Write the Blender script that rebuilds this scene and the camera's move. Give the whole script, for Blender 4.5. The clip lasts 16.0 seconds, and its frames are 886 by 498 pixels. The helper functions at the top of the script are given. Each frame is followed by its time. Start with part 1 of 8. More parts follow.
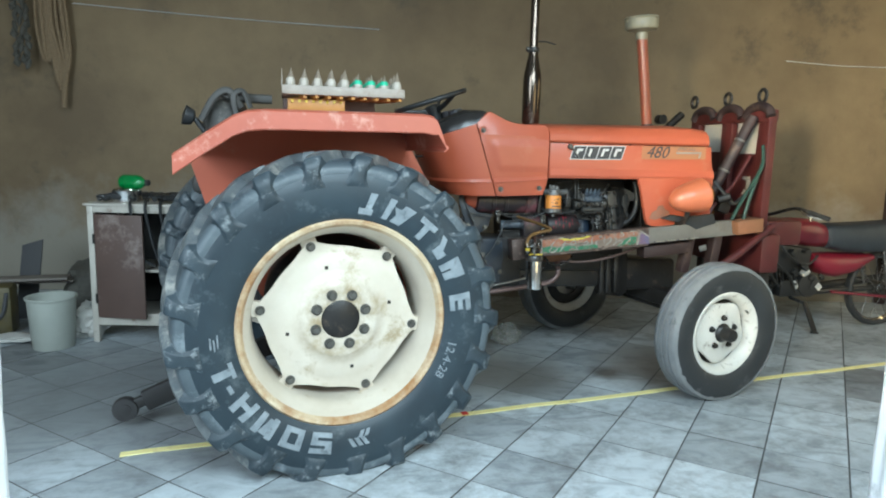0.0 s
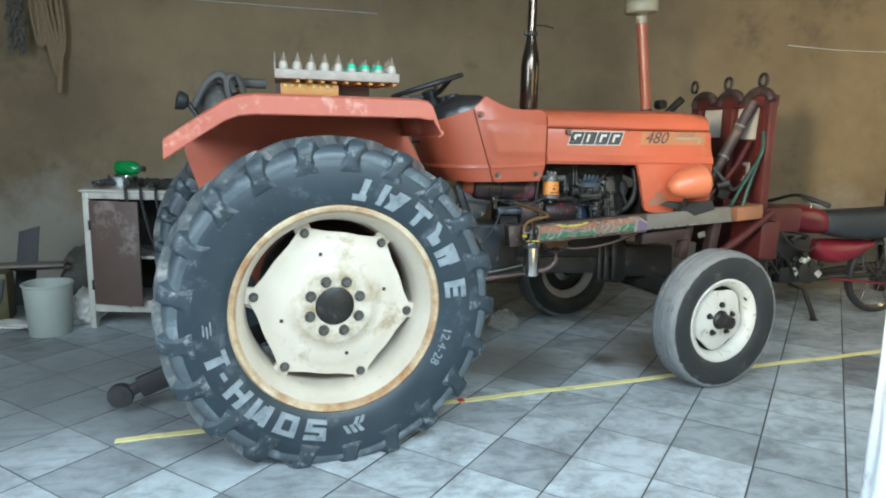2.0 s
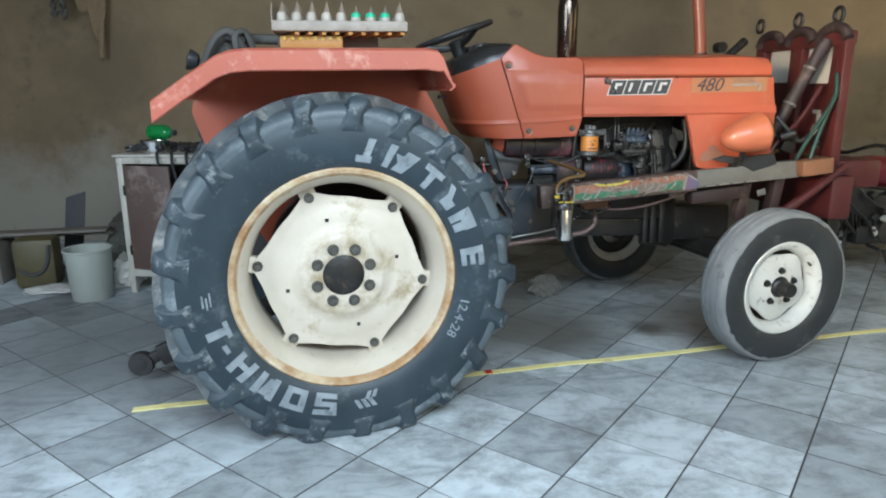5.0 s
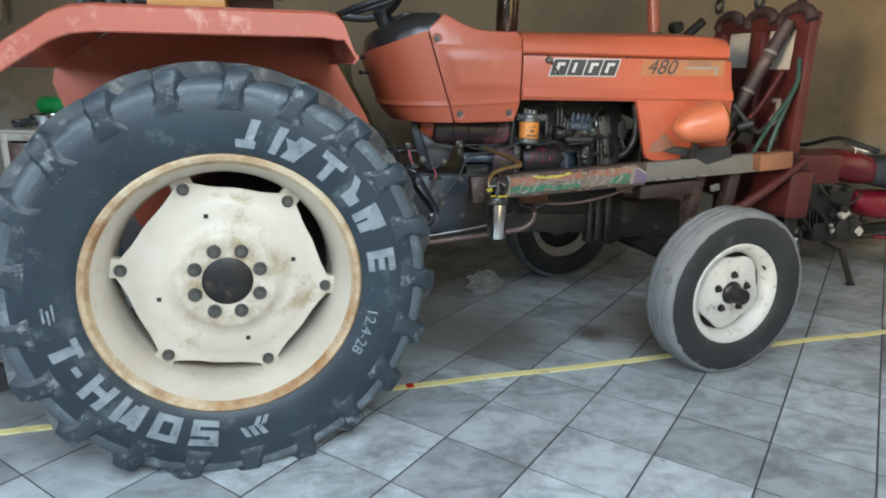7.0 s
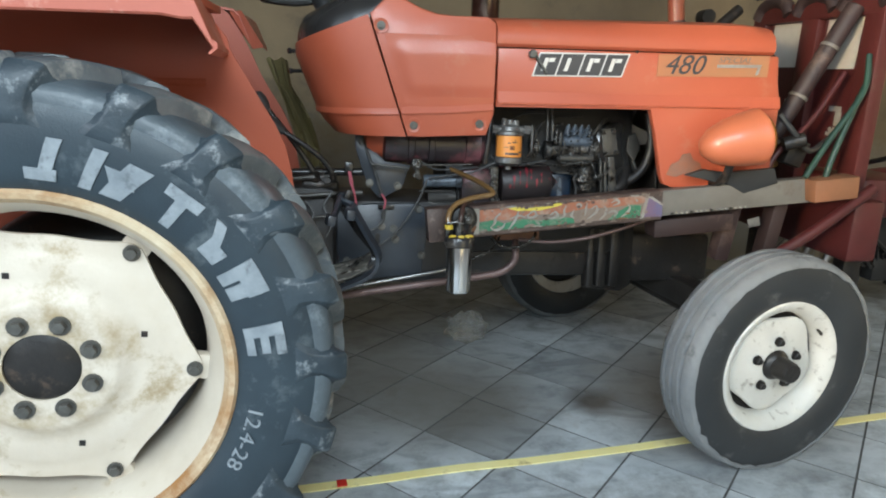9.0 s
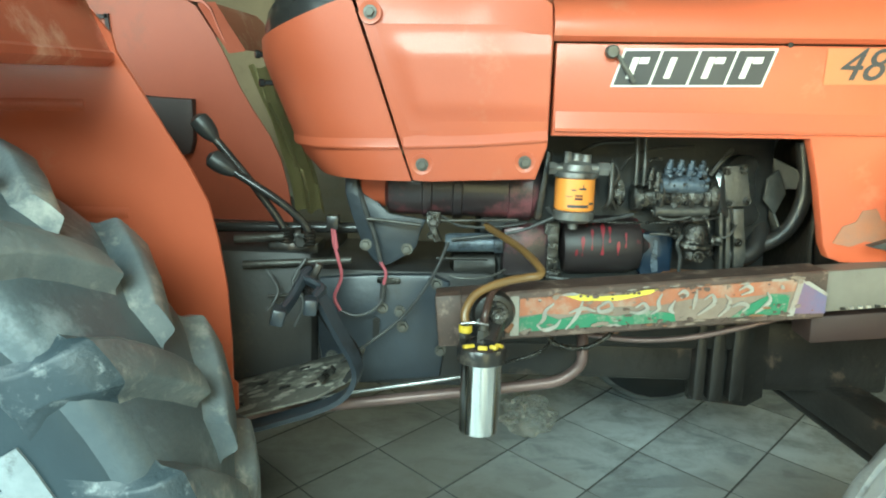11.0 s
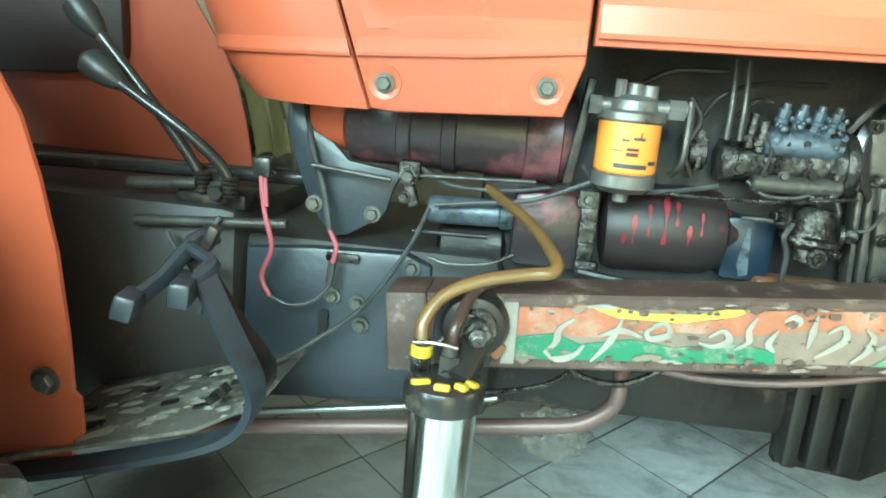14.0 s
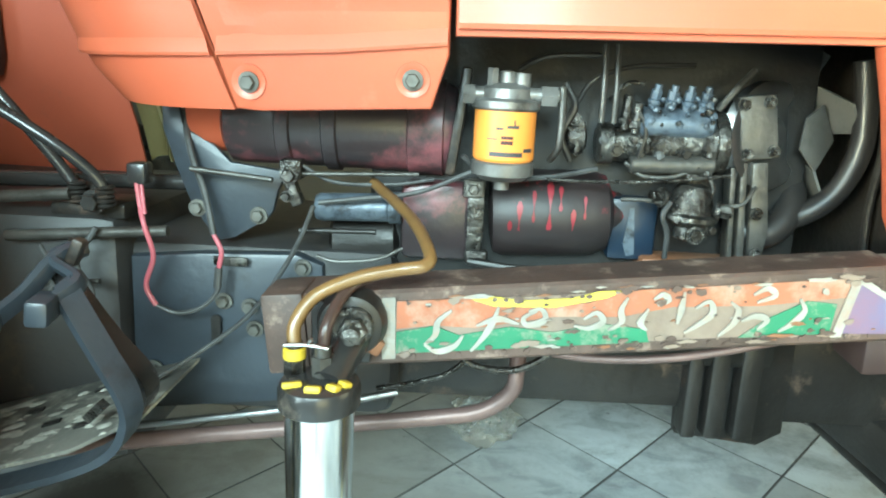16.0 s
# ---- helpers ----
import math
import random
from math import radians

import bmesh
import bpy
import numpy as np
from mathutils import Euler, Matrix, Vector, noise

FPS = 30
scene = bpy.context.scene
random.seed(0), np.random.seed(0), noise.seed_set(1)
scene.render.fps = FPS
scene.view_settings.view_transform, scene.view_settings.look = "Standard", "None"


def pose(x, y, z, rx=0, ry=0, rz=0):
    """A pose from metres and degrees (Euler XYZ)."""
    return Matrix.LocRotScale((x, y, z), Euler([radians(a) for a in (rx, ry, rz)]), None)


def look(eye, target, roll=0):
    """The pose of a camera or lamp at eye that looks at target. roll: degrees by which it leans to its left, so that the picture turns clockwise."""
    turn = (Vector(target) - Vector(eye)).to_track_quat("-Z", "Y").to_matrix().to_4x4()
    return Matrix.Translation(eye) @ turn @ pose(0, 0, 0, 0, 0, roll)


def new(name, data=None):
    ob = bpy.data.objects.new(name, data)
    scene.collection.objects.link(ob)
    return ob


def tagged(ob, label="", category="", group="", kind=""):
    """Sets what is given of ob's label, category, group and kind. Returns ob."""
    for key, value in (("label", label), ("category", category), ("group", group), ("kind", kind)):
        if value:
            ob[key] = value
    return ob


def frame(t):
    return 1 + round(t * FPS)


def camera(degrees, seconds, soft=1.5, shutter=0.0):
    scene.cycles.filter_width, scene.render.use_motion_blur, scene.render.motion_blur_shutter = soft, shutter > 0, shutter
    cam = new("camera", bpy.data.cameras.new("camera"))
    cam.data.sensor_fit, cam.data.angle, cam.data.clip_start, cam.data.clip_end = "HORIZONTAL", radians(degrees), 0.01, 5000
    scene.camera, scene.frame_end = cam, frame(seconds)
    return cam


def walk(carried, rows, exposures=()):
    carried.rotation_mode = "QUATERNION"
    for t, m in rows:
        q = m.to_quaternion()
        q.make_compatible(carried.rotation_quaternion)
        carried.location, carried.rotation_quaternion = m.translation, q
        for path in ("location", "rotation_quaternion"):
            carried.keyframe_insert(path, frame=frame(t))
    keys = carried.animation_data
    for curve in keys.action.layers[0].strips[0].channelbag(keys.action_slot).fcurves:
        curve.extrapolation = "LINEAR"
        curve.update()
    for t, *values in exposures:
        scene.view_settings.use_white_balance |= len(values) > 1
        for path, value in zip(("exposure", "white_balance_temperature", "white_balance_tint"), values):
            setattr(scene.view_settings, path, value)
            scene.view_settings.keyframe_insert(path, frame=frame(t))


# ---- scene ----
# the camera and its walk
cam = camera(68.3, 16.0, 2.0)
PATH = [
    (0, (-0.21, -2.469, 1.242), (0.261, -0.549, 0.938), 1.4),
    (0.5, (-0.212, -2.467, 1.246), (0.263, -0.549, 0.939), 1.6),
    (1, (-0.21, -2.47, 1.236), (0.262, -0.553, 0.921), 1.5),
    (1.5, (-0.207, -2.477, 1.242), (0.27, -0.561, 0.923), 1.4),
    (2, (-0.181, -2.455, 1.238), (0.285, -0.541, 0.894), 1.4),
    (2.5, (-0.146, -2.43, 1.24), (0.267, -0.505, 0.89), 1.1),
    (3, (-0.109, -2.402, 1.238), (0.271, -0.478, 0.843), 1.1),
    (3.5, (-0.072, -2.391, 1.234), (0.293, -0.47, 0.814), -0.1),
    (4, (-0.045, -2.376, 1.233), (0.286, -0.452, 0.8), -0.4),
    (4.2, (-0.029, -2.356, 1.229), (0.283, -0.428, 0.799), -0.4),
    (6.3, (0.159, -2.186, 1.229), (0.397, -0.28, 0.671), -0.1),
    (6.5, (0.174, -2.145, 1.212), (0.444, -0.238, 0.674), 0.0),
    (7, (0.277, -1.984, 1.216), (0.643, -0.09, 0.689), 1.3),
    (7.5, (0.372, -1.847, 1.227), (0.78, 0.037, 0.695), 1.4),
    (8, (0.417, -1.728, 1.21), (0.821, 0.154, 0.668), 1.2),
    (8.2, (0.454, -1.671, 1.206), (0.842, 0.221, 0.686), 1.4),
    (10.3, (0.821, -0.889, 1.206), (1.014, 1.030, 0.679), -0.2),
    (10.5, (0.822, -0.830, 1.221), (1.016, 1.095, 0.712), -0.1),
    (11, (0.899, -0.667, 1.219), (0.875, 1.267, 0.708), 0.7),
    (11.5, (1.001, -0.540, 1.204), (0.805, 1.412, 0.814), 3.3),
    (12, (1.066, -0.472, 1.230), (0.762, 1.435, 0.708), 3.6),
    (12.5, (1.081, -0.418, 1.199), (0.841, 1.487, 0.639), 2.9),
    (13, (1.057, -0.323, 1.130), (0.752, 1.558, 0.522), 1.2),
    (13.5, (1.038, -0.242, 1.100), (0.804, 1.642, 0.470), 3.6),
    (14, (1.019, -0.204, 1.109), (0.809, 1.686, 0.492), 3.4),
    (14.5, (1.014, -0.187, 1.095), (0.808, 1.696, 0.454), 2.5),
    (15, (1.012, -0.183, 1.099), (0.828, 1.701, 0.454), 2.0),
    (15.5, (1.034, -0.178, 1.078), (0.930, 1.714, 0.440), 1.9),
    (16, (1.116, -0.188, 1.119), (1.044, 1.704, 0.475), 1.3),
]
EXPOSURES = [(0, -0.54, 6130, 5), (4, -0.64, 6150, 10), (8, -0.90, 6420, 13), (10.3, -0.04, 6450, 6), (11, 0.22, 6600, -16), (12, 0.34, 6600, -14), (13, 0.64, 6290, -17), (14, 0.80, 6190, -18), (16, 0.92, 6240, -9)]
walk(cam, [(t, look(eye, target, roll)) for t, eye, target, roll in PATH], EXPOSURES)

# ---------------------------------------------------------------- light
world = bpy.data.worlds.new("world")
scene.world = world
world.use_nodes = True
wn, wl = world.node_tree.nodes, world.node_tree.links
wn.clear()
sky = wn.new("ShaderNodeTexSky")
sky.sky_type, sky.sun_disc = "NISHITA", False
sky.sun_elevation, sky.sun_rotation = radians(48), radians(60)
bg = wn.new("ShaderNodeBackground")
bg.inputs["Strength"].default_value = 0.10
wout = wn.new("ShaderNodeOutputWorld")
wl.new(sky.outputs[0], bg.inputs[0])
wl.new(bg.outputs[0], wout.inputs[0])


def lamp(name, kind, m, energy, color, size=(1, 1), angle=0.5):
    data = bpy.data.lights.new(name, kind)
    data.energy, data.color = energy, color
    if kind == "AREA":
        data.shape, data.size, data.size_y = "RECTANGLE", size[0], size[1]
    if kind == "SUN":
        data.angle = radians(angle)
    ob = new(name, data)
    ob.matrix_world = m
    return ob


SUN_AZ, SUN_EL = radians(60), radians(48)
sun_dir = Vector((math.sin(SUN_AZ) * math.cos(SUN_EL), math.cos(SUN_AZ) * math.cos(SUN_EL), math.sin(SUN_EL)))
lamp("sun", "SUN", look(sun_dir * 20, (0, 0, 0)), 3.0, (1.0, 0.94, 0.84))
lamp("sky_light_in_left_opening", "AREA", look((-2.5, -3.0, 2.25), (0.9, 0.6, 0.5)), 245, (0.80, 0.92, 1.0), (1.7, 2.0))
lamp("sky_light_in_front_opening", "AREA", look((0.65, -2.8, 2.7), (0.3, -0.4, 0.1)), 262, (0.76, 0.92, 1.0), (2.2, 1.2))
lamp("sunlit_lane_in_front_opening", "AREA", look((-1.35, -2.75, 1.6), (3.5, 0.80, 1.45)), 27, (1.0, 0.82, 0.52), (0.30, 0.45)).data.spread = radians(36)
lamp("sky_light_in_side_doorway", "AREA", look((5.2, -0.06, 1.6), (1.0, 0.5, 1.7)), 26, (1.0, 0.80, 0.40), (1.8, 1.5))
lamp("sunlit_yard_in_right_opening", "AREA", look((2.8, -3.9, 1.4), (0.5, 0.5, 0.95)), 50, (1.0, 0.82, 0.44), (2.2, 1.9))


# ---------------------------------------------------------------- materials
def surf(name, col, col2=None, scale=6.0, rough=0.5, metal=0.0, bump=0.1, fine=90.0, dirt=None, dirt_amount=0.0,
         dirt_scale=3.0, vary=0.0, coat=0.0, rough2=None, contrast=0.25):
    """A painted, cast or plastered surface: two colours mixed by clouds, fine grain in the relief, dirt in patches."""
    m = bpy.data.materials.new(name)
    m.use_nodes = True
    nt = m.node_tree
    n, l = nt.nodes, nt.links
    b = n["Principled BSDF"]
    tc = n.new("ShaderNodeTexCoord")
    n1 = n.new("ShaderNodeTexNoise")
    n1.inputs["Scale"].default_value, n1.inputs["Detail"].default_value, n1.inputs["Roughness"].default_value = scale, 6, 0.62
    l.new(tc.outputs["Object"], n1.inputs["Vector"])
    r1 = n.new("ShaderNodeValToRGB")
    r1.color_ramp.elements[0].position, r1.color_ramp.elements[1].position = 0.5 - contrast, 0.5 + contrast
    c2 = col2 or tuple(0.8 * c for c in col)
    r1.color_ramp.elements[0].color, r1.color_ramp.elements[1].color = (*c2, 1), (*col, 1)
    l.new(n1.outputs["Fac"], r1.inputs["Fac"])
    out = r1.outputs["Color"]
    n2 = n.new("ShaderNodeTexNoise")
    n2.inputs["Scale"].default_value, n2.inputs["Detail"].default_value = fine, 4
    l.new(tc.outputs["Object"], n2.inputs["Vector"])
    if dirt:
        n3 = n.new("ShaderNodeTexNoise")
        n3.inputs["Scale"].default_value, n3.inputs["Detail"].default_value, n3.inputs["Roughness"].default_value = dirt_scale, 9, 0.72
        off = n.new("ShaderNodeMapping")
        off.inputs["Location"].default_value = (3.7, 1.3, 8.1)
        l.new(tc.outputs["Object"], off.inputs["Vector"])
        l.new(off.outputs[0], n3.inputs["Vector"])
        r3 = n.new("ShaderNodeValToRGB")
        r3.color_ramp.elements[0].position, r3.color_ramp.elements[1].position = 0.62 - dirt_amount * 0.4, 0.74 - dirt_amount * 0.3
        l.new(n3.outputs["Fac"], r3.inputs["Fac"])
        mx = n.new("ShaderNodeMix")
        mx.data_type = "RGBA"
        l.new(r3.outputs["Color"], mx.inputs["Factor"])
        l.new(out, mx.inputs["A"])
        mx.inputs["B"].default_value = (*dirt, 1)
        out = mx.outputs["Result"]
    if vary:
        oi = n.new("ShaderNodeObjectInfo")
        mr = n.new("ShaderNodeMapRange")
        mr.inputs["To Min"].default_value, mr.inputs["To Max"].default_value = 1 - vary, 1 + vary
        l.new(oi.outputs["Random"], mr.inputs["Value"])
        hs = n.new("ShaderNodeHueSaturation")
        l.new(mr.outputs[0], hs.inputs["Value"])
        l.new(out, hs.inputs["Color"])
        out = hs.outputs["Color"]
    l.new(out, b.inputs["Base Color"])
    b.inputs["Metallic"].default_value = metal
    rr = n.new("ShaderNodeMapRange")
    rr.inputs["To Min"].default_value, rr.inputs["To Max"].default_value = (rough2 if rough2 is not None else rough * 0.75), min(1.0, rough * 1.25)
    l.new(n1.outputs["Fac"], rr.inputs["Value"])
    l.new(rr.outputs[0], b.inputs["Roughness"])
    b.inputs["Coat Weight"].default_value = coat
    b.inputs["Coat Roughness"].default_value = 0.15
    if bump:
        ad = n.new("ShaderNodeMath")
        ad.operation = "MULTIPLY_ADD"
        ad.inputs[1].default_value = 0.35
        l.new(n2.outputs["Fac"], ad.inputs[0])
        l.new(n1.outputs["Fac"], ad.inputs[2])
        bp = n.new("ShaderNodeBump")
        bp.inputs["Strength"].default_value, bp.inputs["Distance"].default_value = bump, 0.01
        l.new(ad.outputs[0], bp.inputs["Height"])
        l.new(bp.outputs[0], b.inputs["Normal"])
    return m


def clear(name, col, rough=0.05, trans=1.0, ior=1.45):
    m = bpy.data.materials.new(name)
    m.use_nodes = True
    b = m.node_tree.nodes["Principled BSDF"]
    b.inputs["Base Color"].default_value = (*col, 1)
    b.inputs["Roughness"].default_value, b.inputs["Transmission Weight"].default_value, b.inputs["IOR"].default_value = rough, trans, ior
    return m


M = {}
M["orange"] = surf("orange_paint", (0.475, 0.103, 0.048), (0.395, 0.084, 0.040), 3.0, 0.45, bump=0.05, fine=220, dirt=(0.44, 0.15, 0.085), dirt_amount=0.07, dirt_scale=4.5, coat=0.2)
M["orange_faded"] = surf("faded_orange_paint", (0.44, 0.112, 0.068), (0.35, 0.082, 0.049), 5.0, 0.50, bump=0.06, fine=160, dirt=(0.58, 0.32, 0.25), dirt_amount=0.22, dirt_scale=6.5, coat=0.25)
# orange paint darkened for the far fender: its shade is put into the colour
M["fender_shade_orange"] = surf("shaded_orange_fender_paint", (0.345, 0.072, 0.034), (0.275, 0.054, 0.026), 4.0, 0.50, bump=0.06, fine=160, dirt=(0.20, 0.06, 0.035), dirt_amount=0.14, dirt_scale=4.0)


def grime_ring(m, cx, cz, r0, r1, col):
    """Brown grime that has crept out from a hub over the painted disc."""
    n, l = m.node_tree.nodes, m.node_tree.links
    b = n["Principled BSDF"]
    old = b.inputs["Base Color"].links[0].from_socket
    tc = n.new("ShaderNodeTexCoord")
    mp = n.new("ShaderNodeMapping")
    mp.inputs["Location"].default_value, mp.inputs["Scale"].default_value = (-cx, 0, -cz), (1, 0, 1)
    l.new(tc.outputs["Object"], mp.inputs["Vector"])
    ln = n.new("ShaderNodeVectorMath")
    ln.operation = "LENGTH"
    l.new(mp.outputs[0], ln.inputs[0])
    mr = n.new("ShaderNodeMapRange")
    mr.interpolation_type = "SMOOTHSTEP"
    mr.inputs["From Min"].default_value, mr.inputs["From Max"].default_value = r0, r1
    mr.inputs["To Min"].default_value, mr.inputs["To Max"].default_value = 1.0, 0.0
    l.new(ln.outputs["Value"], mr.inputs["Value"])
    no = n.new("ShaderNodeTexNoise")
    no.inputs["Scale"].default_value, no.inputs["Detail"].default_value, no.inputs["Roughness"].default_value = 13.0, 8, 0.7
    l.new(tc.outputs["Object"], no.inputs["Vector"])
    ra = n.new("ShaderNodeValToRGB")
    ra.color_ramp.elements[0].position, ra.color_ramp.elements[1].position = 0.42, 0.66
    l.new(no.outputs["Fac"], ra.inputs["Fac"])
    mu = n.new("ShaderNodeMath")
    mu.operation = "MULTIPLY"
    l.new(mr.outputs[0], mu.inputs[0])
    l.new(ra.outputs["Color"], mu.inputs[1])
    mx = n.new("ShaderNodeMix")
    mx.data_type = "RGBA"
    l.new(mu.outputs[0], mx.inputs["Factor"])
    l.new(old, mx.inputs["A"])
    mx.inputs["B"].default_value = (*col, 1)
    l.new(mx.outputs["Result"], b.inputs["Base Color"])
    return m


M["orange_lamp"] = surf("headlamp_orange_paint", (0.49, 0.140, 0.064), (0.42, 0.115, 0.052), 4.0, 0.42, bump=0.05, fine=150, coat=0.3)
M["cream"] = surf("cream_wheel_paint", (0.63, 0.565, 0.47), (0.52, 0.45, 0.355), 5.0, 0.42, bump=0.12, fine=120, dirt=(0.40, 0.30, 0.16), dirt_amount=0.10, dirt_scale=6.5, contrast=0.2)
M["cream_disc"] = grime_ring(surf("stained_cream_disc_paint", (0.63, 0.565, 0.475), (0.53, 0.46, 0.365), 5.0, 0.42, bump=0.14, fine=120, dirt=(0.34, 0.26, 0.15), dirt_amount=0.17, dirt_scale=6.5, contrast=0.2), 0.0, 0.585, 0.11, 0.21, (0.34, 0.26, 0.15))
M["white_wheel"] = surf("white_wheel_paint", (0.64, 0.63, 0.58), (0.53, 0.51, 0.46), 9.0, 0.45, bump=0.08, dirt=(0.16, 0.13, 0.10), dirt_amount=0.13, dirt_scale=20.0)
M["rusty_cream"] = surf("rusty_rim_edge", (0.70, 0.62, 0.46), (0.40, 0.23, 0.09), 7.0, 0.62, bump=0.25, dirt=(0.30, 0.14, 0.045), dirt_amount=0.48, dirt_scale=3.2)
M["rubber"] = surf("dusty_tyre_rubber", (0.026, 0.043, 0.055), (0.013, 0.022, 0.030), 5.0, 0.46, bump=0.18, fine=240, dirt=(0.085, 0.105, 0.115), dirt_amount=0.16, dirt_scale=9.0)
M["lug"] = surf("worn_tread_rubber", (0.165, 0.178, 0.180), (0.058, 0.074, 0.086), 9.0, 0.40, bump=0.30, fine=120, dirt=(0.30, 0.295, 0.27), dirt_amount=0.24, dirt_scale=13.0, contrast=0.20)
M["band"] = surf("dusty_tread_base_rubber", (0.105, 0.128, 0.142), (0.042, 0.057, 0.069), 7.0, 0.46, bump=0.25, fine=120, dirt=(0.19, 0.22, 0.24), dirt_amount=0.22, dirt_scale=7.0)
M["shoulder"] = surf("scuffed_tyre_shoulder_rubber", (0.036, 0.052, 0.064), (0.018, 0.028, 0.036), 11.0, 0.45, bump=0.3, fine=160, dirt=(0.24, 0.265, 0.275), dirt_amount=0.20, dirt_scale=21.0, contrast=0.18)
M["front_rubber"] = surf("bald_front_tyre_rubber", (0.030, 0.033, 0.035), (0.018, 0.020, 0.022), 5.0, 0.5, bump=0.12, fine=200, dirt=(0.09, 0.09, 0.088), dirt_amount=0.10, dirt_scale=8.0)
M["tread_grey"] = surf("smooth_worn_tread", (0.225, 0.232, 0.232), (0.145, 0.152, 0.158), 10.0, 0.7, bump=0.25, dirt=(0.08, 0.08, 0.08), dirt_amount=0.12, dirt_scale=11.0)
M["tyre_paint"] = surf("white_tyre_lettering_paint", (0.30, 0.335, 0.355), (0.14, 0.165, 0.185), 16.0, 0.6, bump=0.2, dirt=(0.08, 0.09, 0.10), dirt_amount=0.20, dirt_scale=22.0)
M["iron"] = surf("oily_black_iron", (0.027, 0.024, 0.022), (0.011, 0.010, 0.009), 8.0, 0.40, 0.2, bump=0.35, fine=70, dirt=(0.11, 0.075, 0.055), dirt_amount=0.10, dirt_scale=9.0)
# near-black iron for the engine block, darker than the other castings
M["block_black"] = surf("near_black_engine_iron", (0.013, 0.012, 0.011), (0.007, 0.0065, 0.006), 9.0, 0.55, bump=0.3, fine=70, dirt=(0.030, 0.023, 0.018), dirt_amount=0.10, dirt_scale=9.0)
M["black_hose"] = surf("black_rubber_hose", (0.018, 0.016, 0.015), (0.011, 0.010, 0.010), 14.0, 0.42, bump=0.08)
M["blackpaint"] = surf("glossy_black_paint", (0.016, 0.016, 0.017), (0.028, 0.026, 0.025), 9.0, 0.26, bump=0.08, dirt=(0.12, 0.10, 0.08), dirt_amount=0.06, dirt_scale=7.0)
M["grimy_red"] = surf("black_tank_with_red_overspray", (0.022, 0.018, 0.020), (0.040, 0.028, 0.030), 10.0, 0.34, bump=0.15, dirt=(0.20, 0.065, 0.075), dirt_amount=0.30, dirt_scale=7.0)
M["bluegrey"] = surf("dark_blue_grey_cast_housing", (0.040, 0.050, 0.064), (0.022, 0.026, 0.033), 4.0, 0.36, bump=0.14, dirt=(0.014, 0.013, 0.013), dirt_amount=0.22, dirt_scale=4.0)
M["gearbox"] = surf("oily_gearbox_casting", (0.038, 0.036, 0.036), (0.018, 0.017, 0.017), 6.0, 0.55, bump=0.18, dirt=(0.07, 0.055, 0.04), dirt_amount=0.07, dirt_scale=6.0)
M["alu"] = surf("dirty_cast_aluminium", (0.155, 0.150, 0.139), (0.030, 0.027, 0.025), 45.0, 0.28, 0.75, bump=0.5, dirt=(0.020, 0.017, 0.015), dirt_amount=0.46, dirt_scale=30.0)
M["steel"] = surf("bare_steel", (0.40, 0.40, 0.40), (0.24, 0.24, 0.24), 20.0, 0.36, 1.0, bump=0.05)
M["chrome"] = surf("polished_canister_steel", (0.80, 0.79, 0.77), (0.70, 0.69, 0.67), 4.0, 0.16, 1.0, bump=0.015, fine=400)
M["zinc"] = surf("bright_worn_filter_casting", (0.22, 0.213, 0.203), (0.10, 0.095, 0.089), 26.0, 0.36, 0.4, bump=0.2, dirt=(0.05, 0.044, 0.038), dirt_amount=0.20, dirt_scale=22.0)
M["fan_metal"] = surf("dull_dusty_fan_sheet", (0.085, 0.080, 0.070), (0.050, 0.046, 0.041), 14.0, 0.6, bump=0.1, dirt=(0.03, 0.027, 0.024), dirt_amount=0.18, dirt_scale=10.0)
M["bolt"] = surf("bolt_steel", (0.17, 0.165, 0.15), (0.09, 0.085, 0.075), 30.0, 0.45, 0.7, bump=0.2)
M["bluesteel"] = surf("blue_grey_solenoid", (0.08, 0.105, 0.14), (0.13, 0.155, 0.185), 30.0, 0.4, 0.3, bump=0.3, dirt=(0.020, 0.020, 0.021), dirt_amount=0.34, dirt_scale=30.0)
M["stripes"] = surf("red_smeared_black_canister", (0.014, 0.012, 0.013), (0.030, 0.020, 0.020), 9.0, 0.48, bump=0.1, dirt=(0.42, 0.03, 0.045), dirt_amount=0.13, dirt_scale=12.0)
M["filter"] = surf("orange_filter_label", (0.80, 0.30, 0.055), (0.74, 0.26, 0.05), 6.0, 0.4, bump=0.02)
M["hose"] = surf("amber_rubber_hose", (0.19, 0.108, 0.038), (0.12, 0.064, 0.024), 14.0, 0.32, bump=0.05, coat=0.3)
M["hose_dark"] = surf("dark_brown_hose", (0.06, 0.035, 0.028), (0.035, 0.02, 0.018), 11.0, 0.3, bump=0.05)
M["redwire"] = surf("red_wire", (0.44, 0.11, 0.14), (0.30, 0.06, 0.08), 9.0, 0.4, bump=0.0)
M["blackwire"] = surf("black_wire", (0.02, 0.02, 0.02), (0.07, 0.07, 0.07), 40.0, 0.45, bump=0.0)
M["yellow"] = surf("yellow_marking_paint", (0.62, 0.46, 0.04), (0.45, 0.30, 0.03), 12.0, 0.5, bump=0.05)
M["armpaint"] = surf("chipped_arm_paint", (0.098, 0.060, 0.047), (0.036, 0.024, 0.020), 16.0, 0.55, bump=0.3, dirt=(0.26, 0.19, 0.15), dirt_amount=0.20, dirt_scale=19.0)
M["arm_orange"] = surf("painted_orange_band", (0.34, 0.105, 0.048), (0.22, 0.10, 0.066), 18.0, 0.45, bump=0.08, dirt=(0.30, 0.20, 0.15), dirt_amount=0.30, dirt_scale=16.0)
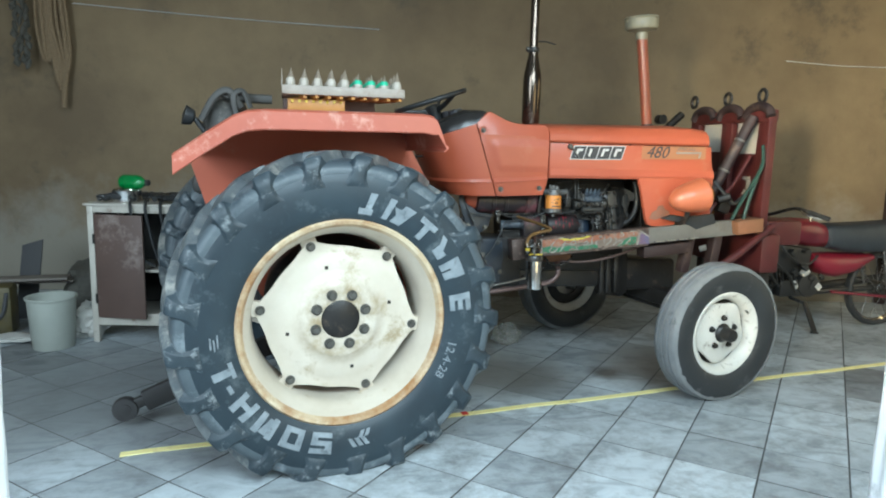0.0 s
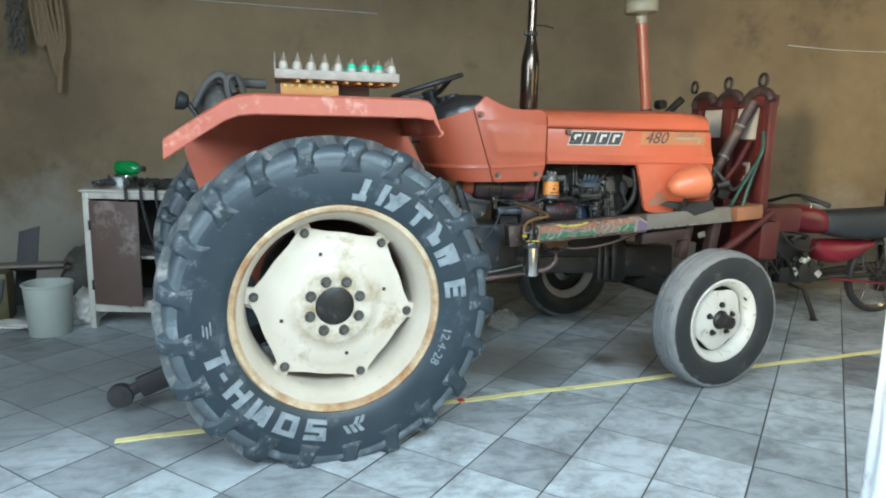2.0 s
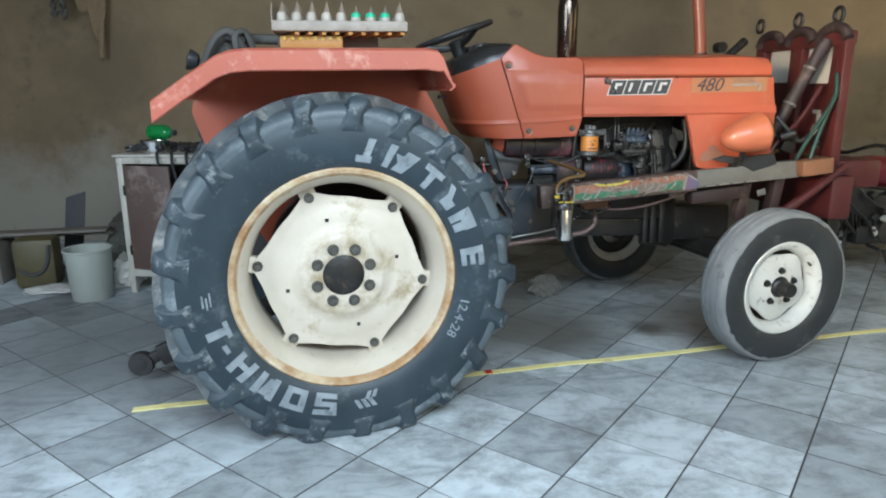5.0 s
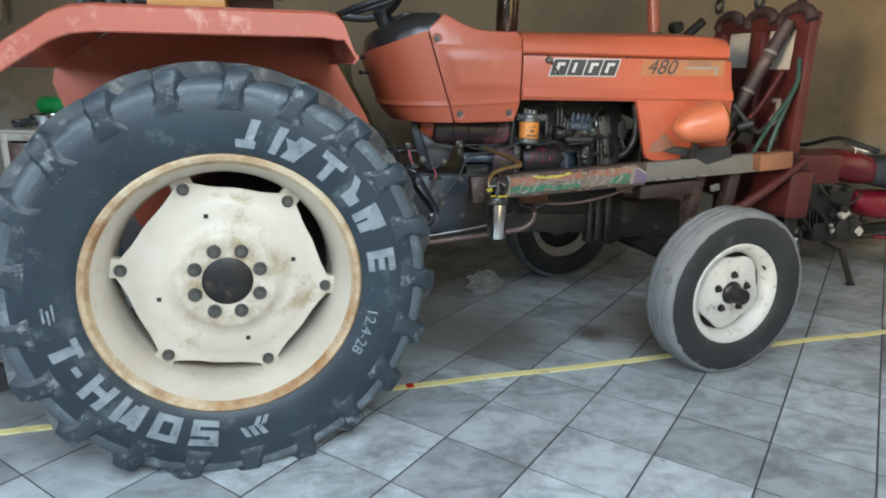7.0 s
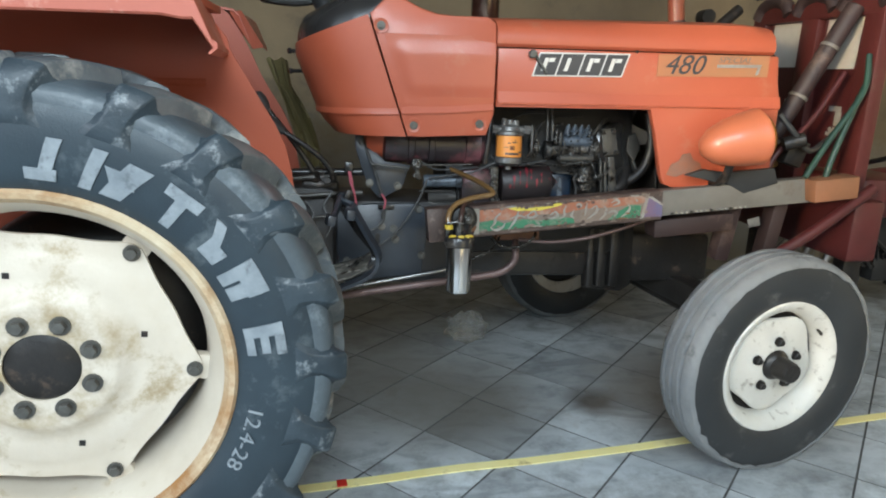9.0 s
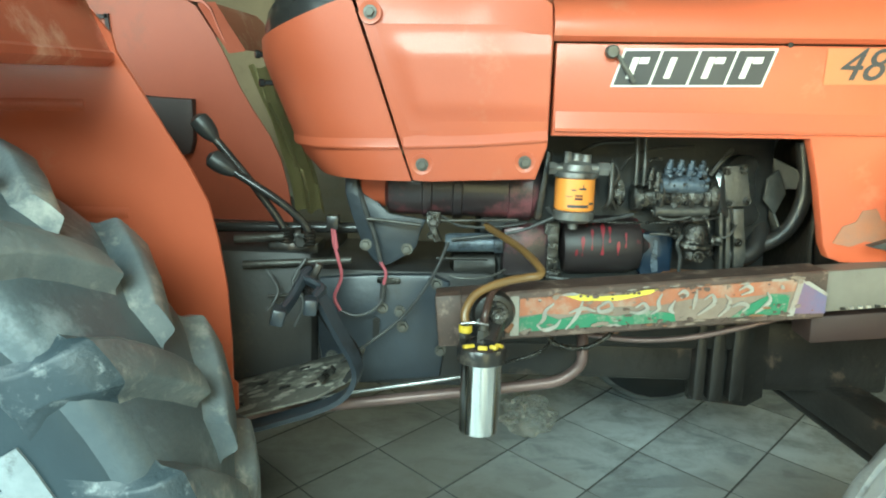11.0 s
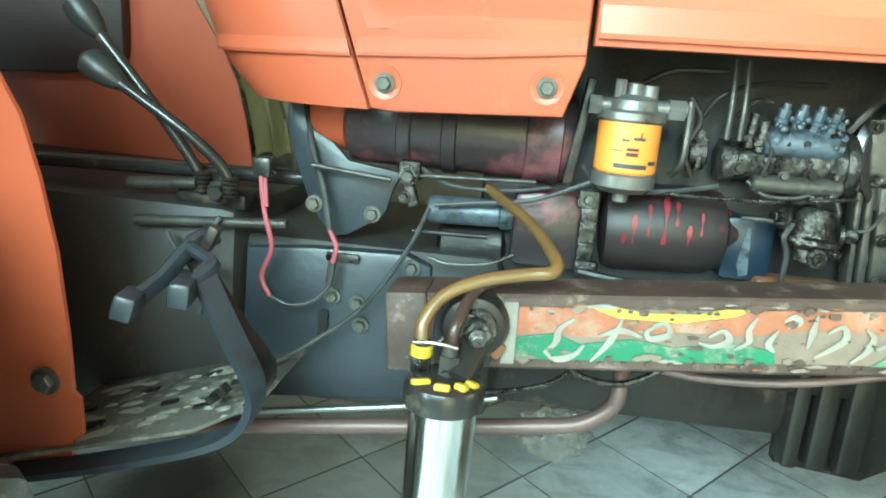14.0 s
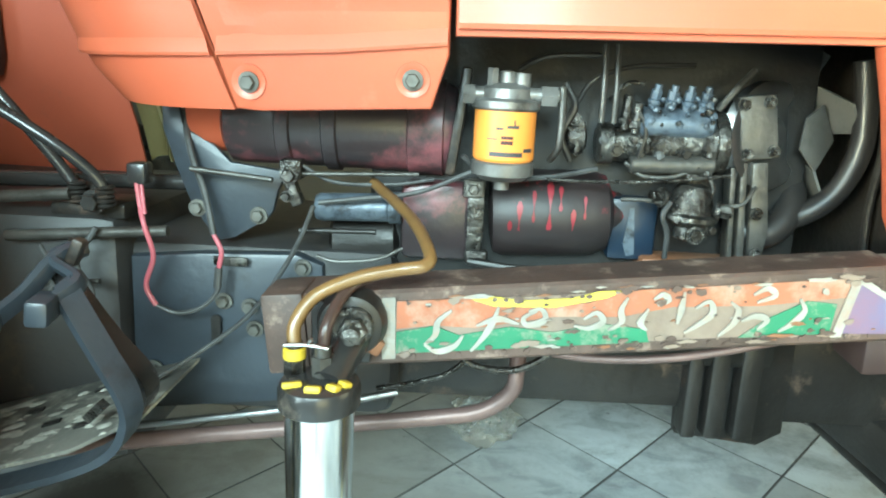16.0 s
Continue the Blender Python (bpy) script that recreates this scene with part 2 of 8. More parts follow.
M["arm_green"] = surf("painted_green_band", (0.02, 0.165, 0.082), (0.03, 0.125, 0.068), 14.0, 0.45, bump=0.08, dirt=(0.27, 0.23, 0.19), dirt_amount=0.32, dirt_scale=18.0)
M["arm_pink"] = surf("painted_pale_band", (0.225, 0.175, 0.14), (0.14, 0.10, 0.078), 22.0, 0.5, bump=0.12, dirt=(0.17, 0.13, 0.11), dirt_amount=0.20, dirt_scale=18.0)
M["arm_yellow"] = surf("painted_yellow_arc", (0.62, 0.50, 0.06), (0.50, 0.40, 0.06), 16.0, 0.5, bump=0.05)
M["arm_blue"] = surf("painted_blue_triangle", (0.075, 0.105, 0.21), (0.20, 0.075, 0.085), 11.0, 0.5, bump=0.05)
M["arm_grey"] = surf("grey_green_steel_plate", (0.165, 0.155, 0.135), (0.110, 0.100, 0.086), 7.0, 0.5, bump=0.12, dirt=(0.10, 0.08, 0.06), dirt_amount=0.16, dirt_scale=7.0)
M["white_paint"] = surf("white_brush_paint", (0.33, 0.32, 0.285), (0.18, 0.165, 0.145), 25.0, 0.5, bump=0.1, dirt=(0.25, 0.19, 0.15), dirt_amount=0.30, dirt_scale=34.0)
M["loader_red"] = surf("dark_red_loader_paint", (0.076, 0.012, 0.012), (0.042, 0.008, 0.008), 6.0, 0.48, bump=0.12, dirt=(0.06, 0.03, 0.025), dirt_amount=0.16, dirt_scale=7.0)
M["post_red"] = surf("worn_red_mast_paint", (0.086, 0.015, 0.013), (0.054, 0.010, 0.009), 7.0, 0.5, bump=0.14, dirt=(0.07, 0.03, 0.022), dirt_amount=0.16, dirt_scale=9.0)
M["amber_iron"] = surf("amber_stained_fitting", (0.22, 0.115, 0.025), (0.12, 0.06, 0.016), 16.0, 0.45, bump=0.15)
M["rust_orange"] = surf("rusty_orange_bracket", (0.23, 0.095, 0.045), (0.14, 0.065, 0.032), 8.0, 0.6, bump=0.2, dirt=(0.13, 0.08, 0.05), dirt_amount=0.2)
M["dark_hyd"] = surf("brown_black_cylinder_paint", (0.038, 0.020, 0.019), (0.022, 0.013, 0.012), 8.0, 0.6, bump=0.1, dirt=(0.14, 0.09, 0.07), dirt_amount=0.12)
M["hose_green"] = surf("green_hydraulic_hose", (0.018, 0.055, 0.038), (0.012, 0.032, 0.024), 20.0, 0.45, bump=0.1)
M["wall"] = surf("stained_lime_plaster", (0.232, 0.170, 0.098), (0.142, 0.100, 0.057), 1.1, 0.85, bump=0.35, fine=45, dirt=(0.110, 0.086, 0.056), dirt_amount=0.16, dirt_scale=2.1, contrast=0.17)


def salt_bloom(m, top, col):
    """Pale grey salt that has climbed unevenly from the floor into plaster, and darker scrapes over it."""
    n, l = m.node_tree.nodes, m.node_tree.links
    b = n["Principled BSDF"]
    old = b.inputs["Base Color"].links[0].from_socket
    tc = n.new("ShaderNodeTexCoord")
    sep = n.new("ShaderNodeSeparateXYZ")
    l.new(tc.outputs["Object"], sep.inputs[0])
    no = n.new("ShaderNodeTexNoise")
    no.inputs["Scale"].default_value, no.inputs["Detail"].default_value, no.inputs["Roughness"].default_value = 2.4, 9, 0.7
    l.new(tc.outputs["Object"], no.inputs["Vector"])
    ad = n.new("ShaderNodeMath")
    ad.operation = "MULTIPLY_ADD"
    ad.inputs[1].default_value = 1.3
    l.new(no.outputs["Fac"], ad.inputs[0])
    l.new(sep.outputs["Z"], ad.inputs[2])
    mr = n.new("ShaderNodeMapRange")
    mr.inputs["From Min"].default_value, mr.inputs["From Max"].default_value = top + 0.35, top + 0.85
    mr.inputs["To Min"].default_value, mr.inputs["To Max"].default_value = 0.8, 0.0
    l.new(ad.outputs[0], mr.inputs["Value"])
    mx = n.new("ShaderNodeMix")
    mx.data_type = "RGBA"
    l.new(mr.outputs[0], mx.inputs["Factor"])
    l.new(old, mx.inputs["A"])
    mx.inputs["B"].default_value = (*col, 1)
    sp = n.new("ShaderNodeTexNoise")
    sp.inputs["Scale"].default_value, sp.inputs["Detail"].default_value, sp.inputs["Roughness"].default_value = 7.0, 10, 0.8
    mp = n.new("ShaderNodeMapping")
    mp.inputs["Scale"].default_value = (1.0, 1.0, 0.35)
    l.new(tc.outputs["Object"], mp.inputs["Vector"])
    l.new(mp.outputs[0], sp.inputs["Vector"])
    ra = n.new("ShaderNodeValToRGB")
    ra.color_ramp.elements[0].position, ra.color_ramp.elements[1].position = 0.60, 0.74
    ra.color_ramp.elements[1].color = (0.55, 0.55, 0.55, 1)
    l.new(sp.outputs["Fac"], ra.inputs["Fac"])
    m2 = n.new("ShaderNodeMix")
    m2.data_type = "RGBA"
    l.new(ra.outputs["Color"], m2.inputs["Factor"])
    l.new(mx.outputs["Result"], m2.inputs["A"])
    m2.inputs["B"].default_value = (0.085, 0.068, 0.047, 1)
    l.new(m2.outputs["Result"], b.inputs["Base Color"])


salt_bloom(M["wall"], 0.72, (0.290, 0.272, 0.232))
M["ceiling"] = surf("whitewashed_ceiling", (0.42, 0.39, 0.33), (0.34, 0.31, 0.26), 1.5, 0.85, bump=0.1)
M["column"] = surf("white_painted_plaster_column", (0.80, 0.80, 0.80), (0.66, 0.67, 0.68), 7.0, 0.6, bump=0.15, dirt=(0.42, 0.42, 0.42), dirt_amount=0.12, dirt_scale=8.0)
M["grout"] = surf("dark_grout", (0.125, 0.126, 0.122), (0.045, 0.046, 0.046), 2.2, 0.8, bump=0.2)
M["concrete"] = surf("yard_concrete", (0.36, 0.35, 0.33), (0.28, 0.27, 0.25), 1.2, 0.85, bump=0.2)
M["cab_white"] = surf("chipped_white_cabinet_paint", (0.52, 0.49, 0.43), (0.40, 0.37, 0.32), 9.0, 0.5, bump=0.12, dirt=(0.20, 0.13, 0.09), dirt_amount=0.12, dirt_scale=10.0)
M["cab_brown"] = surf("brown_stained_door_sheet", (0.115, 0.072, 0.058), (0.085, 0.054, 0.045), 5.0, 0.55, bump=0.1, dirt=(0.24, 0.19, 0.17), dirt_amount=0.2, dirt_scale=5.0)
M["dark_in"] = surf("dark_cabinet_lining", (0.05, 0.048, 0.045), (0.035, 0.033, 0.03), 6.0, 0.7, bump=0.1)
M["bucket"] = surf("pale_grey_green_plastic", (0.38, 0.40, 0.36), (0.31, 0.33, 0.29), 5.0, 0.5, bump=0.05, dirt=(0.30, 0.30, 0.26), dirt_amount=0.12)
M["bag"] = surf("dirty_white_sack", (0.58, 0.57, 0.53), (0.40, 0.39, 0.36), 12.0, 0.75, bump=0.3)
M["can"] = surf("dull_yellow_can", (0.105, 0.085, 0.03), (0.06, 0.05, 0.02), 6.0, 0.5, bump=0.1, dirt=(0.08, 0.07, 0.05), dirt_amount=0.25)
M["wood"] = surf("grey_weathered_board", (0.20, 0.175, 0.15), (0.13, 0.115, 0.10), 9.0, 0.75, bump=0.3)
M["dark_board"] = surf("dark_grey_sheet", (0.055, 0.056, 0.058), (0.04, 0.04, 0.042), 6.0, 0.7, bump=0.15)
M["rope"] = surf("hemp_rope", (0.24, 0.17, 0.10), (0.15, 0.105, 0.06), 60.0, 0.85, bump=0.6, fine=300)
M["rag"] = surf("dark_grey_net_bundle", (0.10, 0.095, 0.08), (0.05, 0.048, 0.04), 40.0, 0.9, bump=0.6)
M["tape"] = surf("yellow_strap", (0.93, 0.86, 0.44), (0.90, 0.78, 0.30), 9.0, 0.5, bump=0.1, dirt=(0.42, 0.33, 0.16), dirt_amount=0.12, dirt_scale=9.0)
M["redspot"] = surf("red_mark", (0.65, 0.03, 0.02), (0.55, 0.03, 0.02), 9.0, 0.5, bump=0.0)
M["seatblack"] = surf("black_vinyl", (0.020, 0.021, 0.022), (0.032, 0.033, 0.034), 8.0, 0.42, bump=0.12)
M["seat_dusty"] = surf("dusty_worn_seat_vinyl", (0.060, 0.056, 0.050), (0.030, 0.029, 0.027), 9.0, 0.6, bump=0.25, dirt=(0.12, 0.108, 0.09), dirt_amount=0.24, dirt_scale=12.0)
M["moto_seat"] = surf("blue_black_seat_vinyl", (0.016, 0.022, 0.030), (0.024, 0.031, 0.040), 8.0, 0.6, bump=0.15)
M["peel"] = surf("weathered_bare_patch", (0.20, 0.125, 0.095), (0.32, 0.115, 0.060), 22.0, 0.7, bump=0.3)
M["moto_red"] = surf("crimson_motorcycle_paint", (0.19, 0.010, 0.026), (0.14, 0.008, 0.019), 4.0, 0.38, bump=0.04, coat=0.15, dirt=(0.12, 0.03, 0.035), dirt_amount=0.12)
M["field_white"] = surf("white_painted_field", (0.46, 0.43, 0.38), (0.36, 0.33, 0.28), 9.0, 0.6, bump=0.05)
M["moto_black"] = surf("black_engine_paint", (0.022, 0.022, 0.022), (0.04, 0.038, 0.036), 12.0, 0.45, 0.2, bump=0.2)
M["greenglass"] = clear("green_bottle_plastic", (0.02, 0.40, 0.10), 0.08, 0.6)
M["plastic_clear"] = clear("clear_plastic_film", (0.82, 0.84, 0.83), 0.12, 0.85, 1.3)
M["amber"] = clear("amber_lamp_lens", (0.80, 0.33, 0.02), 0.12, 0.35)
M["foam"] = surf("white_tray_edge", (0.37, 0.325, 0.275), (0.22, 0.185, 0.155), 16.0, 0.55, bump=0.25, dirt=(0.22, 0.16, 0.12), dirt_amount=0.18, dirt_scale=14.0)
M["capwhite"] = surf("white_plastic_cap", (0.33, 0.285, 0.235), (0.43, 0.385, 0.33), 9.0, 0.45, bump=0.03)
M["capgreen"] = surf("green_plastic_cap", (0.02, 0.42, 0.24), (0.015, 0.34, 0.19), 9.0, 0.4, bump=0.03)
M["tray_grey"] = surf("translucent_grey_tip", (0.22, 0.175, 0.13), (0.16, 0.125, 0.09), 12.0, 0.35, bump=0.05)
M["plank_gold"] = surf("varnished_strip_of_wood", (0.46, 0.22, 0.055), (0.34, 0.15, 0.035), 14.0, 0.45, bump=0.2)
M["badge_dark"] = surf("black_badge_enamel", (0.035, 0.035, 0.04), (0.05, 0.05, 0.055), 9.0, 0.4, bump=0.0)
M["badge_silver"] = surf("silver_badge_edging", (0.66, 0.67, 0.68), (0.55, 0.56, 0.57), 12.0, 0.35, 0.4, bump=0.0)
M["gold_plate"] = surf("tarnished_badge_strip", (0.42, 0.150, 0.066), (0.33, 0.160, 0.075), 9.0, 0.5, bump=0.02)


def tile_material(name, dark=False):
    m = bpy.data.materials.new(name)
    m.use_nodes = True
    n, l = m.node_tree.nodes, m.node_tree.links
    b = n["Principled BSDF"]
    tc = n.new("ShaderNodeTexCoord")
    geo = n.new("ShaderNodeNewGeometry")
    oi = n.new("ShaderNodeObjectInfo")
    # veins: stretched, warped clouds, shifted per tile
    sh = n.new("ShaderNodeVectorMath")
    sh.operation = "MULTIPLY_ADD"
    sh.inputs[1].default_value = (1, 1, 1)
    cmb = n.new("ShaderNodeCombineXYZ")
    mul = n.new("ShaderNodeMath")
    mul.operation = "MULTIPLY"
    mul.inputs[1].default_value = 37.0
    add = n.new("ShaderNodeMath")
    l.new(oi.outputs["Random"], add.inputs[0])
    l.new(geo.outputs["Random Per Island"], add.inputs[1])
    l.new(add.outputs[0], mul.inputs[0])
    l.new(mul.outputs[0], cmb.inputs["Z"])
    l.new(geo.outputs["Position"], sh.inputs[0])
    l.new(cmb.outputs[0], sh.inputs[2])
    mp = n.new("ShaderNodeMapping")
    mp.inputs["Rotation"].default_value = (0, 0, radians(20))
    mp.inputs["Scale"].default_value = (3.0, 6.0, 1.0)
    l.new(sh.outputs[0], mp.inputs["Vector"])
    v = n.new("ShaderNodeTexNoise")
    v.inputs["Scale"].default_value, v.inputs["Detail"].default_value, v.inputs["Distortion"].default_value = 1.6, 8, 1.4
    l.new(mp.outputs[0], v.inputs["Vector"])
    r = n.new("ShaderNodeValToRGB")
    e = r.color_ramp.elements
    lo, mid, hi = ((0.12, 0.135, 0.145), (0.19, 0.205, 0.215), (0.25, 0.265, 0.275)) if dark else ((0.36, 0.40, 0.425), (0.465, 0.512, 0.54), (0.535, 0.587, 0.615))
    e[0].position, e[0].color = 0.37, (*lo, 1)
    e[1].position, e[1].color = 0.60, (*hi, 1)
    k = e.new(0.455)
    k.color = (*mid, 1)
    l.new(v.outputs["Fac"], r.inputs["Fac"])
    mr = n.new("ShaderNodeMapRange")
    mr.inputs["To Min"].default_value, mr.inputs["To Max"].default_value = 0.70, 1.14
    fr = n.new("ShaderNodeMath")
    fr.operation = "FRACT"
    l.new(add.outputs[0], fr.inputs[0])
    l.new(fr.outputs[0], mr.inputs["Value"])
    hs = n.new("ShaderNodeHueSaturation")
    l.new(mr.outputs[0], hs.inputs["Value"])
    l.new(r.outputs["Color"], hs.inputs["Color"])
    # scuffs and oil over the whole floor
    d = n.new("ShaderNodeTexNoise")
    d.inputs["Scale"].default_value, d.inputs["Detail"].default_value, d.inputs["Roughness"].default_value = 3.2, 12, 0.78
    l.new(geo.outputs["Position"], d.inputs["Vector"])
    dr = n.new("ShaderNodeValToRGB")
    dr.color_ramp.elements[0].position, dr.color_ramp.elements[1].position = 0.46, 0.68
    l.new(d.outputs["Fac"], dr.inputs["Fac"])
    mx = n.new("ShaderNodeMix")
    mx.data_type = "RGBA"
    mf = n.new("ShaderNodeMath")
    mf.operation = "MULTIPLY"
    mf.inputs[1].default_value = 0.75
    l.new(dr.outputs["Color"], mf.inputs[0])
    l.new(mf.outputs[0], mx.inputs["Factor"])
    l.new(hs.outputs["Color"], mx.inputs["A"])
    mx.inputs["B"].default_value = (0.115, 0.115, 0.110, 1)
    d2 = n.new("ShaderNodeTexNoise")
    d2.inputs["Scale"].default_value, d2.inputs["Detail"].default_value, d2.inputs["Roughness"].default_value = 16.0, 6, 0.7
    l.new(geo.outputs["Position"], d2.inputs["Vector"])
    dr2 = n.new("ShaderNodeValToRGB")
    dr2.color_ramp.elements[0].position, dr2.color_ramp.elements[1].position = 0.64, 0.72
    l.new(d2.outputs["Fac"], dr2.inputs["Fac"])
    mx2 = n.new("ShaderNodeMix")
    mx2.data_type = "RGBA"
    mf2 = n.new("ShaderNodeMath")
    mf2.operation = "MULTIPLY"
    mf2.inputs[1].default_value = 0.6
    l.new(dr2.outputs["Color"], mf2.inputs[0])
    l.new(mf2.outputs[0], mx2.inputs["Factor"])
    l.new(mx.outputs["Result"], mx2.inputs["A"])
    mx2.inputs["B"].default_value = (0.06, 0.06, 0.058, 1)
    # thin dark scratches, broken by clouds
    out = mx2.outputs["Result"]
    for turn, seed in ((0.5, 0.0), (-0.9, 5.0), (1.9, 11.0)):
        ms = n.new("ShaderNodeMapping")
        ms.inputs["Rotation"].default_value, ms.inputs["Location"].default_value, ms.inputs["Scale"].default_value = (0, 0, turn), (seed, seed, seed), (2.2, 26.0, 1.0)
        l.new(geo.outputs["Position"], ms.inputs["Vector"])
        ns = n.new("ShaderNodeTexNoise")
        ns.inputs["Scale"].default_value, ns.inputs["Detail"].default_value, ns.inputs["Roughness"].default_value, ns.inputs["Distortion"].default_value = 1.0, 5, 0.6, 0.5
        l.new(ms.outputs[0], ns.inputs["Vector"])
        rs = n.new("ShaderNodeValToRGB")
        rs.color_ramp.elements[0].position, rs.color_ramp.elements[1].position = 0.70, 0.76
        rs.color_ramp.elements[1].color = (0.6, 0.6, 0.6, 1)
        l.new(ns.outputs["Fac"], rs.inputs["Fac"])
        mxs = n.new("ShaderNodeMix")
        mxs.data_type = "RGBA"
        l.new(rs.outputs["Color"], mxs.inputs["Factor"])
        l.new(out, mxs.inputs["A"])
        mxs.inputs["B"].default_value = (0.10, 0.11, 0.115, 1)
        out = mxs.outputs["Result"]
    # drips and trodden grime where the engine leaks; wide patches also paint in floor shade
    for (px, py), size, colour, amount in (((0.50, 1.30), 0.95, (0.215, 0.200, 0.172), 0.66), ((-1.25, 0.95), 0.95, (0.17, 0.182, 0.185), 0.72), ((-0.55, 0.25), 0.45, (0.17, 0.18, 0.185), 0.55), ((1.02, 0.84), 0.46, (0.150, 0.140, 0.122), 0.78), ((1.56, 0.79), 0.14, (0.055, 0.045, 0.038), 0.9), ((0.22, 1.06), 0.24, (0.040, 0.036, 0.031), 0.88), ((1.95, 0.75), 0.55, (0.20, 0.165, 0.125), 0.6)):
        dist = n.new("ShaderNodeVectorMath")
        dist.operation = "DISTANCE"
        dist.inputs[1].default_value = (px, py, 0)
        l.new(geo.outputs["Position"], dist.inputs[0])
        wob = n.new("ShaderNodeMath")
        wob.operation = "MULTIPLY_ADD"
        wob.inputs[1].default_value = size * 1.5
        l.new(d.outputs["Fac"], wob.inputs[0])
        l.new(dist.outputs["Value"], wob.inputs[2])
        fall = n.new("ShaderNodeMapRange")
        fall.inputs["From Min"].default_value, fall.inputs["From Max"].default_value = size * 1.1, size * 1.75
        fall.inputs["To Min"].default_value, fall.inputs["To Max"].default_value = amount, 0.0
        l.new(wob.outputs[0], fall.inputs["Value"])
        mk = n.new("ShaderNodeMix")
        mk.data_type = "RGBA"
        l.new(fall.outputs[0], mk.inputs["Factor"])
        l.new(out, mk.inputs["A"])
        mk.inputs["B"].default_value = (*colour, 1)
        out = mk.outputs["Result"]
    l.new(out, b.inputs["Base Color"])
    rr = n.new("ShaderNodeMapRange")
    rr.inputs["To Min"].default_value, rr.inputs["To Max"].default_value = 0.30, 0.62
    l.new(d.outputs["Fac"], rr.inputs["Value"])
    l.new(rr.outputs[0], b.inputs["Roughness"])
    bp = n.new("ShaderNodeBump")
    bp.inputs["Strength"].default_value, bp.inputs["Distance"].default_value = 0.08, 0.01
    l.new(d2.outputs["Fac"], bp.inputs["Height"])
    l.new(bp.outputs[0], b.inputs["Normal"])
    return m


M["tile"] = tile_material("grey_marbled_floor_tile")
M["tile_dark"] = tile_material("slate_grey_floor_tile", True)


# ---------------------------------------------------------------- mesh helpers
def smooth_path(pts, steps=6):
    """A Catmull-Rom line through the points."""
    p = [Vector(q) for q in pts]
    p = [2 * p[0] - p[1], *p, 2 * p[-1] - p[-2]]
    out = []
    for i in range(1, len(p) - 2):
        a, b, c, d = p[i - 1], p[i], p[i + 1], p[i + 2]
        for s in range(steps):
            t = s / steps
            out.append(0.5 * ((2 * b) + (c - a) * t + (2 * a - 5 * b + 4 * c - d) * t * t + (3 * b - a - 3 * c + d) * t ** 3))
    out.append(p[-2])
    return out


def frame_of(axis):
    axis = Vector(axis).normalized()
    ref = Vector((0, 0, 1)) if abs(axis.z) < 0.9 else Vector((1, 0, 0))
    u = axis.cross(ref).normalized()
    return u, u.cross(axis).normalized(), axis


def ring_loft(bm, rings, closed=True, caps=True, loop=False):
    vs = [[bm.verts.new(p) for p in r] for r in rings]
    n = len(vs[0])
    pairs = list(zip(vs[:-1], vs[1:])) + ([(vs[-1], vs[0])] if loop else [])
    for a, b in pairs:
        for i in range(n if closed else n - 1):
            j = (i + 1) % n
            bm.faces.new((a[i], a[j], b[j], b[i]))
    if caps and not loop and closed:
        bm.faces.new(vs[0][::-1])
        bm.faces.new(vs[-1])
    return vs


def tube(bm, pts, r, seg=10, steps=0, r2=None, flat=1.0):
    """A round bar or hose along points."""
    p = smooth_path(pts, steps) if steps else [Vector(q) for q in pts]
    rings = []
    up = None
    for i, q in enumerate(p):
        t = (p[min(i + 1, len(p) - 1)] - p[max(i - 1, 0)]).normalized()
        if up is None:
            up = frame_of(t)[0]
        up = (up - t * up.dot(t)).normalized()
        side = t.cross(up)
        rr = r + ((r2 - r) * i / (len(p) - 1) if r2 is not None else 0)
        rings.append([q + up * rr * math.cos(2 * math.pi * k / seg) + side * rr * flat * math.sin(2 * math.pi * k / seg) for k in range(seg)])
    ring_loft(bm, rings)
    return bm


def lathe(bm, profile, origin=(0, 0, 0), axis=(0, 0, 1), seg=24, caps=True):
    """A turned body: profile of (radius, height along the axis)."""
    u, v, w = frame_of(axis)
    o = Vector(origin)
    rings = [[o + w * h + (u * math.cos(2 * math.pi * k / seg) + v * math.sin(2 * math.pi * k / seg)) * max(r, 1e-4) for k in range(seg)] for r, h in profile]
    ring_loft(bm, rings, caps=caps)
    return bm


def cyl(bm, a, b, r, seg=14, r2=None, edge=0.0):
    a, b = Vector(a), Vector(b)
    h = (b - a).length
    r2 = r if r2 is None else r2
    e = min(edge, h * 0.3, r * 0.5)
    prof = [(r - e, 0), (r, e), (r2, h - e), (r2 - e, h)] if e else [(r, 0), (r2, h)]
    return lathe(bm, prof, a, b - a, seg)


def box(bm, c, s, rz=0.0, ry=0.0, rx=0.0, bevel=0.0):
    m = Matrix.Translation(c) @ Euler((radians(rx), radians(ry), radians(rz))).to_matrix().to_4x4() @ Matrix.Diagonal((*s, 1))
    vs = bmesh.ops.create_cube(bm, size=1.0, matrix=m)["verts"]
    if bevel:
        es = list({e for v in vs for e in v.link_edges})
        bmesh.ops.bevel(bm, geom=es, offset=bevel, segments=2, affect="EDGES", profile=0.5)
    return bm


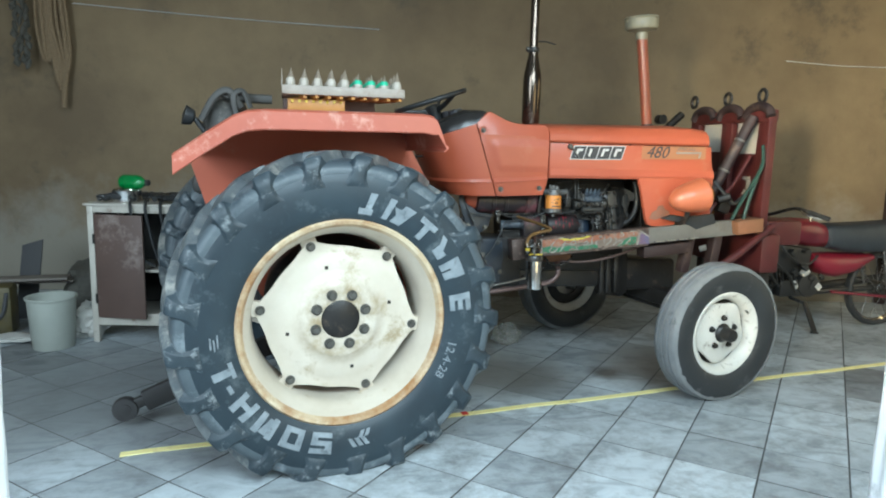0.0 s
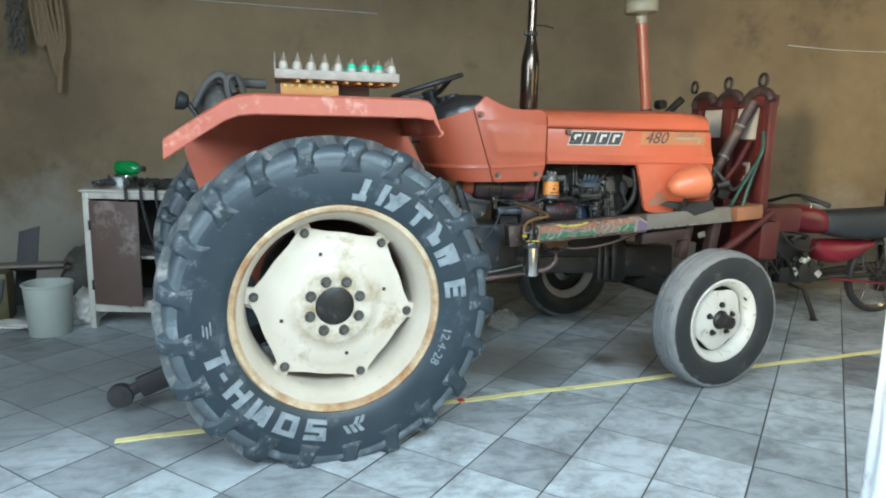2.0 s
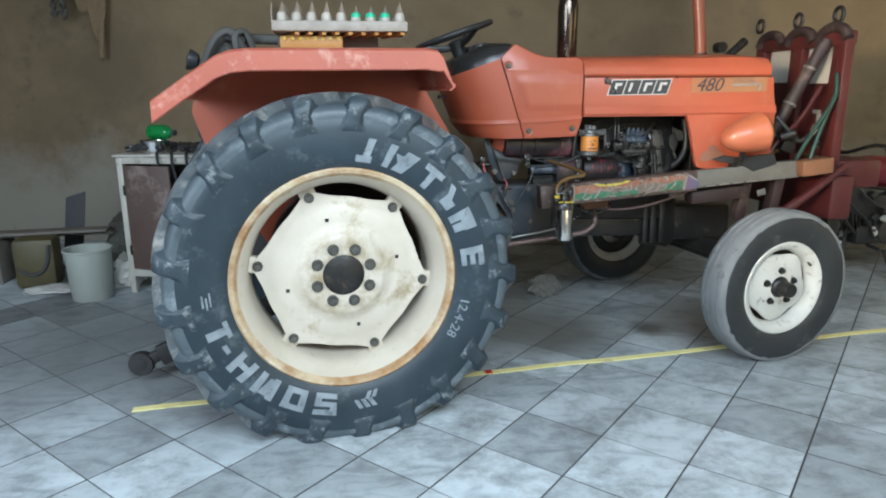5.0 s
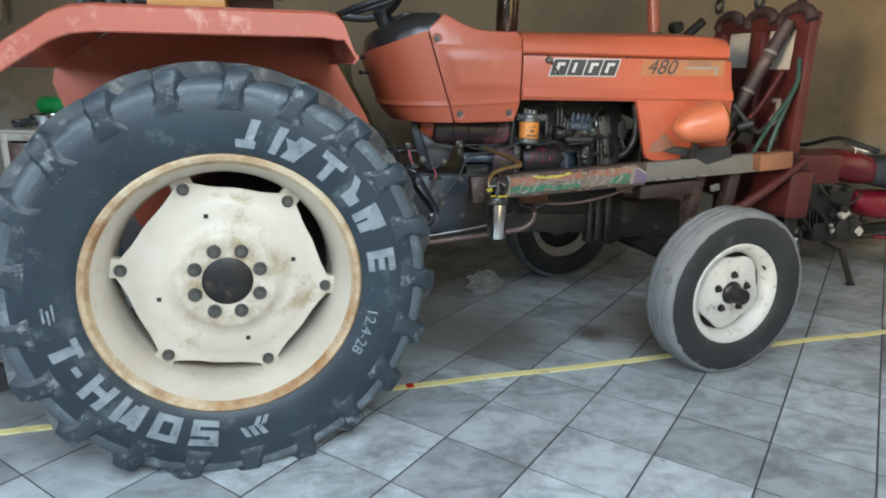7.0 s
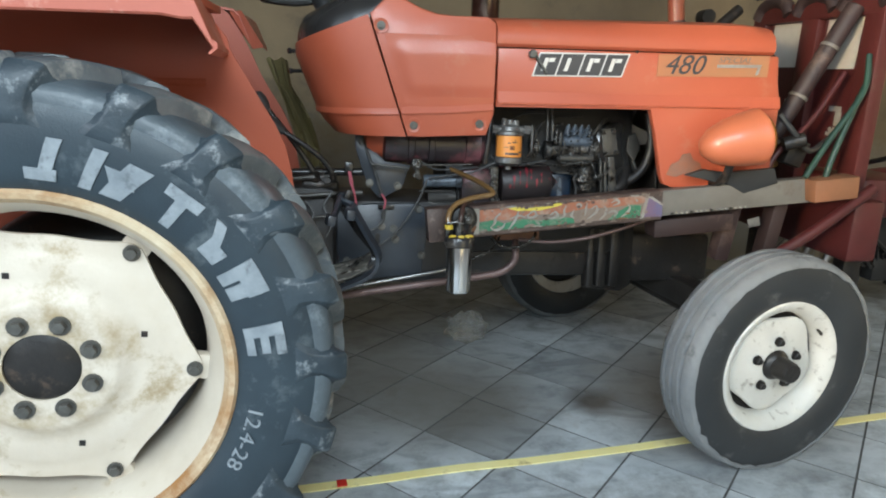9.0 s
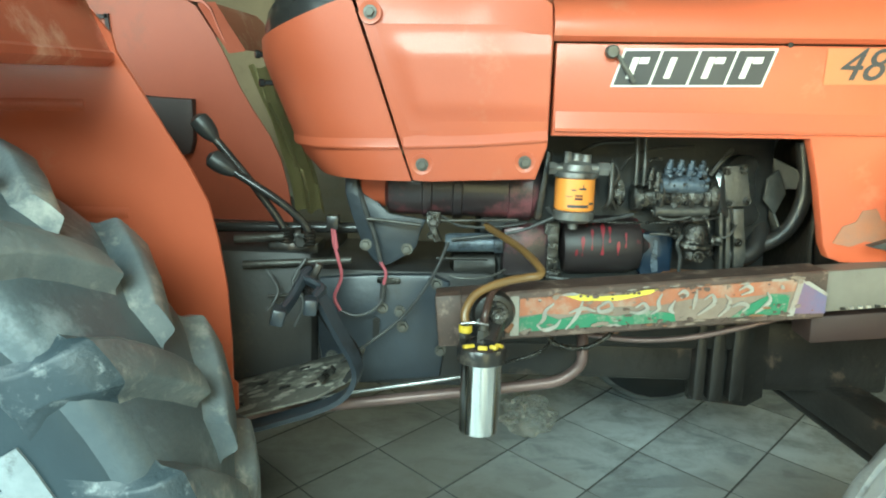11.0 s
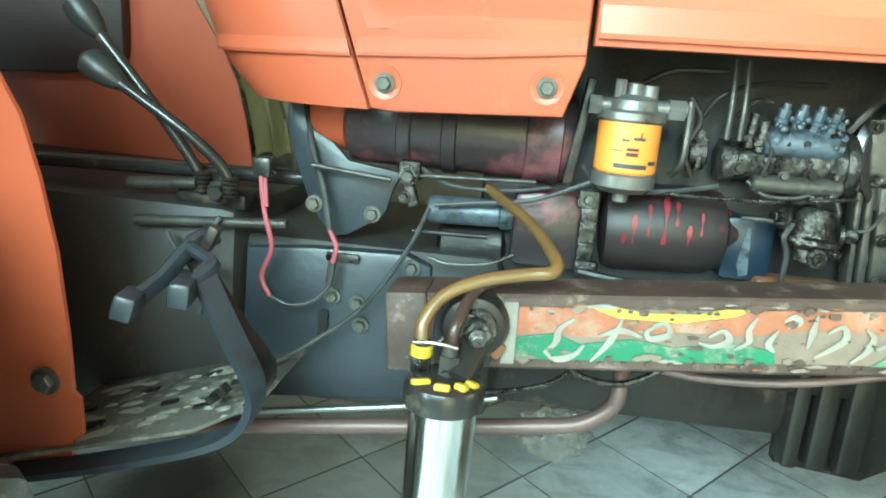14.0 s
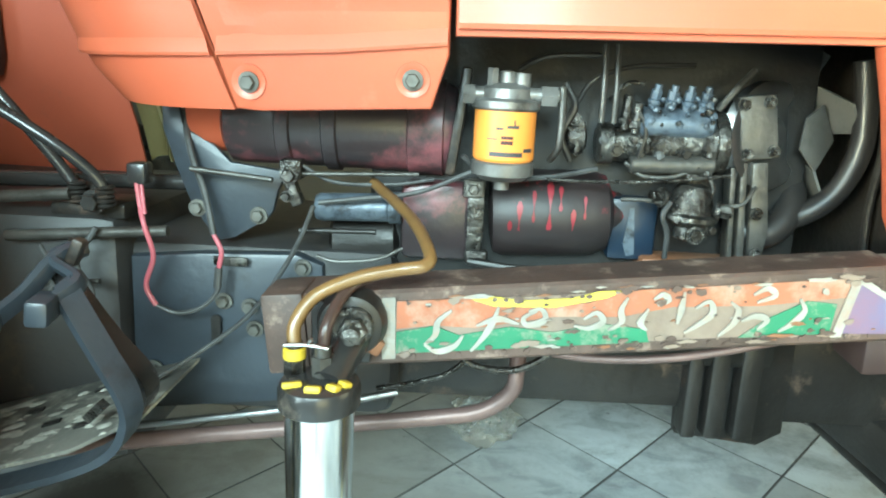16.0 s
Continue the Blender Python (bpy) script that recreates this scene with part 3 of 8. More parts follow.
def plate(bm, poly, lift, depth, bevel=0.0):
    """A sheet cut to the outline poly (2D), raised by lift(u, v, w) into 3D, w running from 0 to depth."""
    a = [bm.verts.new(lift(u, v, 0.0)) for u, v in poly]
    b = [bm.verts.new(lift(u, v, depth)) for u, v in poly]
    n = len(poly)
    fs = [bm.faces.new(a), bm.faces.new(b[::-1])]
    for i in range(n):
        j = (i + 1) % n
        fs.append(bm.faces.new((a[j], a[i], b[i], b[j])))
    bmesh.ops.recalc_face_normals(bm, faces=fs)
    if bevel:
        es = list({e for f in fs[:2] for e in f.edges})
        bmesh.ops.bevel(bm, geom=es, offset=bevel, segments=2, affect="EDGES", profile=0.5)
    return bm


def xz(y):
    return lambda u, v, w: Vector((u, y + w, v))


def hexbolt(bm, c, axis, r, h, washer=True):
    c, w = Vector(c), Vector(axis).normalized()
    if washer:
        cyl(bm, c, c + w * h * 0.25, r * 1.45, 14)
    cyl(bm, c + w * h * 0.25, c + w * h, r, 6, edge=r * 0.12)
    return bm


def part(name, bm, material, parent=None, label="", angle=38, kind=""):
    me = bpy.data.meshes.new(name)
    bmesh.ops.recalc_face_normals(bm, faces=bm.faces)
    bm.to_mesh(me)
    bm.free()
    me.materials.append(material if not isinstance(material, str) else M[material])
    for p in me.polygons:
        p.use_smooth = True
    me.set_sharp_from_angle(angle=radians(angle))
    ob = new(name, me)
    if parent is not None:
        ob.parent = parent
        ob.matrix_parent_inverse = parent.matrix_basis.inverted()
    if label or kind:
        tagged(ob, label, "", "", kind)
    return ob


def thing(name, label, category, group="", at=(0, 0, 0), kind=""):
    ob = new(name)
    ob.location = at
    ob.empty_display_size = 0.1
    return tagged(ob, label, category, group, kind)


def B():
    return bmesh.new()


def text_bm(words, size, place, shear=0.0, depth=0.002):
    """Words in the built-in font as a thin solid; place(x, y, z) puts them into the world."""
    cu = bpy.data.curves.new("words", "FONT")
    cu.body, cu.size, cu.extrude, cu.shear = words, size, depth / 2, shear
    cu.resolution_u = 3
    ob = new("words", cu)
    dg = bpy.context.evaluated_depsgraph_get()
    me = bpy.data.meshes.new_from_object(ob.evaluated_get(dg))
    bm = B()
    bm.from_mesh(me)
    for v in bm.verts:
        v.co = place(v.co.x, v.co.y, v.co.z)
    bpy.data.objects.remove(ob)
    bpy.data.curves.remove(cu)
    bpy.data.meshes.remove(me)
    return bm


# ---------------------------------------------------------------- the garage
WALL_A = radians(-11.6)
WD, WN = Vector((math.cos(WALL_A), math.sin(WALL_A), 0)), Vector((math.sin(WALL_A), -math.cos(WALL_A), 0))
W0 = Vector((3.0, 2.45, 0))
WDEG = -11.6


def wp(s, n, z=0.0):
    """A place by the back wall: s along it, n out from it, z up."""
    return W0 + WD * s + WN * n + Vector((0, 0, z))


def slab(name, s0, s1, n0, n1, z0, z1, material, label, bevel=0.0):
    bm = B()
    box(bm, wp((s0 + s1) / 2, (n0 + n1) / 2, (z0 + z1) / 2), (s1 - s0, n1 - n0, z1 - z0), rz=WDEG, bevel=bevel)
    return tagged(part(name, bm, material), label, "wall" if "wall" in name else name.split("_")[0], "", "structure")


LEFT, RIGHT, FRONT, TOP = -7.2, 2.75, 4.14, 3.1
slab("wall_back", LEFT - 0.2, RIGHT + 0.2, -0.2, 0.0, -0.1, TOP, "wall", "back wall of stained beige lime plaster")
slab("wall_side_far", LEFT - 0.2, LEFT, 0.0, FRONT, -0.1, TOP, "wall", "plain side wall of beige plaster")
bm = B()
for n0, n1, z0, z1 in ((0.0, 1.1, -0.1, TOP), (2.9, FRONT, -0.1, TOP), (1.1, 2.9, 2.3, TOP)):
    box(bm, wp(RIGHT + 0.1, (n0 + n1) / 2, (z0 + z1) / 2), (0.2, n1 - n0, z1 - z0), rz=WDEG)
tagged(part("wall_side_doorway", bm, "wall"), "side wall of beige plaster with an open doorway", "wall", "", "structure")
slab("ceiling", LEFT - 0.2, RIGHT + 0.2, -0.2, FRONT + 0.15, TOP, TOP + 0.15, "ceiling", "whitewashed concrete ceiling slab")
slab("beam_front", LEFT, RIGHT, FRONT - 0.12, FRONT + 0.12, TOP - 0.3, TOP - 0.004, "ceiling", "whitewashed beam over the open front")
slab("floor", LEFT, RIGHT, 0.0, 6.6, -0.08, -0.004, "grout", "dark grout bed under the floor tiles")
bm = B()
bmesh.ops.create_grid(bm, x_segments=8, y_segments=8, size=400.0, matrix=Matrix.Translation((0, -60, -0.1)))
tagged(part("ground", bm, "concrete"), "bare concrete yard reaching to the horizon", "ground", "", "structure")

# wooden door in the back wall
door = tagged(new("door_1"), "closed reddish-brown wooden door in the back wall", "door", "", "structure")
door.location = wp(1.92, 0.0)
bm = B()
box(bm, wp(2.25, 0.03, 1.02), (0.72, 0.04, 2.02), rz=WDEG, bevel=0.004)
leaf = part("door_leaf", bm, "loader_red", door)
for s in (2.08, 2.42):
    for z in (0.55, 1.5):
        bm = B()
        box(bm, wp(s, 0.055, z), (0.26, 0.014, 0.7), rz=WDEG, bevel=0.006)
        part("door_panel", bm, "loader_red", leaf)
for s in (1.86, 2.64):
    bm = B()
    box(bm, wp(s, 0.04, 1.05), (0.06, 0.08, 2.1), rz=WDEG, bevel=0.004)
    part("door_jamb", bm, "dark_hyd", door)


def column(x, y, r):
    """A white plaster column: round fluted shaft, uneven with old paint, under a turned capital."""
    base = thing("column", "white painted plaster column with worn fluted shaft", "column", "columns of the open front", (x, y, 0), "structure")
    bm = B()
    rings = []
    for i in range(91):
        z = 2.72 * i / 90
        ring = []
        for k in range(72):
            a = 2 * math.pi * k / 72
            q = r + 0.003 * math.cos(12 * a) + 0.004 * noise.noise(Vector((3 * math.cos(a), 3 * math.sin(a), 7 * z))) + 0.002 * noise.noise(Vector((9 * math.cos(a), 9 * math.sin(a), 22 * z)))
            ring.append(Vector((x + q * math.cos(a), y + q * math.sin(a), z)))
        rings.append(ring)
    ring_loft(bm, rings)
    part("shaft", bm, "column", base)
    bm = B()
    lathe(bm, [(r + 0.004, 2.68), (r + 0.025, 2.70), (r + 0.025, 2.73), (r + 0.045, 2.8)], (x, y, 0), (0, 0, 1), 32)
    part("capital", bm, "column", base)


column(1.121, -1.41, 0.072)
column(-0.865, -1.02, 0.081)

# ---------------------------------------------------------------- the tractor
YC = 0.965
tractor = thing("tractor", "old orange farm tractor with cream wheels parked on tiles", "tractor")


def mirror_y(y):
    return 2 * YC - y


# rear wheels -----------------------------------------------------------
HUB_Z = 0.585
TURN = radians(7.5)
SIDE = ((0.380, -0.118), (0.40, -0.136), (0.435, -0.150), (0.48, -0.158), (0.53, -0.156), (0.575, -0.149), (0.597, -0.128), (0.606, -0.07), (0.610, 0.0))


def sidewall(r):
    """How far the tyre's outer face stands off the tyre's middle at radius r."""
    for (r0, a0), (r1, a1) in zip(SIDE[:-2], SIDE[1:-1]):
        if r0 <= r <= r1:
            return a0 + (a1 - a0) * (r - r0) / (r1 - r0)
    return SIDE[0][1]


def settle(bm, zmin, centre):
    """Let the tyre stand flat on the floor and bulge a little there."""
    for v in bm.verts:
        w = v.co.z
        if w < zmin + 0.07:
            k = (zmin + 0.07 - w) / 0.12
            v.co.y = centre + (v.co.y - centre) * (1 + 0.10 * max(0.0, min(1.0, k)))
        if w < zmin:
            v.co.z = zmin + (w - zmin) * 0.02


def rear_wheel(y0, s, name_label, cx=0.0):
    """s = 1: outer face towards -y. y0: the middle of the tyre. The wheel stands at the tractor's slight turn."""
    ca, sa = math.cos(TURN), math.sin(TURN)
    out = Vector((s * sa, -s * ca, 0))

    def P(r, ang, a):
        u = r * math.cos(ang)
        return Vector((cx + u * ca - s * a * sa, y0 + u * sa + s * a * ca, HUB_Z + r * math.sin(ang)))

    # rim: flange, barrel and well, one turned body
    bm = B()
    prof = [(0.386, -0.138), (0.392, -0.132), (0.388, -0.122), (0.372, -0.112), (0.360, -0.085), (0.346, -0.06), (0.338, -0.02), (0.332, 0.03), (0.332, 0.10), (0.385, 0.13), (0.388, 0.137),
            (0.378, 0.137), (0.322, 0.102), (0.322, 0.03), (0.330, -0.02), (0.338, -0.06), (0.352, -0.088), (0.366, -0.117), (0.378, -0.136)]
    rings = [[P(r, 2 * math.pi * k / 72, a) for k in range(72)] for r, a in prof]
    ring_loft(bm, rings, loop=True)
    wheel = part("rear_wheel", bm, "cream", tractor, name_label)
    bm = B()
    prof = [(0.3885, -0.1415), (0.3955, -0.134), (0.3905, -0.121), (0.371, -0.1145), (0.366, -0.1195), (0.377, -0.1375)]
    ring_loft(bm, [[P(r, 2 * math.pi * k / 72, a) for k in range(72)] for r, a in prof], loop=True)
    part("rim_flange", bm, "rusty_cream", wheel, "cream rim flange with brown rust")
    # tyre
    bm = B()
    prof = list(SIDE) + [(r, -a) for r, a in SIDE[-2::-1]]
    rings = [[P(r, 2 * math.pi * k / 96, a) for k in range(96)] for r, a in prof]
    rings += [[P(0.372, 2 * math.pi * k / 96, a) for k in range(96)] for a in (0.10, -0.10)]
    ring_loft(bm, rings, loop=True)
    settle(bm, 0.004, y0)
    tyre = part("tyre", bm, "rubber", wheel, "dusty blue-black ribbed tractor tyre", 50)
    # tread bars: narrow ridges that bend over the shoulder and run out on the sidewall
    N = 21
    line = list(SIDE[3:])

    def skin(r_side):
        """Place and outward direction on the tyre's skin; r_side counts along the outline from the sidewall to the middle."""
        i = min(int(r_side), len(line) - 2)
        t = r_side - i
        (r0, a0), (r1, a1) = line[i], line[i + 1]
        k = math.hypot(r1 - r0, a1 - a0)
        return r0 + (r1 - r0) * t, a0 + (a1 - a0) * t, -(a1 - a0) / k * -1, -(r1 - r0) / k

    # place on the outline, turn, height, half width
    st = ((0.62, -0.012, -0.002, 0.034), (1.02, -0.008, 0.006, 0.028), (1.30, -0.004, 0.008, 0.023), (1.7, 0.003, 0.011, 0.021), (2.1, 0.012, 0.018, 0.024), (2.5, 0.022, 0.030, 0.029), (3.0, 0.034, 0.034, 0.033),
          (3.45, 0.062, 0.035, 0.031), (4.0, 0.107, 0.035, 0.028), (4.5, 0.157, 0.034, 0.026), (4.98, 0.207, 0.032, 0.023))
    normal = {}
    for u, *_ in st:
        r0, a0, _, _ = skin(max(u - 0.35, 0.0))
        r1, a1, _, _ = skin(min(u + 0.35, len(line) - 1.001))
        k = math.hypot(r1 - r0, a1 - a0)
        normal[u] = ((a1 - a0) / k, -(r1 - r0) / k)
    for k in range(N):
        for sd in (-1, 1):
            turn = 2 * math.pi * (k + (0.5 if sd > 0 else 0)) / N
            bar_end = None
            for rows, nm, mat in ((st[:7], "tread_bar", "shoulder"), (st[6:], "bar_crown", "lug")):
                bm = B()
                rings = []
                for u, da, h, hw in rows:
                    r, a, _, _ = skin(u)
                    nr, na = normal[u]
                    q = []
                    for g, f in ((-0.006, -1.80), (0.10 * h, -1.52), (0.26 * h, -1.26), (0.84 * h, -1.02), (0.95 * h, -0.93), (h, -0.78), (1.02 * h, 0.0), (h, 0.78), (0.95 * h, 0.93), (0.84 * h, 1.02), (0.26 * h, 1.26), (0.10 * h, 1.52), (-0.006, 1.80)):
                        rr = r + nr * g
                        wob = 0.0016 * noise.noise(Vector((k * 3.1 + u * 2.0, f * 2.0, sd)))
                        q.append(P(rr + wob, turn - da + f * hw / rr, -sd * (a + na * g)))
                    rings.append(q)
                ring_loft(bm, rings)
                settle(bm, 0.001, y0)
                bmesh.ops.recalc_face_normals(bm, faces=bm.faces)
                part(nm, bm, mat, wheel, "", 40)
    # dust on the running band between the bars
    bm = B()
    prof = [(0.556, -0.1515), (0.574, -0.1525), (0.590, -0.146), (0.600, -0.130), (0.607, -0.10), (0.611, -0.06), (0.613, 0.0), (0.611, 0.06), (0.607, 0.10), (0.600, 0.130), (0.590, 0.146), (0.574, 0.1525), (0.556, 0.1515), (0.585, 0.0)]
    ring_loft(bm, [[P(r, 2 * math.pi * k / 96, a) for k in range(96)] for r, a in prof], loop=True)
    settle(bm, 0.003, y0)
    part("running_band", bm, "band", wheel, "dusty blue-grey running band", 50)
    # disc with six corners
    bm = B()
    ph = radians(51)
    nseg = 96

    def edge_r(a):
        t = ((a - ph) / (math.pi / 3)) % 1.0
        d = abs(t - 0.5) * 2
        q = 0.281 / math.cos((1 - abs(1 - d)) * math.pi / 6)
        return min(q - 0.004 * math.sin(math.pi * d) ** 2, 0.3185 - 0.004 * max(0.0, (d - 0.9) / 0.1) * 0.5)

    prof = [(0.075, -0.058), (0.122, -0.058), (0.136, -0.060), (0.150, -0.054), (0.165, -0.040), (0.195, -0.034), (0.232, -0.034), (0.240, -0.030)]
    rings = [[P(r, 2 * math.pi * k / nseg, a) for k in range(nseg)] for r, a in prof]
    rings.append([P(0.5 * (0.24 + edge_r(2 * math.pi * k / nseg)), 2 * math.pi * k / nseg, -0.026) for k in range(nseg)])
    rings.append([P(edge_r(2 * math.pi * k / nseg), 2 * math.pi * k / nseg, -0.024) for k in range(nseg)])
    back = [[v - out * 0.010 for v in r] for r in rings[::-1]]
    ring_loft(bm, rings + back, loop=True)
    disc = part("wheel_disc", bm, "cream_disc", wheel, "stained cream six-cornered wheel disc")
    bm = B()
    c = P(0, 0, -0.064)
    lathe(bm, [(0.076, 0.0), (0.076, 0.008), (0.070, 0.012), (0.02, 0.013), (0.006, 0.016), (0.0001, 0.016)], c - out * 0.02, out, 32)
    part("hub_cover", bm, "iron", wheel, "dark oily hub cover")
    for k in range(8):
        a = radians(109.5 + 45 * k)
        bm = B()
        hexbolt(bm, P(0.1015, a, -0.0575), out, 0.0145, 0.02)
        part("wheel_nut", bm, "bolt", wheel)
    for k in range(6):
        a = ph + k * math.pi / 3
        bm = B()
        hexbolt(bm, P(0.300, a, -0.026), out, 0.0125, 0.016)
        part("rim_bolt", bm, "bolt", wheel)
        bm = B()
        q = P(0.315, a, -0.002)
        box(bm, q, (0.05, 0.03, 0.06), ry=-math.degrees(a), rz=math.degrees(TURN), bevel=0.004)
        part("rim_lug", bm, "cream", wheel)
    for k in range(4):
        a = radians(108 + 90 * k - 4)
        bm = B()
        box(bm, P(0.205, a, -0.0325), (0.013, 0.006, 0.013), ry=-math.degrees(a) + 20, rz=math.degrees(TURN))
        part("square_hole", bm, "iron", wheel)
    return wheel, tyre, P


# added dark drum, standing in for the shade in the gaps round the disc
bm = B()
lathe(bm, [(0.10, 0.0), (0.20, 0.02), (0.285, 0.05), (0.30, 0.07), (0.30, 0.22), (0.27, 0.24)], (0.0, 0.20, HUB_Z), (0, 1, 0), 40)
part("brake_housing", bm, "iron", tractor, "black drum added as shade behind the wheel")
near_wheel, near_tyre, NP = rear_wheel(0.045, 1, "near rear wheel with rusty cream rim", -0.012)


def tyre_mark(quads, r_lo, r_hi, name="tyre_lettering"):
    """Raised painted marks on the outer sidewall: quads of (angle in degrees, height 0..1)."""
    bm = B()
    for q in quads:
        fr, bk = [], []
        # cut each quad into strips so that it follows the bulge
        for i in range(5):
            t = i / 4
            for (a, h), (a2, h2) in (((q[0]), (q[3])), ((q[1]), (q[2]))):
                r = r_lo + (r_hi - r_lo) * (h + (h2 - h) * t)
                an = radians(a + (a2 - a) * t)
                fr.append(bm.verts.new(NP(r, an, sidewall(r) - 0.0035)))
                bk.append(bm.verts.new(NP(r, an, sidewall(r) + 0.004)))
        for i in range(4):
            p = 2 * i
            bm.faces.new((fr[p], fr[p + 1], fr[p + 3], fr[p + 2]))
            bm.faces.new((fr[p], fr[p + 2], bk[p + 2], bk[p]))
            bm.faces.new((fr[p + 1], bk[p + 1], bk[p + 3], fr[p + 3]))
        bm.faces.new((fr[0], bk[0], bk[1], fr[1]))
        bm.faces.new((fr[8], fr[9], bk[9], bk[8]))
    return part(name, bm, "tyre_paint", near_wheel, "worn white painted sidewall marks", 30)


def bar(a0, a1, h0=0.0, h1=1.0, lean=0.0):
    return ((a0 + lean, h0), (a1 + lean, h0), (a1, h1), (a0, h1))


# maker's marks as plain blocks along the upper right and the lower left of the sidewall
for quads in ([bar(79.5, 76.5, 0, 1, 2), bar(84, 77, 0.0, 0.28)], [bar(70.5, 67.5, 0, 1, 1.5), bar(67.5, 61.5, 0.35, 0.7, -2)], [bar(63, 57.5, 0, 0.95, 4)],
              [bar(54, 45, 0.72, 1), bar(51, 48, 0, 0.75)], [bar(41.5, 38.5, 0.5, 1, -3), bar(39, 33, 0.1, 0.55)], [bar(29.5, 26), bar(26.5, 20.5, 0.45, 1), bar(25, 21, 0, 0.45)],
              [bar(12, 8.8), bar(9, 3.5, 0.75, 1), bar(9, 4, 0.38, 0.6), bar(9, 3.5, 0, 0.22)]):
    tyre_mark(quads, 0.418, 0.500)
for quads in ([bar(-97, -107, 0.75, 1), bar(-97, -100, 0.4, 0.8), bar(-97, -107, 0.38, 0.6), bar(-104, -107, 0, 0.45), bar(-97, -107, 0, 0.22)],
              [bar(-111, -114), bar(-113, -119, 0.75, 1), bar(-113, -119, 0, 0.24), bar(-118, -121)], [bar(-125, -128), bar(-128, -132, 0.1, 0.9, 2), bar(-132, -135)],
              [bar(-139, -142, 0, 1, 1), bar(-141, -146, 0.3, 0.55), bar(-145, -148, 0, 1, -1)], [bar(-152, -156, 0.42, 0.62)], [bar(-160, -163.5), bar(-158, -166, 0, 0.2)]):
    tyre_mark(quads, 0.42, 0.498)
for quads in ([bar(-79, -81, 0.35, 0.75, -2), bar(-82, -84, 0.35, 0.75, -2), bar(-85, -87, 0.35, 0.75, -2), bar(-79, -81, 0.05, 0.35, 2), bar(-82, -84, 0.05, 0.35, 2)],
              [bar(186, 181, 0.70, 0.78), bar(187, 182, 0.55, 0.62), bar(186, 180, 0.40, 0.46)]):
    tyre_mark(quads, 0.42, 0.498, "tyre_mark")
bm = text_bm("12.4-28", 0.046, lambda x, y, z: NP(0.424 + y, radians(-12.5) - x * 1.12 / 0.44, sidewall(0.424 + y) - 0.0022 - z), depth=0.003)
part("tyre_size", bm, "tyre_paint", near_wheel, "painted tyre size", 30)
far_wheel, _, _ = rear_wheel(1.51, -1, "far rear wheel in the shade of the tractor", -0.268)


# front wheels ------------------------------------------------------------
FX, FZ = 1.955, 0.345


STEER = radians(9.5)


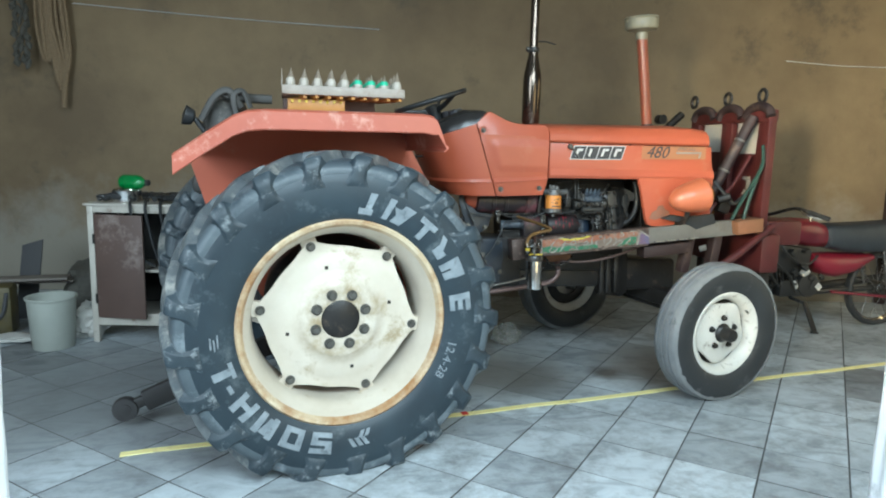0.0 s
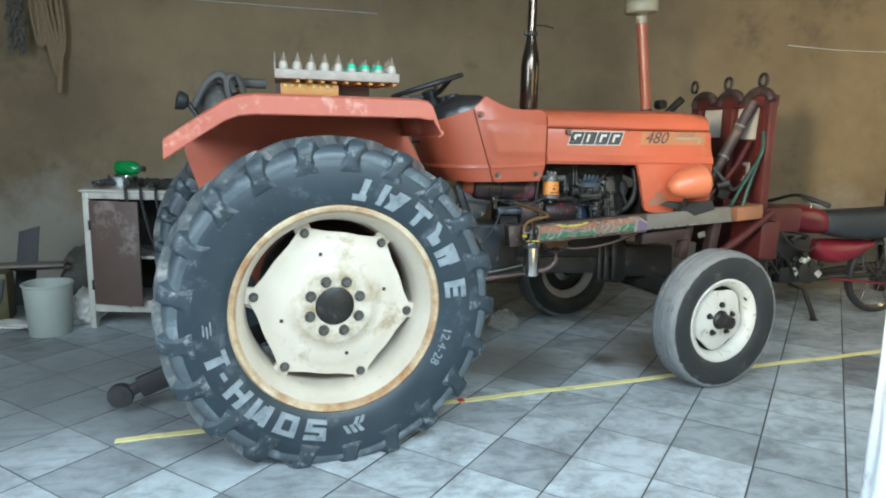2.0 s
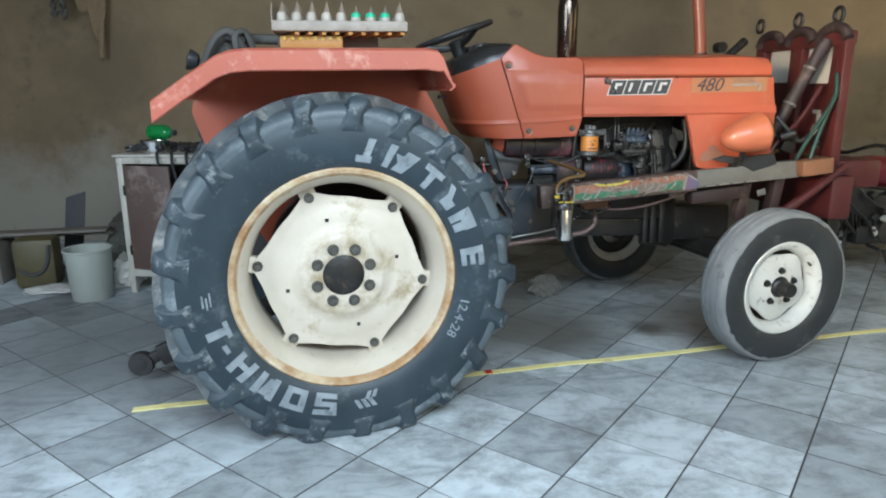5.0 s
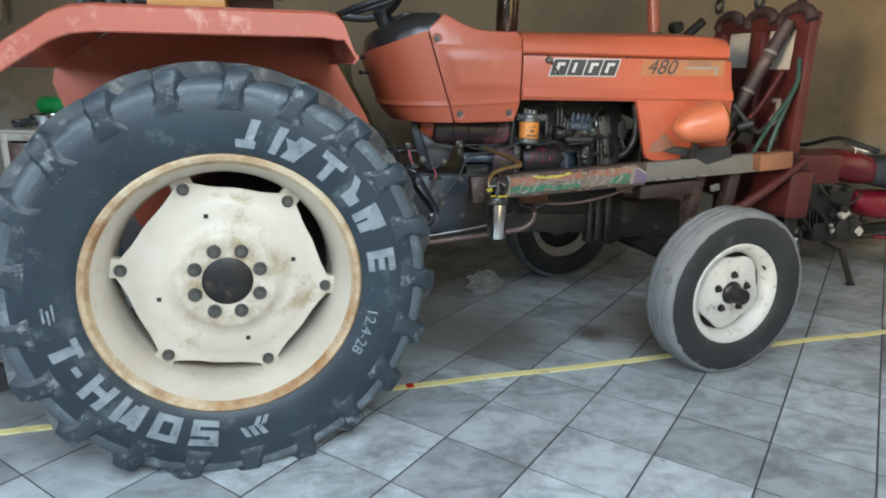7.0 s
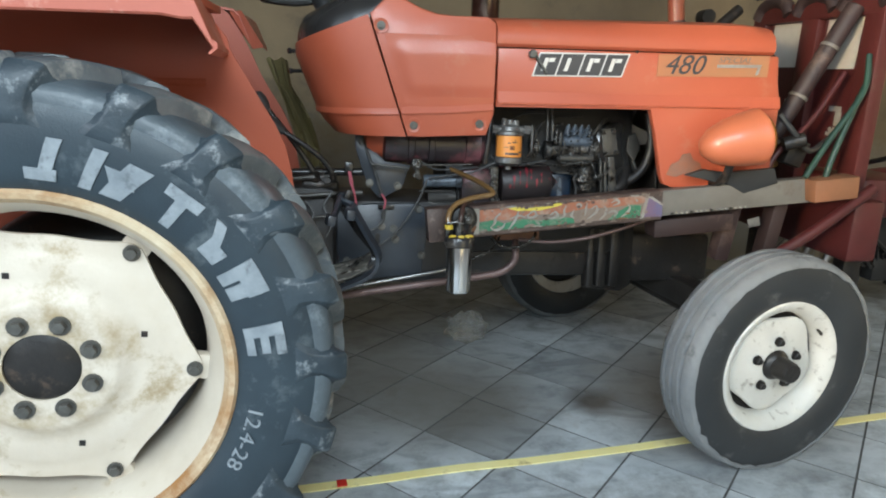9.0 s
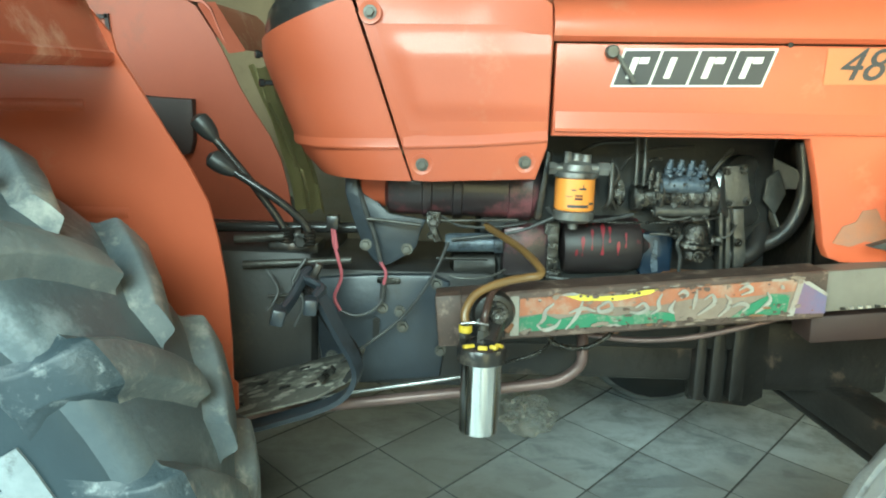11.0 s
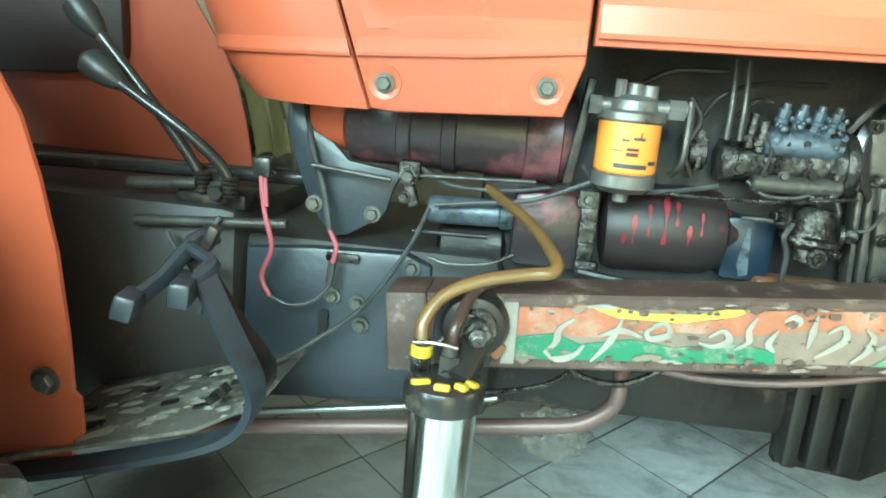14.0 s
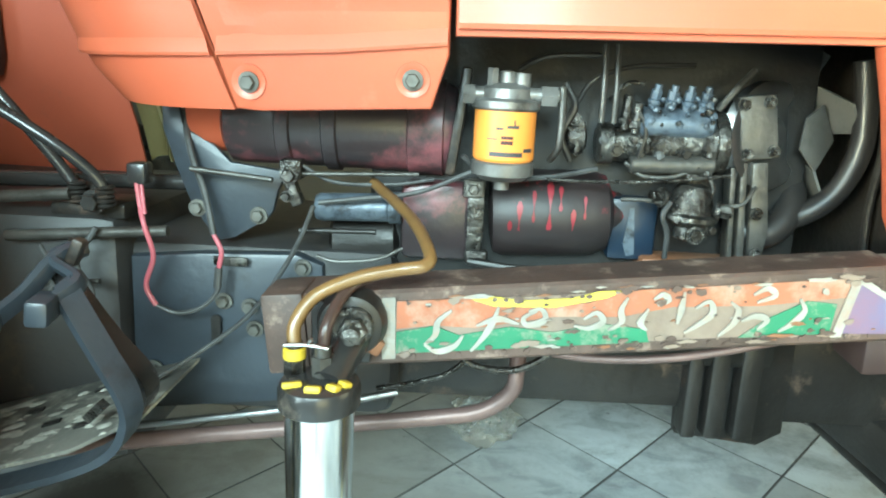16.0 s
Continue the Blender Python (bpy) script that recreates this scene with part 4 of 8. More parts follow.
def front_wheel(fx, y0, s, label):
    ca, sa = math.cos(STEER), math.sin(STEER)
    out = Vector((s * sa, -s * ca, 0))

    def P(r, ang, a):
        u = r * math.cos(ang)
        return Vector((fx + u * ca - s * a * sa, y0 + u * sa + s * a * ca, FZ + r * math.sin(ang)))

    def body(bm, prof, seg=64, loop=True):
        ring_loft(bm, [[P(r, 2 * math.pi * k / seg, a) for k in range(seg)] for r, a in prof], loop=loop)
        return bm

    bm = body(B(), [(0.214, -0.066), (0.219, -0.060), (0.210, -0.05), (0.196, -0.046), (0.186, -0.02), (0.180, 0.02), (0.205, 0.05), (0.217, 0.062), (0.214, 0.066),
                    (0.17, 0.03), (0.172, -0.018), (0.184, -0.05), (0.206, -0.066)])
    wheel = part("front_wheel", bm, "white_wheel", tractor, label)
    bm = body(B(), [(0.212, -0.056), (0.222, -0.066), (0.245, -0.076), (0.28, -0.083), (0.315, -0.080), (0.338, -0.070), (0.338, 0.070), (0.315, 0.080), (0.28, 0.083), (0.245, 0.076), (0.222, 0.066), (0.212, 0.056)], 80)
    settle(bm, 0.003, y0)
    part("tyre", bm, "front_rubber", wheel, "bald black front tyre", 50)
    bm = B()
    prof = [(0.330, -0.079), (0.343, -0.074), (0.352, -0.058), (0.355, -0.044), (0.346, -0.040), (0.346, -0.032), (0.357, -0.028), (0.358, -0.006), (0.347, -0.003), (0.347, 0.003), (0.358, 0.006),
            (0.357, 0.028), (0.346, 0.032), (0.346, 0.040), (0.355, 0.044), (0.352, 0.058), (0.343, 0.074), (0.330, 0.079), (0.328, 0.0)]
    rings = []
    for r, a in prof:
        rings.append([P(r + (0.004 * noise.noise(Vector((k * 0.55, a * 40, s))) if r > 0.34 else (0.010 * noise.noise(Vector((k * 0.8, s * 3.0, 0.0))) if r > 0.329 else 0)), 2 * math.pi * k / 80, a) for k in range(80)])
    ring_loft(bm, rings, loop=True)
    settle(bm, 0.0, y0)
    part("tread", bm, "tread_grey", wheel, "smooth grey worn tread with three grooves", 40)
    # pressed disc, a rounded five-cornered plate standing clear of the rim
    bm = B()
    rings = []
    for f, a in ((0.25, -0.038), (0.45, -0.038), (0.6, -0.030), (0.85, -0.026), (0.97, -0.023), (1.0, -0.018)):
        rings.append([P(f * (0.157 + 0.010 * math.cos(5 * (t + 0.35))), t, a) for t in (2 * math.pi * k / 60 for k in range(60))])
    rings += [[v - out * 0.008 for v in r] for r in rings[::-1]]
    ring_loft(bm, rings, loop=True)
    part("wheel_disc", bm, "white_wheel", wheel)
    bm = body(B(), [(0.172, 0.0), (0.172, 0.012), (0.10, 0.03), (0.10, 0.02)], 40)
    part("rim_web", bm, "iron", wheel)
    bm = B()
    lathe(bm, [(0.050, -0.02), (0.050, 0.02), (0.044, 0.03), (0.036, 0.036), (0.034, 0.078), (0.03, 0.088), (0.001, 0.09)], P(0, 0, -0.02), out, 24)
    part("hub", bm, "iron", wheel, "greasy black wheel hub")
    for k in range(5):
        bm = B()
        hexbolt(bm, P(0.078, radians(90 + 72 * k), -0.036), out, 0.011, 0.018)
        part("wheel_nut", bm, "iron", wheel)
    bm = B()
    cyl(bm, P(0.185, radians(35), -0.03), P(0.17, radians(35), -0.062), 0.005, 8)
    part("valve", bm, "iron", wheel)
    return wheel


FARX, FARY = 1.725, 1.75
front_wheel(FX, 0.375, 1, "near front wheel with white rim and bald tyre")
front_wheel(FARX, FARY, -1, "far front wheel in shade under the engine")

bm = B()
box(bm, (FX - 0.11, YC + 0.06, 0.44), (0.10, 1.15, 0.09), rz=10, bevel=0.012)
for fx, sg in ((FX, 0.47), (FARX, FARY - 0.095)):
    cyl(bm, (fx, sg, 0.30), (fx, sg, 0.56), 0.038, edge=0.006)
part("front_axle", bm, "iron", tractor)
bm = B()
tube(bm, [(FX - 0.06, 0.50, 0.385), (FARX, FARY - 0.12, 0.385)], 0.012)
tube(bm, [(FX, 0.50, 0.40), (FX - 0.06, 0.50, 0.385)], 0.016)
part("track_rod", bm, "iron", tractor)

# bonnet ---------------------------------------------------------------
HW = 0.330


def shell(xs, section, thick=0.0):
    """Loft cross-sections (list of (y from the middle, z)) along x."""
    bm = B()
    ring_loft(bm, [[Vector((x, YC + y, z)) for y, z in section(x)] for x in xs])
    return bm


def bonnet_top(x):
    d = max(0.0, x - 1.90) / 0.11
    k = 1 - 0.5 * d * d
    h = 1.372 + 0.016 * (x - 1.09)
    e = 0.012 * d
    pts = [(-HW + 0.004 + e, 1.287), (-HW - 0.006 + e, 1.296), (-HW - 0.008 + e, 1.315), (-HW + 0.003 + e, 1.342), (-HW + 0.03 + e, h - 0.010 - 0.012 * d), (-HW + 0.08, h - 0.012 * d)]
    top = [(-0.12, h + 0.012 - 0.014 * d)]
    left = pts + top
    return left + [(-y, z) for y, z in left[::-1]]


xs = [1.088, 1.094, 1.2, 1.4, 1.6, 1.75, 1.88, 1.93, 1.965, 1.99, 2.006]
part("bonnet_lid", shell(xs, bonnet_top), "orange", tractor, "orange bonnet lid with rounded shoulders", 32)


def side_panel(s):
    poly = [(1.094, 1.108), (1.60, 1.108), (1.625, 1.03), (1.658, 0.895), (1.672, 0.868), (1.70, 0.858), (2.035, 0.858), (2.046, 0.90), (2.046, 1.135), (2.03, 1.2), (2.018, 1.283), (1.094, 1.283)]
    y = YC + s * HW
    bm = B()
    plate(bm, poly, lambda u, v, w: Vector((u, y - s * w, v)), 0.03, 0.005)
    return part("bonnet_side", bm, "orange", tractor)


near_side = side_panel(-1)
side_panel(1)
# pressed crease along the side
for sgn in (-1, 1):
    bm = B()
    y = YC + sgn * (HW + 0.001)
    rings = [[Vector((x, y + sgn * d, z)) for d, z in ((-0.004, 1.116), (0.0075, 1.118), (0.0085, 1.124), (0.004, 1.140), (0.0, 1.156), (-0.008, 1.136))] for x in (1.098, 1.55, 1.62, 2.03, 2.043)]
    ring_loft(bm, rings)
    part("crease", bm, "orange", near_side if sgn < 0 else tractor, "", 22)
bm = B()
box(bm, (2.02, YC, 1.07), (0.03, 0.60, 0.44), bevel=0.01)
part("grille", bm, "iron", tractor, "dark radiator grille")
bm = B()
box(bm, (1.76, YC, 1.01), (0.04, 0.60, 0.62), bevel=0.01)
part("radiator", bm, "iron", tractor)
# unseen sheet added inside the bonnet to block light and keep the engine bay dark
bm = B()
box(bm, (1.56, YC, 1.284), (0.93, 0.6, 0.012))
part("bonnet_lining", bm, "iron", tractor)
# small holes and a strip of badges
YS = YC - HW
bm = B()
cyl(bm, (1.535, YS - 0.002, 1.284), (1.535, YS + 0.01, 1.284), 0.005)
part("bolt_hole", bm, "iron", near_side)


def on_side(poly, name, material, lift, parent, depth=0.003):
    bm = B()
    plate(bm, poly, lambda u, v, w: Vector((u, YS - lift - depth + w, v)), depth, 0.0)
    return part(name, bm, material, parent)


def slant(x0, x1, z0, z1, lean=0.022, rise=0.012):
    """A leaning box outline that climbs with the bonnet's line."""
    def zz(x, z):
        return z + rise * (x - 1.2)
    k = lean / 0.07
    return [(x0 + (z0 - 1.203) * k, zz(x0, z0)), (x1 + (z0 - 1.203) * k, zz(x1, z0)), (x1 + (z1 - 1.203) * k, zz(x1, z1)), (x0 + (z1 - 1.203) * k, zz(x0, z1))]


badge = on_side(slant(1.200, 1.490, 1.203, 1.274), "maker_badge", "badge_silver", 0.002, near_side)
tagged(badge, "black and silver maker's badge of four fields")
for i in range(4):
    x0 = 1.204 + i * 0.0715
    f = on_side(slant(x0, x0 + 0.066, 1.207, 1.270), "badge_field", "badge_dark", 0.004, near_side)
    # one plain pale block stands for each letter
    on_side(slant(x0 + 0.018, x0 + 0.03, 1.219, 1.258), "badge_bar", "badge_silver", 0.0065, near_side, 0.002)
    if i != 1:
        on_side(slant(x0 + 0.032, x0 + 0.05, 1.246, 1.258), "badge_bar", "badge_silver", 0.0065, near_side, 0.002)
on_side([(1.606, 1.212), (1.985, 1.218), (1.985, 1.284), (1.606, 1.279)], "number_strip", "gold_plate", 0.001, near_side, 0.002)
bm = text_bm("480", 0.086, lambda x, y, z: Vector((1.626 + x * 1.02, YS - 0.0042 - z, 1.221 + y)), shear=0.35)
part("model_number", bm, "badge_dark", near_side, "black model number")
on_side([(1.806, 1.243), (1.946, 1.246), (1.941, 1.224), (1.950, 1.224), (1.959, 1.256), (1.806, 1.253)], "white_arrow", "white_paint", 0.003, near_side, 0.002)
bm = text_bm("SPECIAL", 0.026, lambda x, y, z: Vector((1.808 + x * 1.25, YS - 0.0042 - z, 1.2595 + y)), shear=0.2)
part("model_word", bm, "arm_pink", near_side, "small faded pale word")
bm = B()
tube(bm, [(1.203, YS - 0.006, 1.272), (1.243, YS - 0.016, 1.212)], 0.0045, 8)
cyl(bm, (1.198, YS, 1.268), (1.198, YS - 0.02, 1.268), 0.013, 12, edge=0.003)
part("bonnet_catch", bm, "bolt", tractor, "rusty bonnet catch")

# cowl -------------------------------------------------------------------
def seam_x(z):
    return 0.700 + (1.372 - z) * 0.325


cowl_poly = [(seam_x(1.022) + 0.006, 1.016), (0.85, 1.013), (1.066, 1.021), (1.087, 1.086), (1.089, 1.28), (1.084, 1.352), (1.06, 1.370), (0.955, 1.370), (0.905, 1.374), (0.858, 1.388),
             (0.81, 1.412), (0.778, 1.427), (0.764, 1.424), (seam_x(1.366) + 0.006, 1.368)]


def cowl_front():
    bm = B()
    sec = []
    for s in (-1, 1):
        y = YC + s * HW
        plate(bm, cowl_poly, lambda u, v, w: Vector((u, y - s * (w + 0.02 * max(0.0, (v - 1.33) / 0.1) ** 2), v)), 0.025, 0.005)
    # bridge over the top
    top = cowl_poly[5:13]
    rings = []
    for x, z in top:
        inset = 0.02 * max(0.0, (z - 1.33) / 0.1) ** 2
        w = HW - inset - 0.003
        rings.append([Vector((x, YC + f * w, z - 0.004 + 0.012 * (1 - f * f))) for f in (-1, -0.97, -0.6, 0, 0.6, 0.97, 1)] + [Vector((x, YC + f * w, z - 0.02)) for f in (1, 0, -1)])
    ring_loft(bm, rings)
    return part("cowl", bm, "orange", tractor, "orange cowl between bonnet and dashboard")


cowl = cowl_front()
# soft pressed field in the cowl's flank
def ease(t):
    t = max(0.0, min(1.0, t))
    return t * t * (3 - 2 * t)


bm = B()
rings = []
for i in range(25):
    z = 1.115 + (1.315 - 1.115) * i / 24
    row = []
    for k in range(29):
        f = k / 28
        x0 = seam_x(z) + 0.03
        x = x0 + (1.084 - x0) * f
        up = ease((z - 1.125) / 0.045) * ease((1.305 - z) / 0.05) * ease(f / 0.16)
        row.append(Vector((x, YS + 0.0015 - 0.008 * up, z)))
    rings.append(row)
ring_loft(bm, rings, closed=False)
part("pressed_panel", bm, "orange", cowl, "", 80)
bm = B()
rings = [[Vector((x, YS + d, z + dz)) for d, dz in ((0.004, -0.001), (-0.0070, 0.0), (-0.0076, 0.004), (-0.003, 0.014), (0.002, 0.024))] for x, z in ((0.802, 1.081), (0.95, 1.087), (1.085, 1.098))]
ring_loft(bm, rings)
part("cowl_crease", bm, "orange", cowl, "", 22)
for x, z, nm in ((0.839, 1.049, "cowl_bolt"), (1.043, 1.056, "cowl_bolt"), (0.74, 1.335, "cowl_bolt")):
    bm = B()
    lathe(bm, [(0.022, 0.0), (0.0215, 0.003), (0.015, 0.002), (0.013, 0.001)], (x, YS + 0.001, z), (0, -1, 0), 20)
    part("bolt_recess", bm, "orange", cowl)
    bm = B()
    hexbolt(bm, (x, YS - 0.001, z), (0, -1, 0), 0.009, 0.011)
    part(nm, bm, "bolt", cowl)


def cowl_rear():
    """The rounded half of the cowl round the dashboard, cut off by the sloping dash."""
    bm = B()
    n = 28
    out, inn = [], []
    for inset, store in ((0.0, out), (0.012, inn)):
        for lv in range(9):
            ring = []
            for k in range(n + 1):
                th = -math.pi / 2 + math.pi * k / n
                zb = 1.014
                c, sn = math.cos(th), math.sin(th)
                cx = abs(c) ** 0.82
                sx = math.copysign(abs(sn) ** 0.6, sn)
                # top edge follows the sloping dash
                f = lv / 8
                z = zb
                for _ in range(4):
                    xr = 0.475 + 0.385 * max(0.0, (1.25 - z)) ** 1.0 * 1.0 if z < 1.25 else 0.475
                    xr += 0.03 * max(0.0, (1.09 - z) / 0.08) ** 2
                    sxm = seam_x(z)
                    x = sxm - (sxm - xr - inset) * cx
                    ztop = 1.364 - (0.70 - x) * 0.36
                    z = zb + (ztop - zb) * f
                y = YC + (HW - inset - 0.006 * max(0.0, (1.08 - z) / 0.06)) * sx
                ring.append(Vector((x, y, z)))
            store.append(ring)
    ring_loft(bm, out, closed=False)
    ring_loft(bm, inn, closed=False)
    for a, b in ((out[-1], inn[-1]), (out[0], inn[0])):
        va = [bm.verts.new(p) for p in a]
        vb = [bm.verts.new(p) for p in b]
        for i in range(n):
            bm.faces.new((va[i], va[i + 1], vb[i + 1], vb[i]))
    bmesh.ops.remove_doubles(bm, verts=bm.verts, dist=0.0005)
    return part("dash_cowl", bm, "orange", tractor, "rounded orange dashboard cowl"), out[-1]


dash_cowl, dash_rim = cowl_rear()
# the same crease carried round the dashboard cowl
bm = B()
rings = []
for k in range(29):
    th = -math.pi / 2 + math.pi * k / 28
    cx, sx = abs(math.cos(th)) ** 0.82, math.copysign(abs(math.sin(th)) ** 0.6, math.sin(th))
    row = []
    for push, dz in ((-0.004, -0.001), (0.0060, 0.0), (0.0066, 0.004), (0.003, 0.014), (-0.002, 0.024)):
        z = 1.080 - 0.006 * cx + dz
        sxm, xr = seam_x(z), 0.475 + 0.385 * (1.25 - z) + 0.03 * max(0.0, (1.09 - z) / 0.08) ** 2
        row.append(Vector((sxm - (sxm - xr + push) * cx, YC + (HW + push) * sx, z)))
    rings.append(row)
ring_loft(bm, rings)
part("cowl_crease", bm, "orange", dash_cowl, "", 22)
# black instrument hood that bulges out of the cowl
foot = [p + (Vector((0.62, YC, p.z)) - p) * 0.03 - Vector((0, 0, 0.012)) for p in dash_rim]
foot += [Vector((0.766, YC + 0.95 * HW, 1.405)), Vector((0.766, YC - 0.95 * HW, 1.405))]
crown = Vector((0.655, YC, 1.438))
bm = B()
rings = []
for inward, lift in ((0.0, 0.0), (0.015, 0.34), (0.05, 0.62), (0.12, 0.84), (0.26, 0.97), (0.6, 1.0), (0.95, 1.01)):
    rings.append([Vector((p.x + (crown.x - p.x) * inward, p.y + (crown.y - p.y) * inward, p.z + (crown.z - 0.34 * max(0.0, 0.655 - p.x) - p.z) * lift)) for p in foot])
ring_loft(bm, rings)
part("dashboard", bm, "blackpaint", tractor, "black bulging dashboard hood", 50)
for x, y in ((0.645, 0.83), (0.635, 0.93), (0.645, 1.03)):
    bm = B()
    lathe(bm, [(0.036, -0.03), (0.036, 0.008), (0.028, 0.010), (0.001, 0.006)], (x, y, 1.430), (-0.25, 0, 0.97), 20)
    part("gauge", bm, "badge_dark", tractor, "black round gauge")
for y, z in ((0.93, 1.262), (0.95, 1.20)):
    bm = B()
    cyl(bm, (0.50, y - 0.06, z), (0.462, y - 0.075, z), 0.006, 8)
    cyl(bm, (0.465, y - 0.074, z), (0.454, y - 0.08, z), 0.009, 12, edge=0.002)
    part("pull_knob", bm, "blackpaint", tractor, "black pull knob")

# steering wheel
bm = B()
sc, sn = Vector((0.545, YC, 1.488)), Vector((-0.32, 0, 0.947)).normalized()
su, sv, _ = frame_of(sn)
tube(bm, [sc + 0.185 * (su * math.cos(2 * math.pi * k / 40) + sv * math.sin(2 * math.pi * k / 40)) for k in range(41)], 0.013, 10)
wheel = part("steering_wheel", bm, "seatblack", tractor, "black three-spoke steering wheel")
for k in range(3):
    a = radians(30 + 120 * k)
    bm = B()
    tube(bm, [sc - sn * 0.055, sc - sn * 0.04 + 0.09 * (su * math.cos(a) + sv * math.sin(a)), sc + 0.183 * (su * math.cos(a) + sv * math.sin(a))], 0.009, 8, 4, flat=1.8)
    part("spoke", bm, "seatblack", wheel)
bm = B()
lathe(bm, [(0.03, -0.14), (0.036, -0.07), (0.04, -0.03), (0.03, -0.022), (0.001, -0.02)], sc, sn, 18)
tube(bm, [sc - sn * 0.1, sc - sn * 0.24], 0.024, 12)
part("column", bm, "seatblack", wheel)

# exhaust and air intake
M["cap_cream"] = surf("dull_cream_cap_paint", (0.30, 0.27, 0.19), (0.20, 0.175, 0.12), 9.0, 0.4, bump=0.08, dirt=(0.10, 0.085, 0.06), dirt_amount=0.15)
M["stack"] = surf("burnt_brown_black_stack", (0.15, 0.115, 0.09), (0.07, 0.055, 0.045), 6.0, 0.17, 0.9, bump=0.04)
bm = B()
lathe(bm, [(0.036, 1.37), (0.049, 1.40), (0.050, 1.62), (0.046, 1.66), (0.036, 1.71), (0.026, 1.76), (0.0235, 1.80), (0.0235, 2.75)], (1.122, YC + 0.035, 0), (0, 0, 1), 24)
stack = part("exhaust_pipe", bm, "stack", tractor, "glossy black exhaust stack with fat silencer")
bm = B()
lathe(bm, [(0.031, 1.772), (0.033, 1.778), (0.033, 1.792), (0.031, 1.798)], (1.122, YC + 0.035, 0), (0, 0, 1), 20)
box(bm, (1.09, YC + 0.02, 1.785), (0.03, 0.02, 0.022), bevel=0.003)
tube(bm, [(1.14, YC + 0.03, 1.83), (1.19, YC + 0.03, 1.832), (1.245, YC + 0.03, 1.82)], 0.004, 8)
part("clamp", bm, "iron", stack)
bm = B()
a, b = Vector((1.835, YC + 0.02, 1.37)), Vector((1.757, YC + 0.02, 1.925))
cyl(bm, a, b, 0.029, 18, edge=0.002)
M["intake"] = surf("dull_red_brown_pipe_paint", (0.29, 0.080, 0.044), (0.20, 0.055, 0.030), 6.0, 0.30, bump=0.06, dirt=(0.20, 0.07, 0.04), dirt_amount=0.14)
intake = part("air_intake", bm, "intake", tractor, "orange air intake pipe with cream cap")
bm = B()
w = (b - a).normalized()
lathe(bm, [(0.045, -0.01), (0.04, 0.02), (0.03, 0.04)], a, w, 20)
part("rubber_boot", bm, "seatblack", intake)
bm = B()
lathe(bm, [(0.031, -0.05), (0.034, -0.03), (0.03, -0.012), (0.05, 0.0), (0.083, 0.004), (0.091, 0.014), (0.092, 0.054), (0.088, 0.06), (0.094, 0.063), (0.092, 0.07), (0.05, 0.077), (0.001, 0.08)], b, Vector((-0.06, 0, 1)), 28)
part("intake_cap", bm, "cap_cream", intake, "dull cream mushroom cap")

# headlamp pods
def headlamp(y, s):
    bm = B()
    lathe(bm, [(0.004, -0.002), (0.03, 0.01), (0.055, 0.04), (0.074, 0.09), (0.083, 0.14), (0.086, 0.175), (0.088, 0.18), (0.088, 0.19), (0.083, 0.196)], (1.72, y, 1.0), (0.975, 0.0, 0.2), 28)
    lampo = part("headlamp", bm, "orange_lamp", tractor, "orange bullet-shaped headlamp pod")
    bm = B()
    c = Vector((1.72, y, 1.0)) + Vector((0.975, 0.0, 0.2)).normalized() * 0.196
    lathe(bm, [(0.082, 0.0), (0.07, 0.014), (0.04, 0.024), (0.001, 0.028)], c, (0.975, 0.0, 0.2), 28)
    part("lens", bm, "amber", lampo, "amber headlamp glass")
    bm = B()
    tube(bm, [(1.83, y, 0.96), (1.84, y + s * 0.04, 0.90), (1.84, y + s * 0.11, 0.87)], 0.014, 8, 3)
    part("lamp_bracket", bm, "iron", lampo)


headlamp(0.52, 1)
headlamp(mirror_y(0.52), -1)
# torn rubber strip and worn patch below the lamp
bm = B()
plate(bm, [(1.675, 0.90), (1.69, 0.935), (1.715, 0.945), (1.725, 0.968), (1.752, 0.972), (1.765, 0.95), (1.79, 0.94), (1.80, 0.915), (1.775, 0.90), (1.74, 0.905), (1.71, 0.893)], lambda u, v, w: Vector((u, YS - 0.003 + w, v)), 0.003, 0.0)
part("peeled_patch", bm, "peel", near_side, "patch of peeled brown paint")
bm = B()
plate(bm, [(1.72, 0.905), (1.78, 0.925), (1.86, 0.915), (2.03, 0.93), (2.05, 0.88), (1.98, 0.86), (1.93, 0.845), (1.88, 0.872), (1.80, 0.888)], xz(0.585), 0.02, 0.003)
part("torn_flap", bm, "seatblack", tractor, "torn black rubber flap")


# fenders -----------------------------------------------------------------
FEND_TOP = [(-0.568, 1.206), (-0.46, 1.282), (-0.375, 1.338), (-0.33, 1.356), (-0.27, 1.363), (0.30, 1.368), (0.338, 1.362), (0.356, 1.345), (0.392, 1.252)]


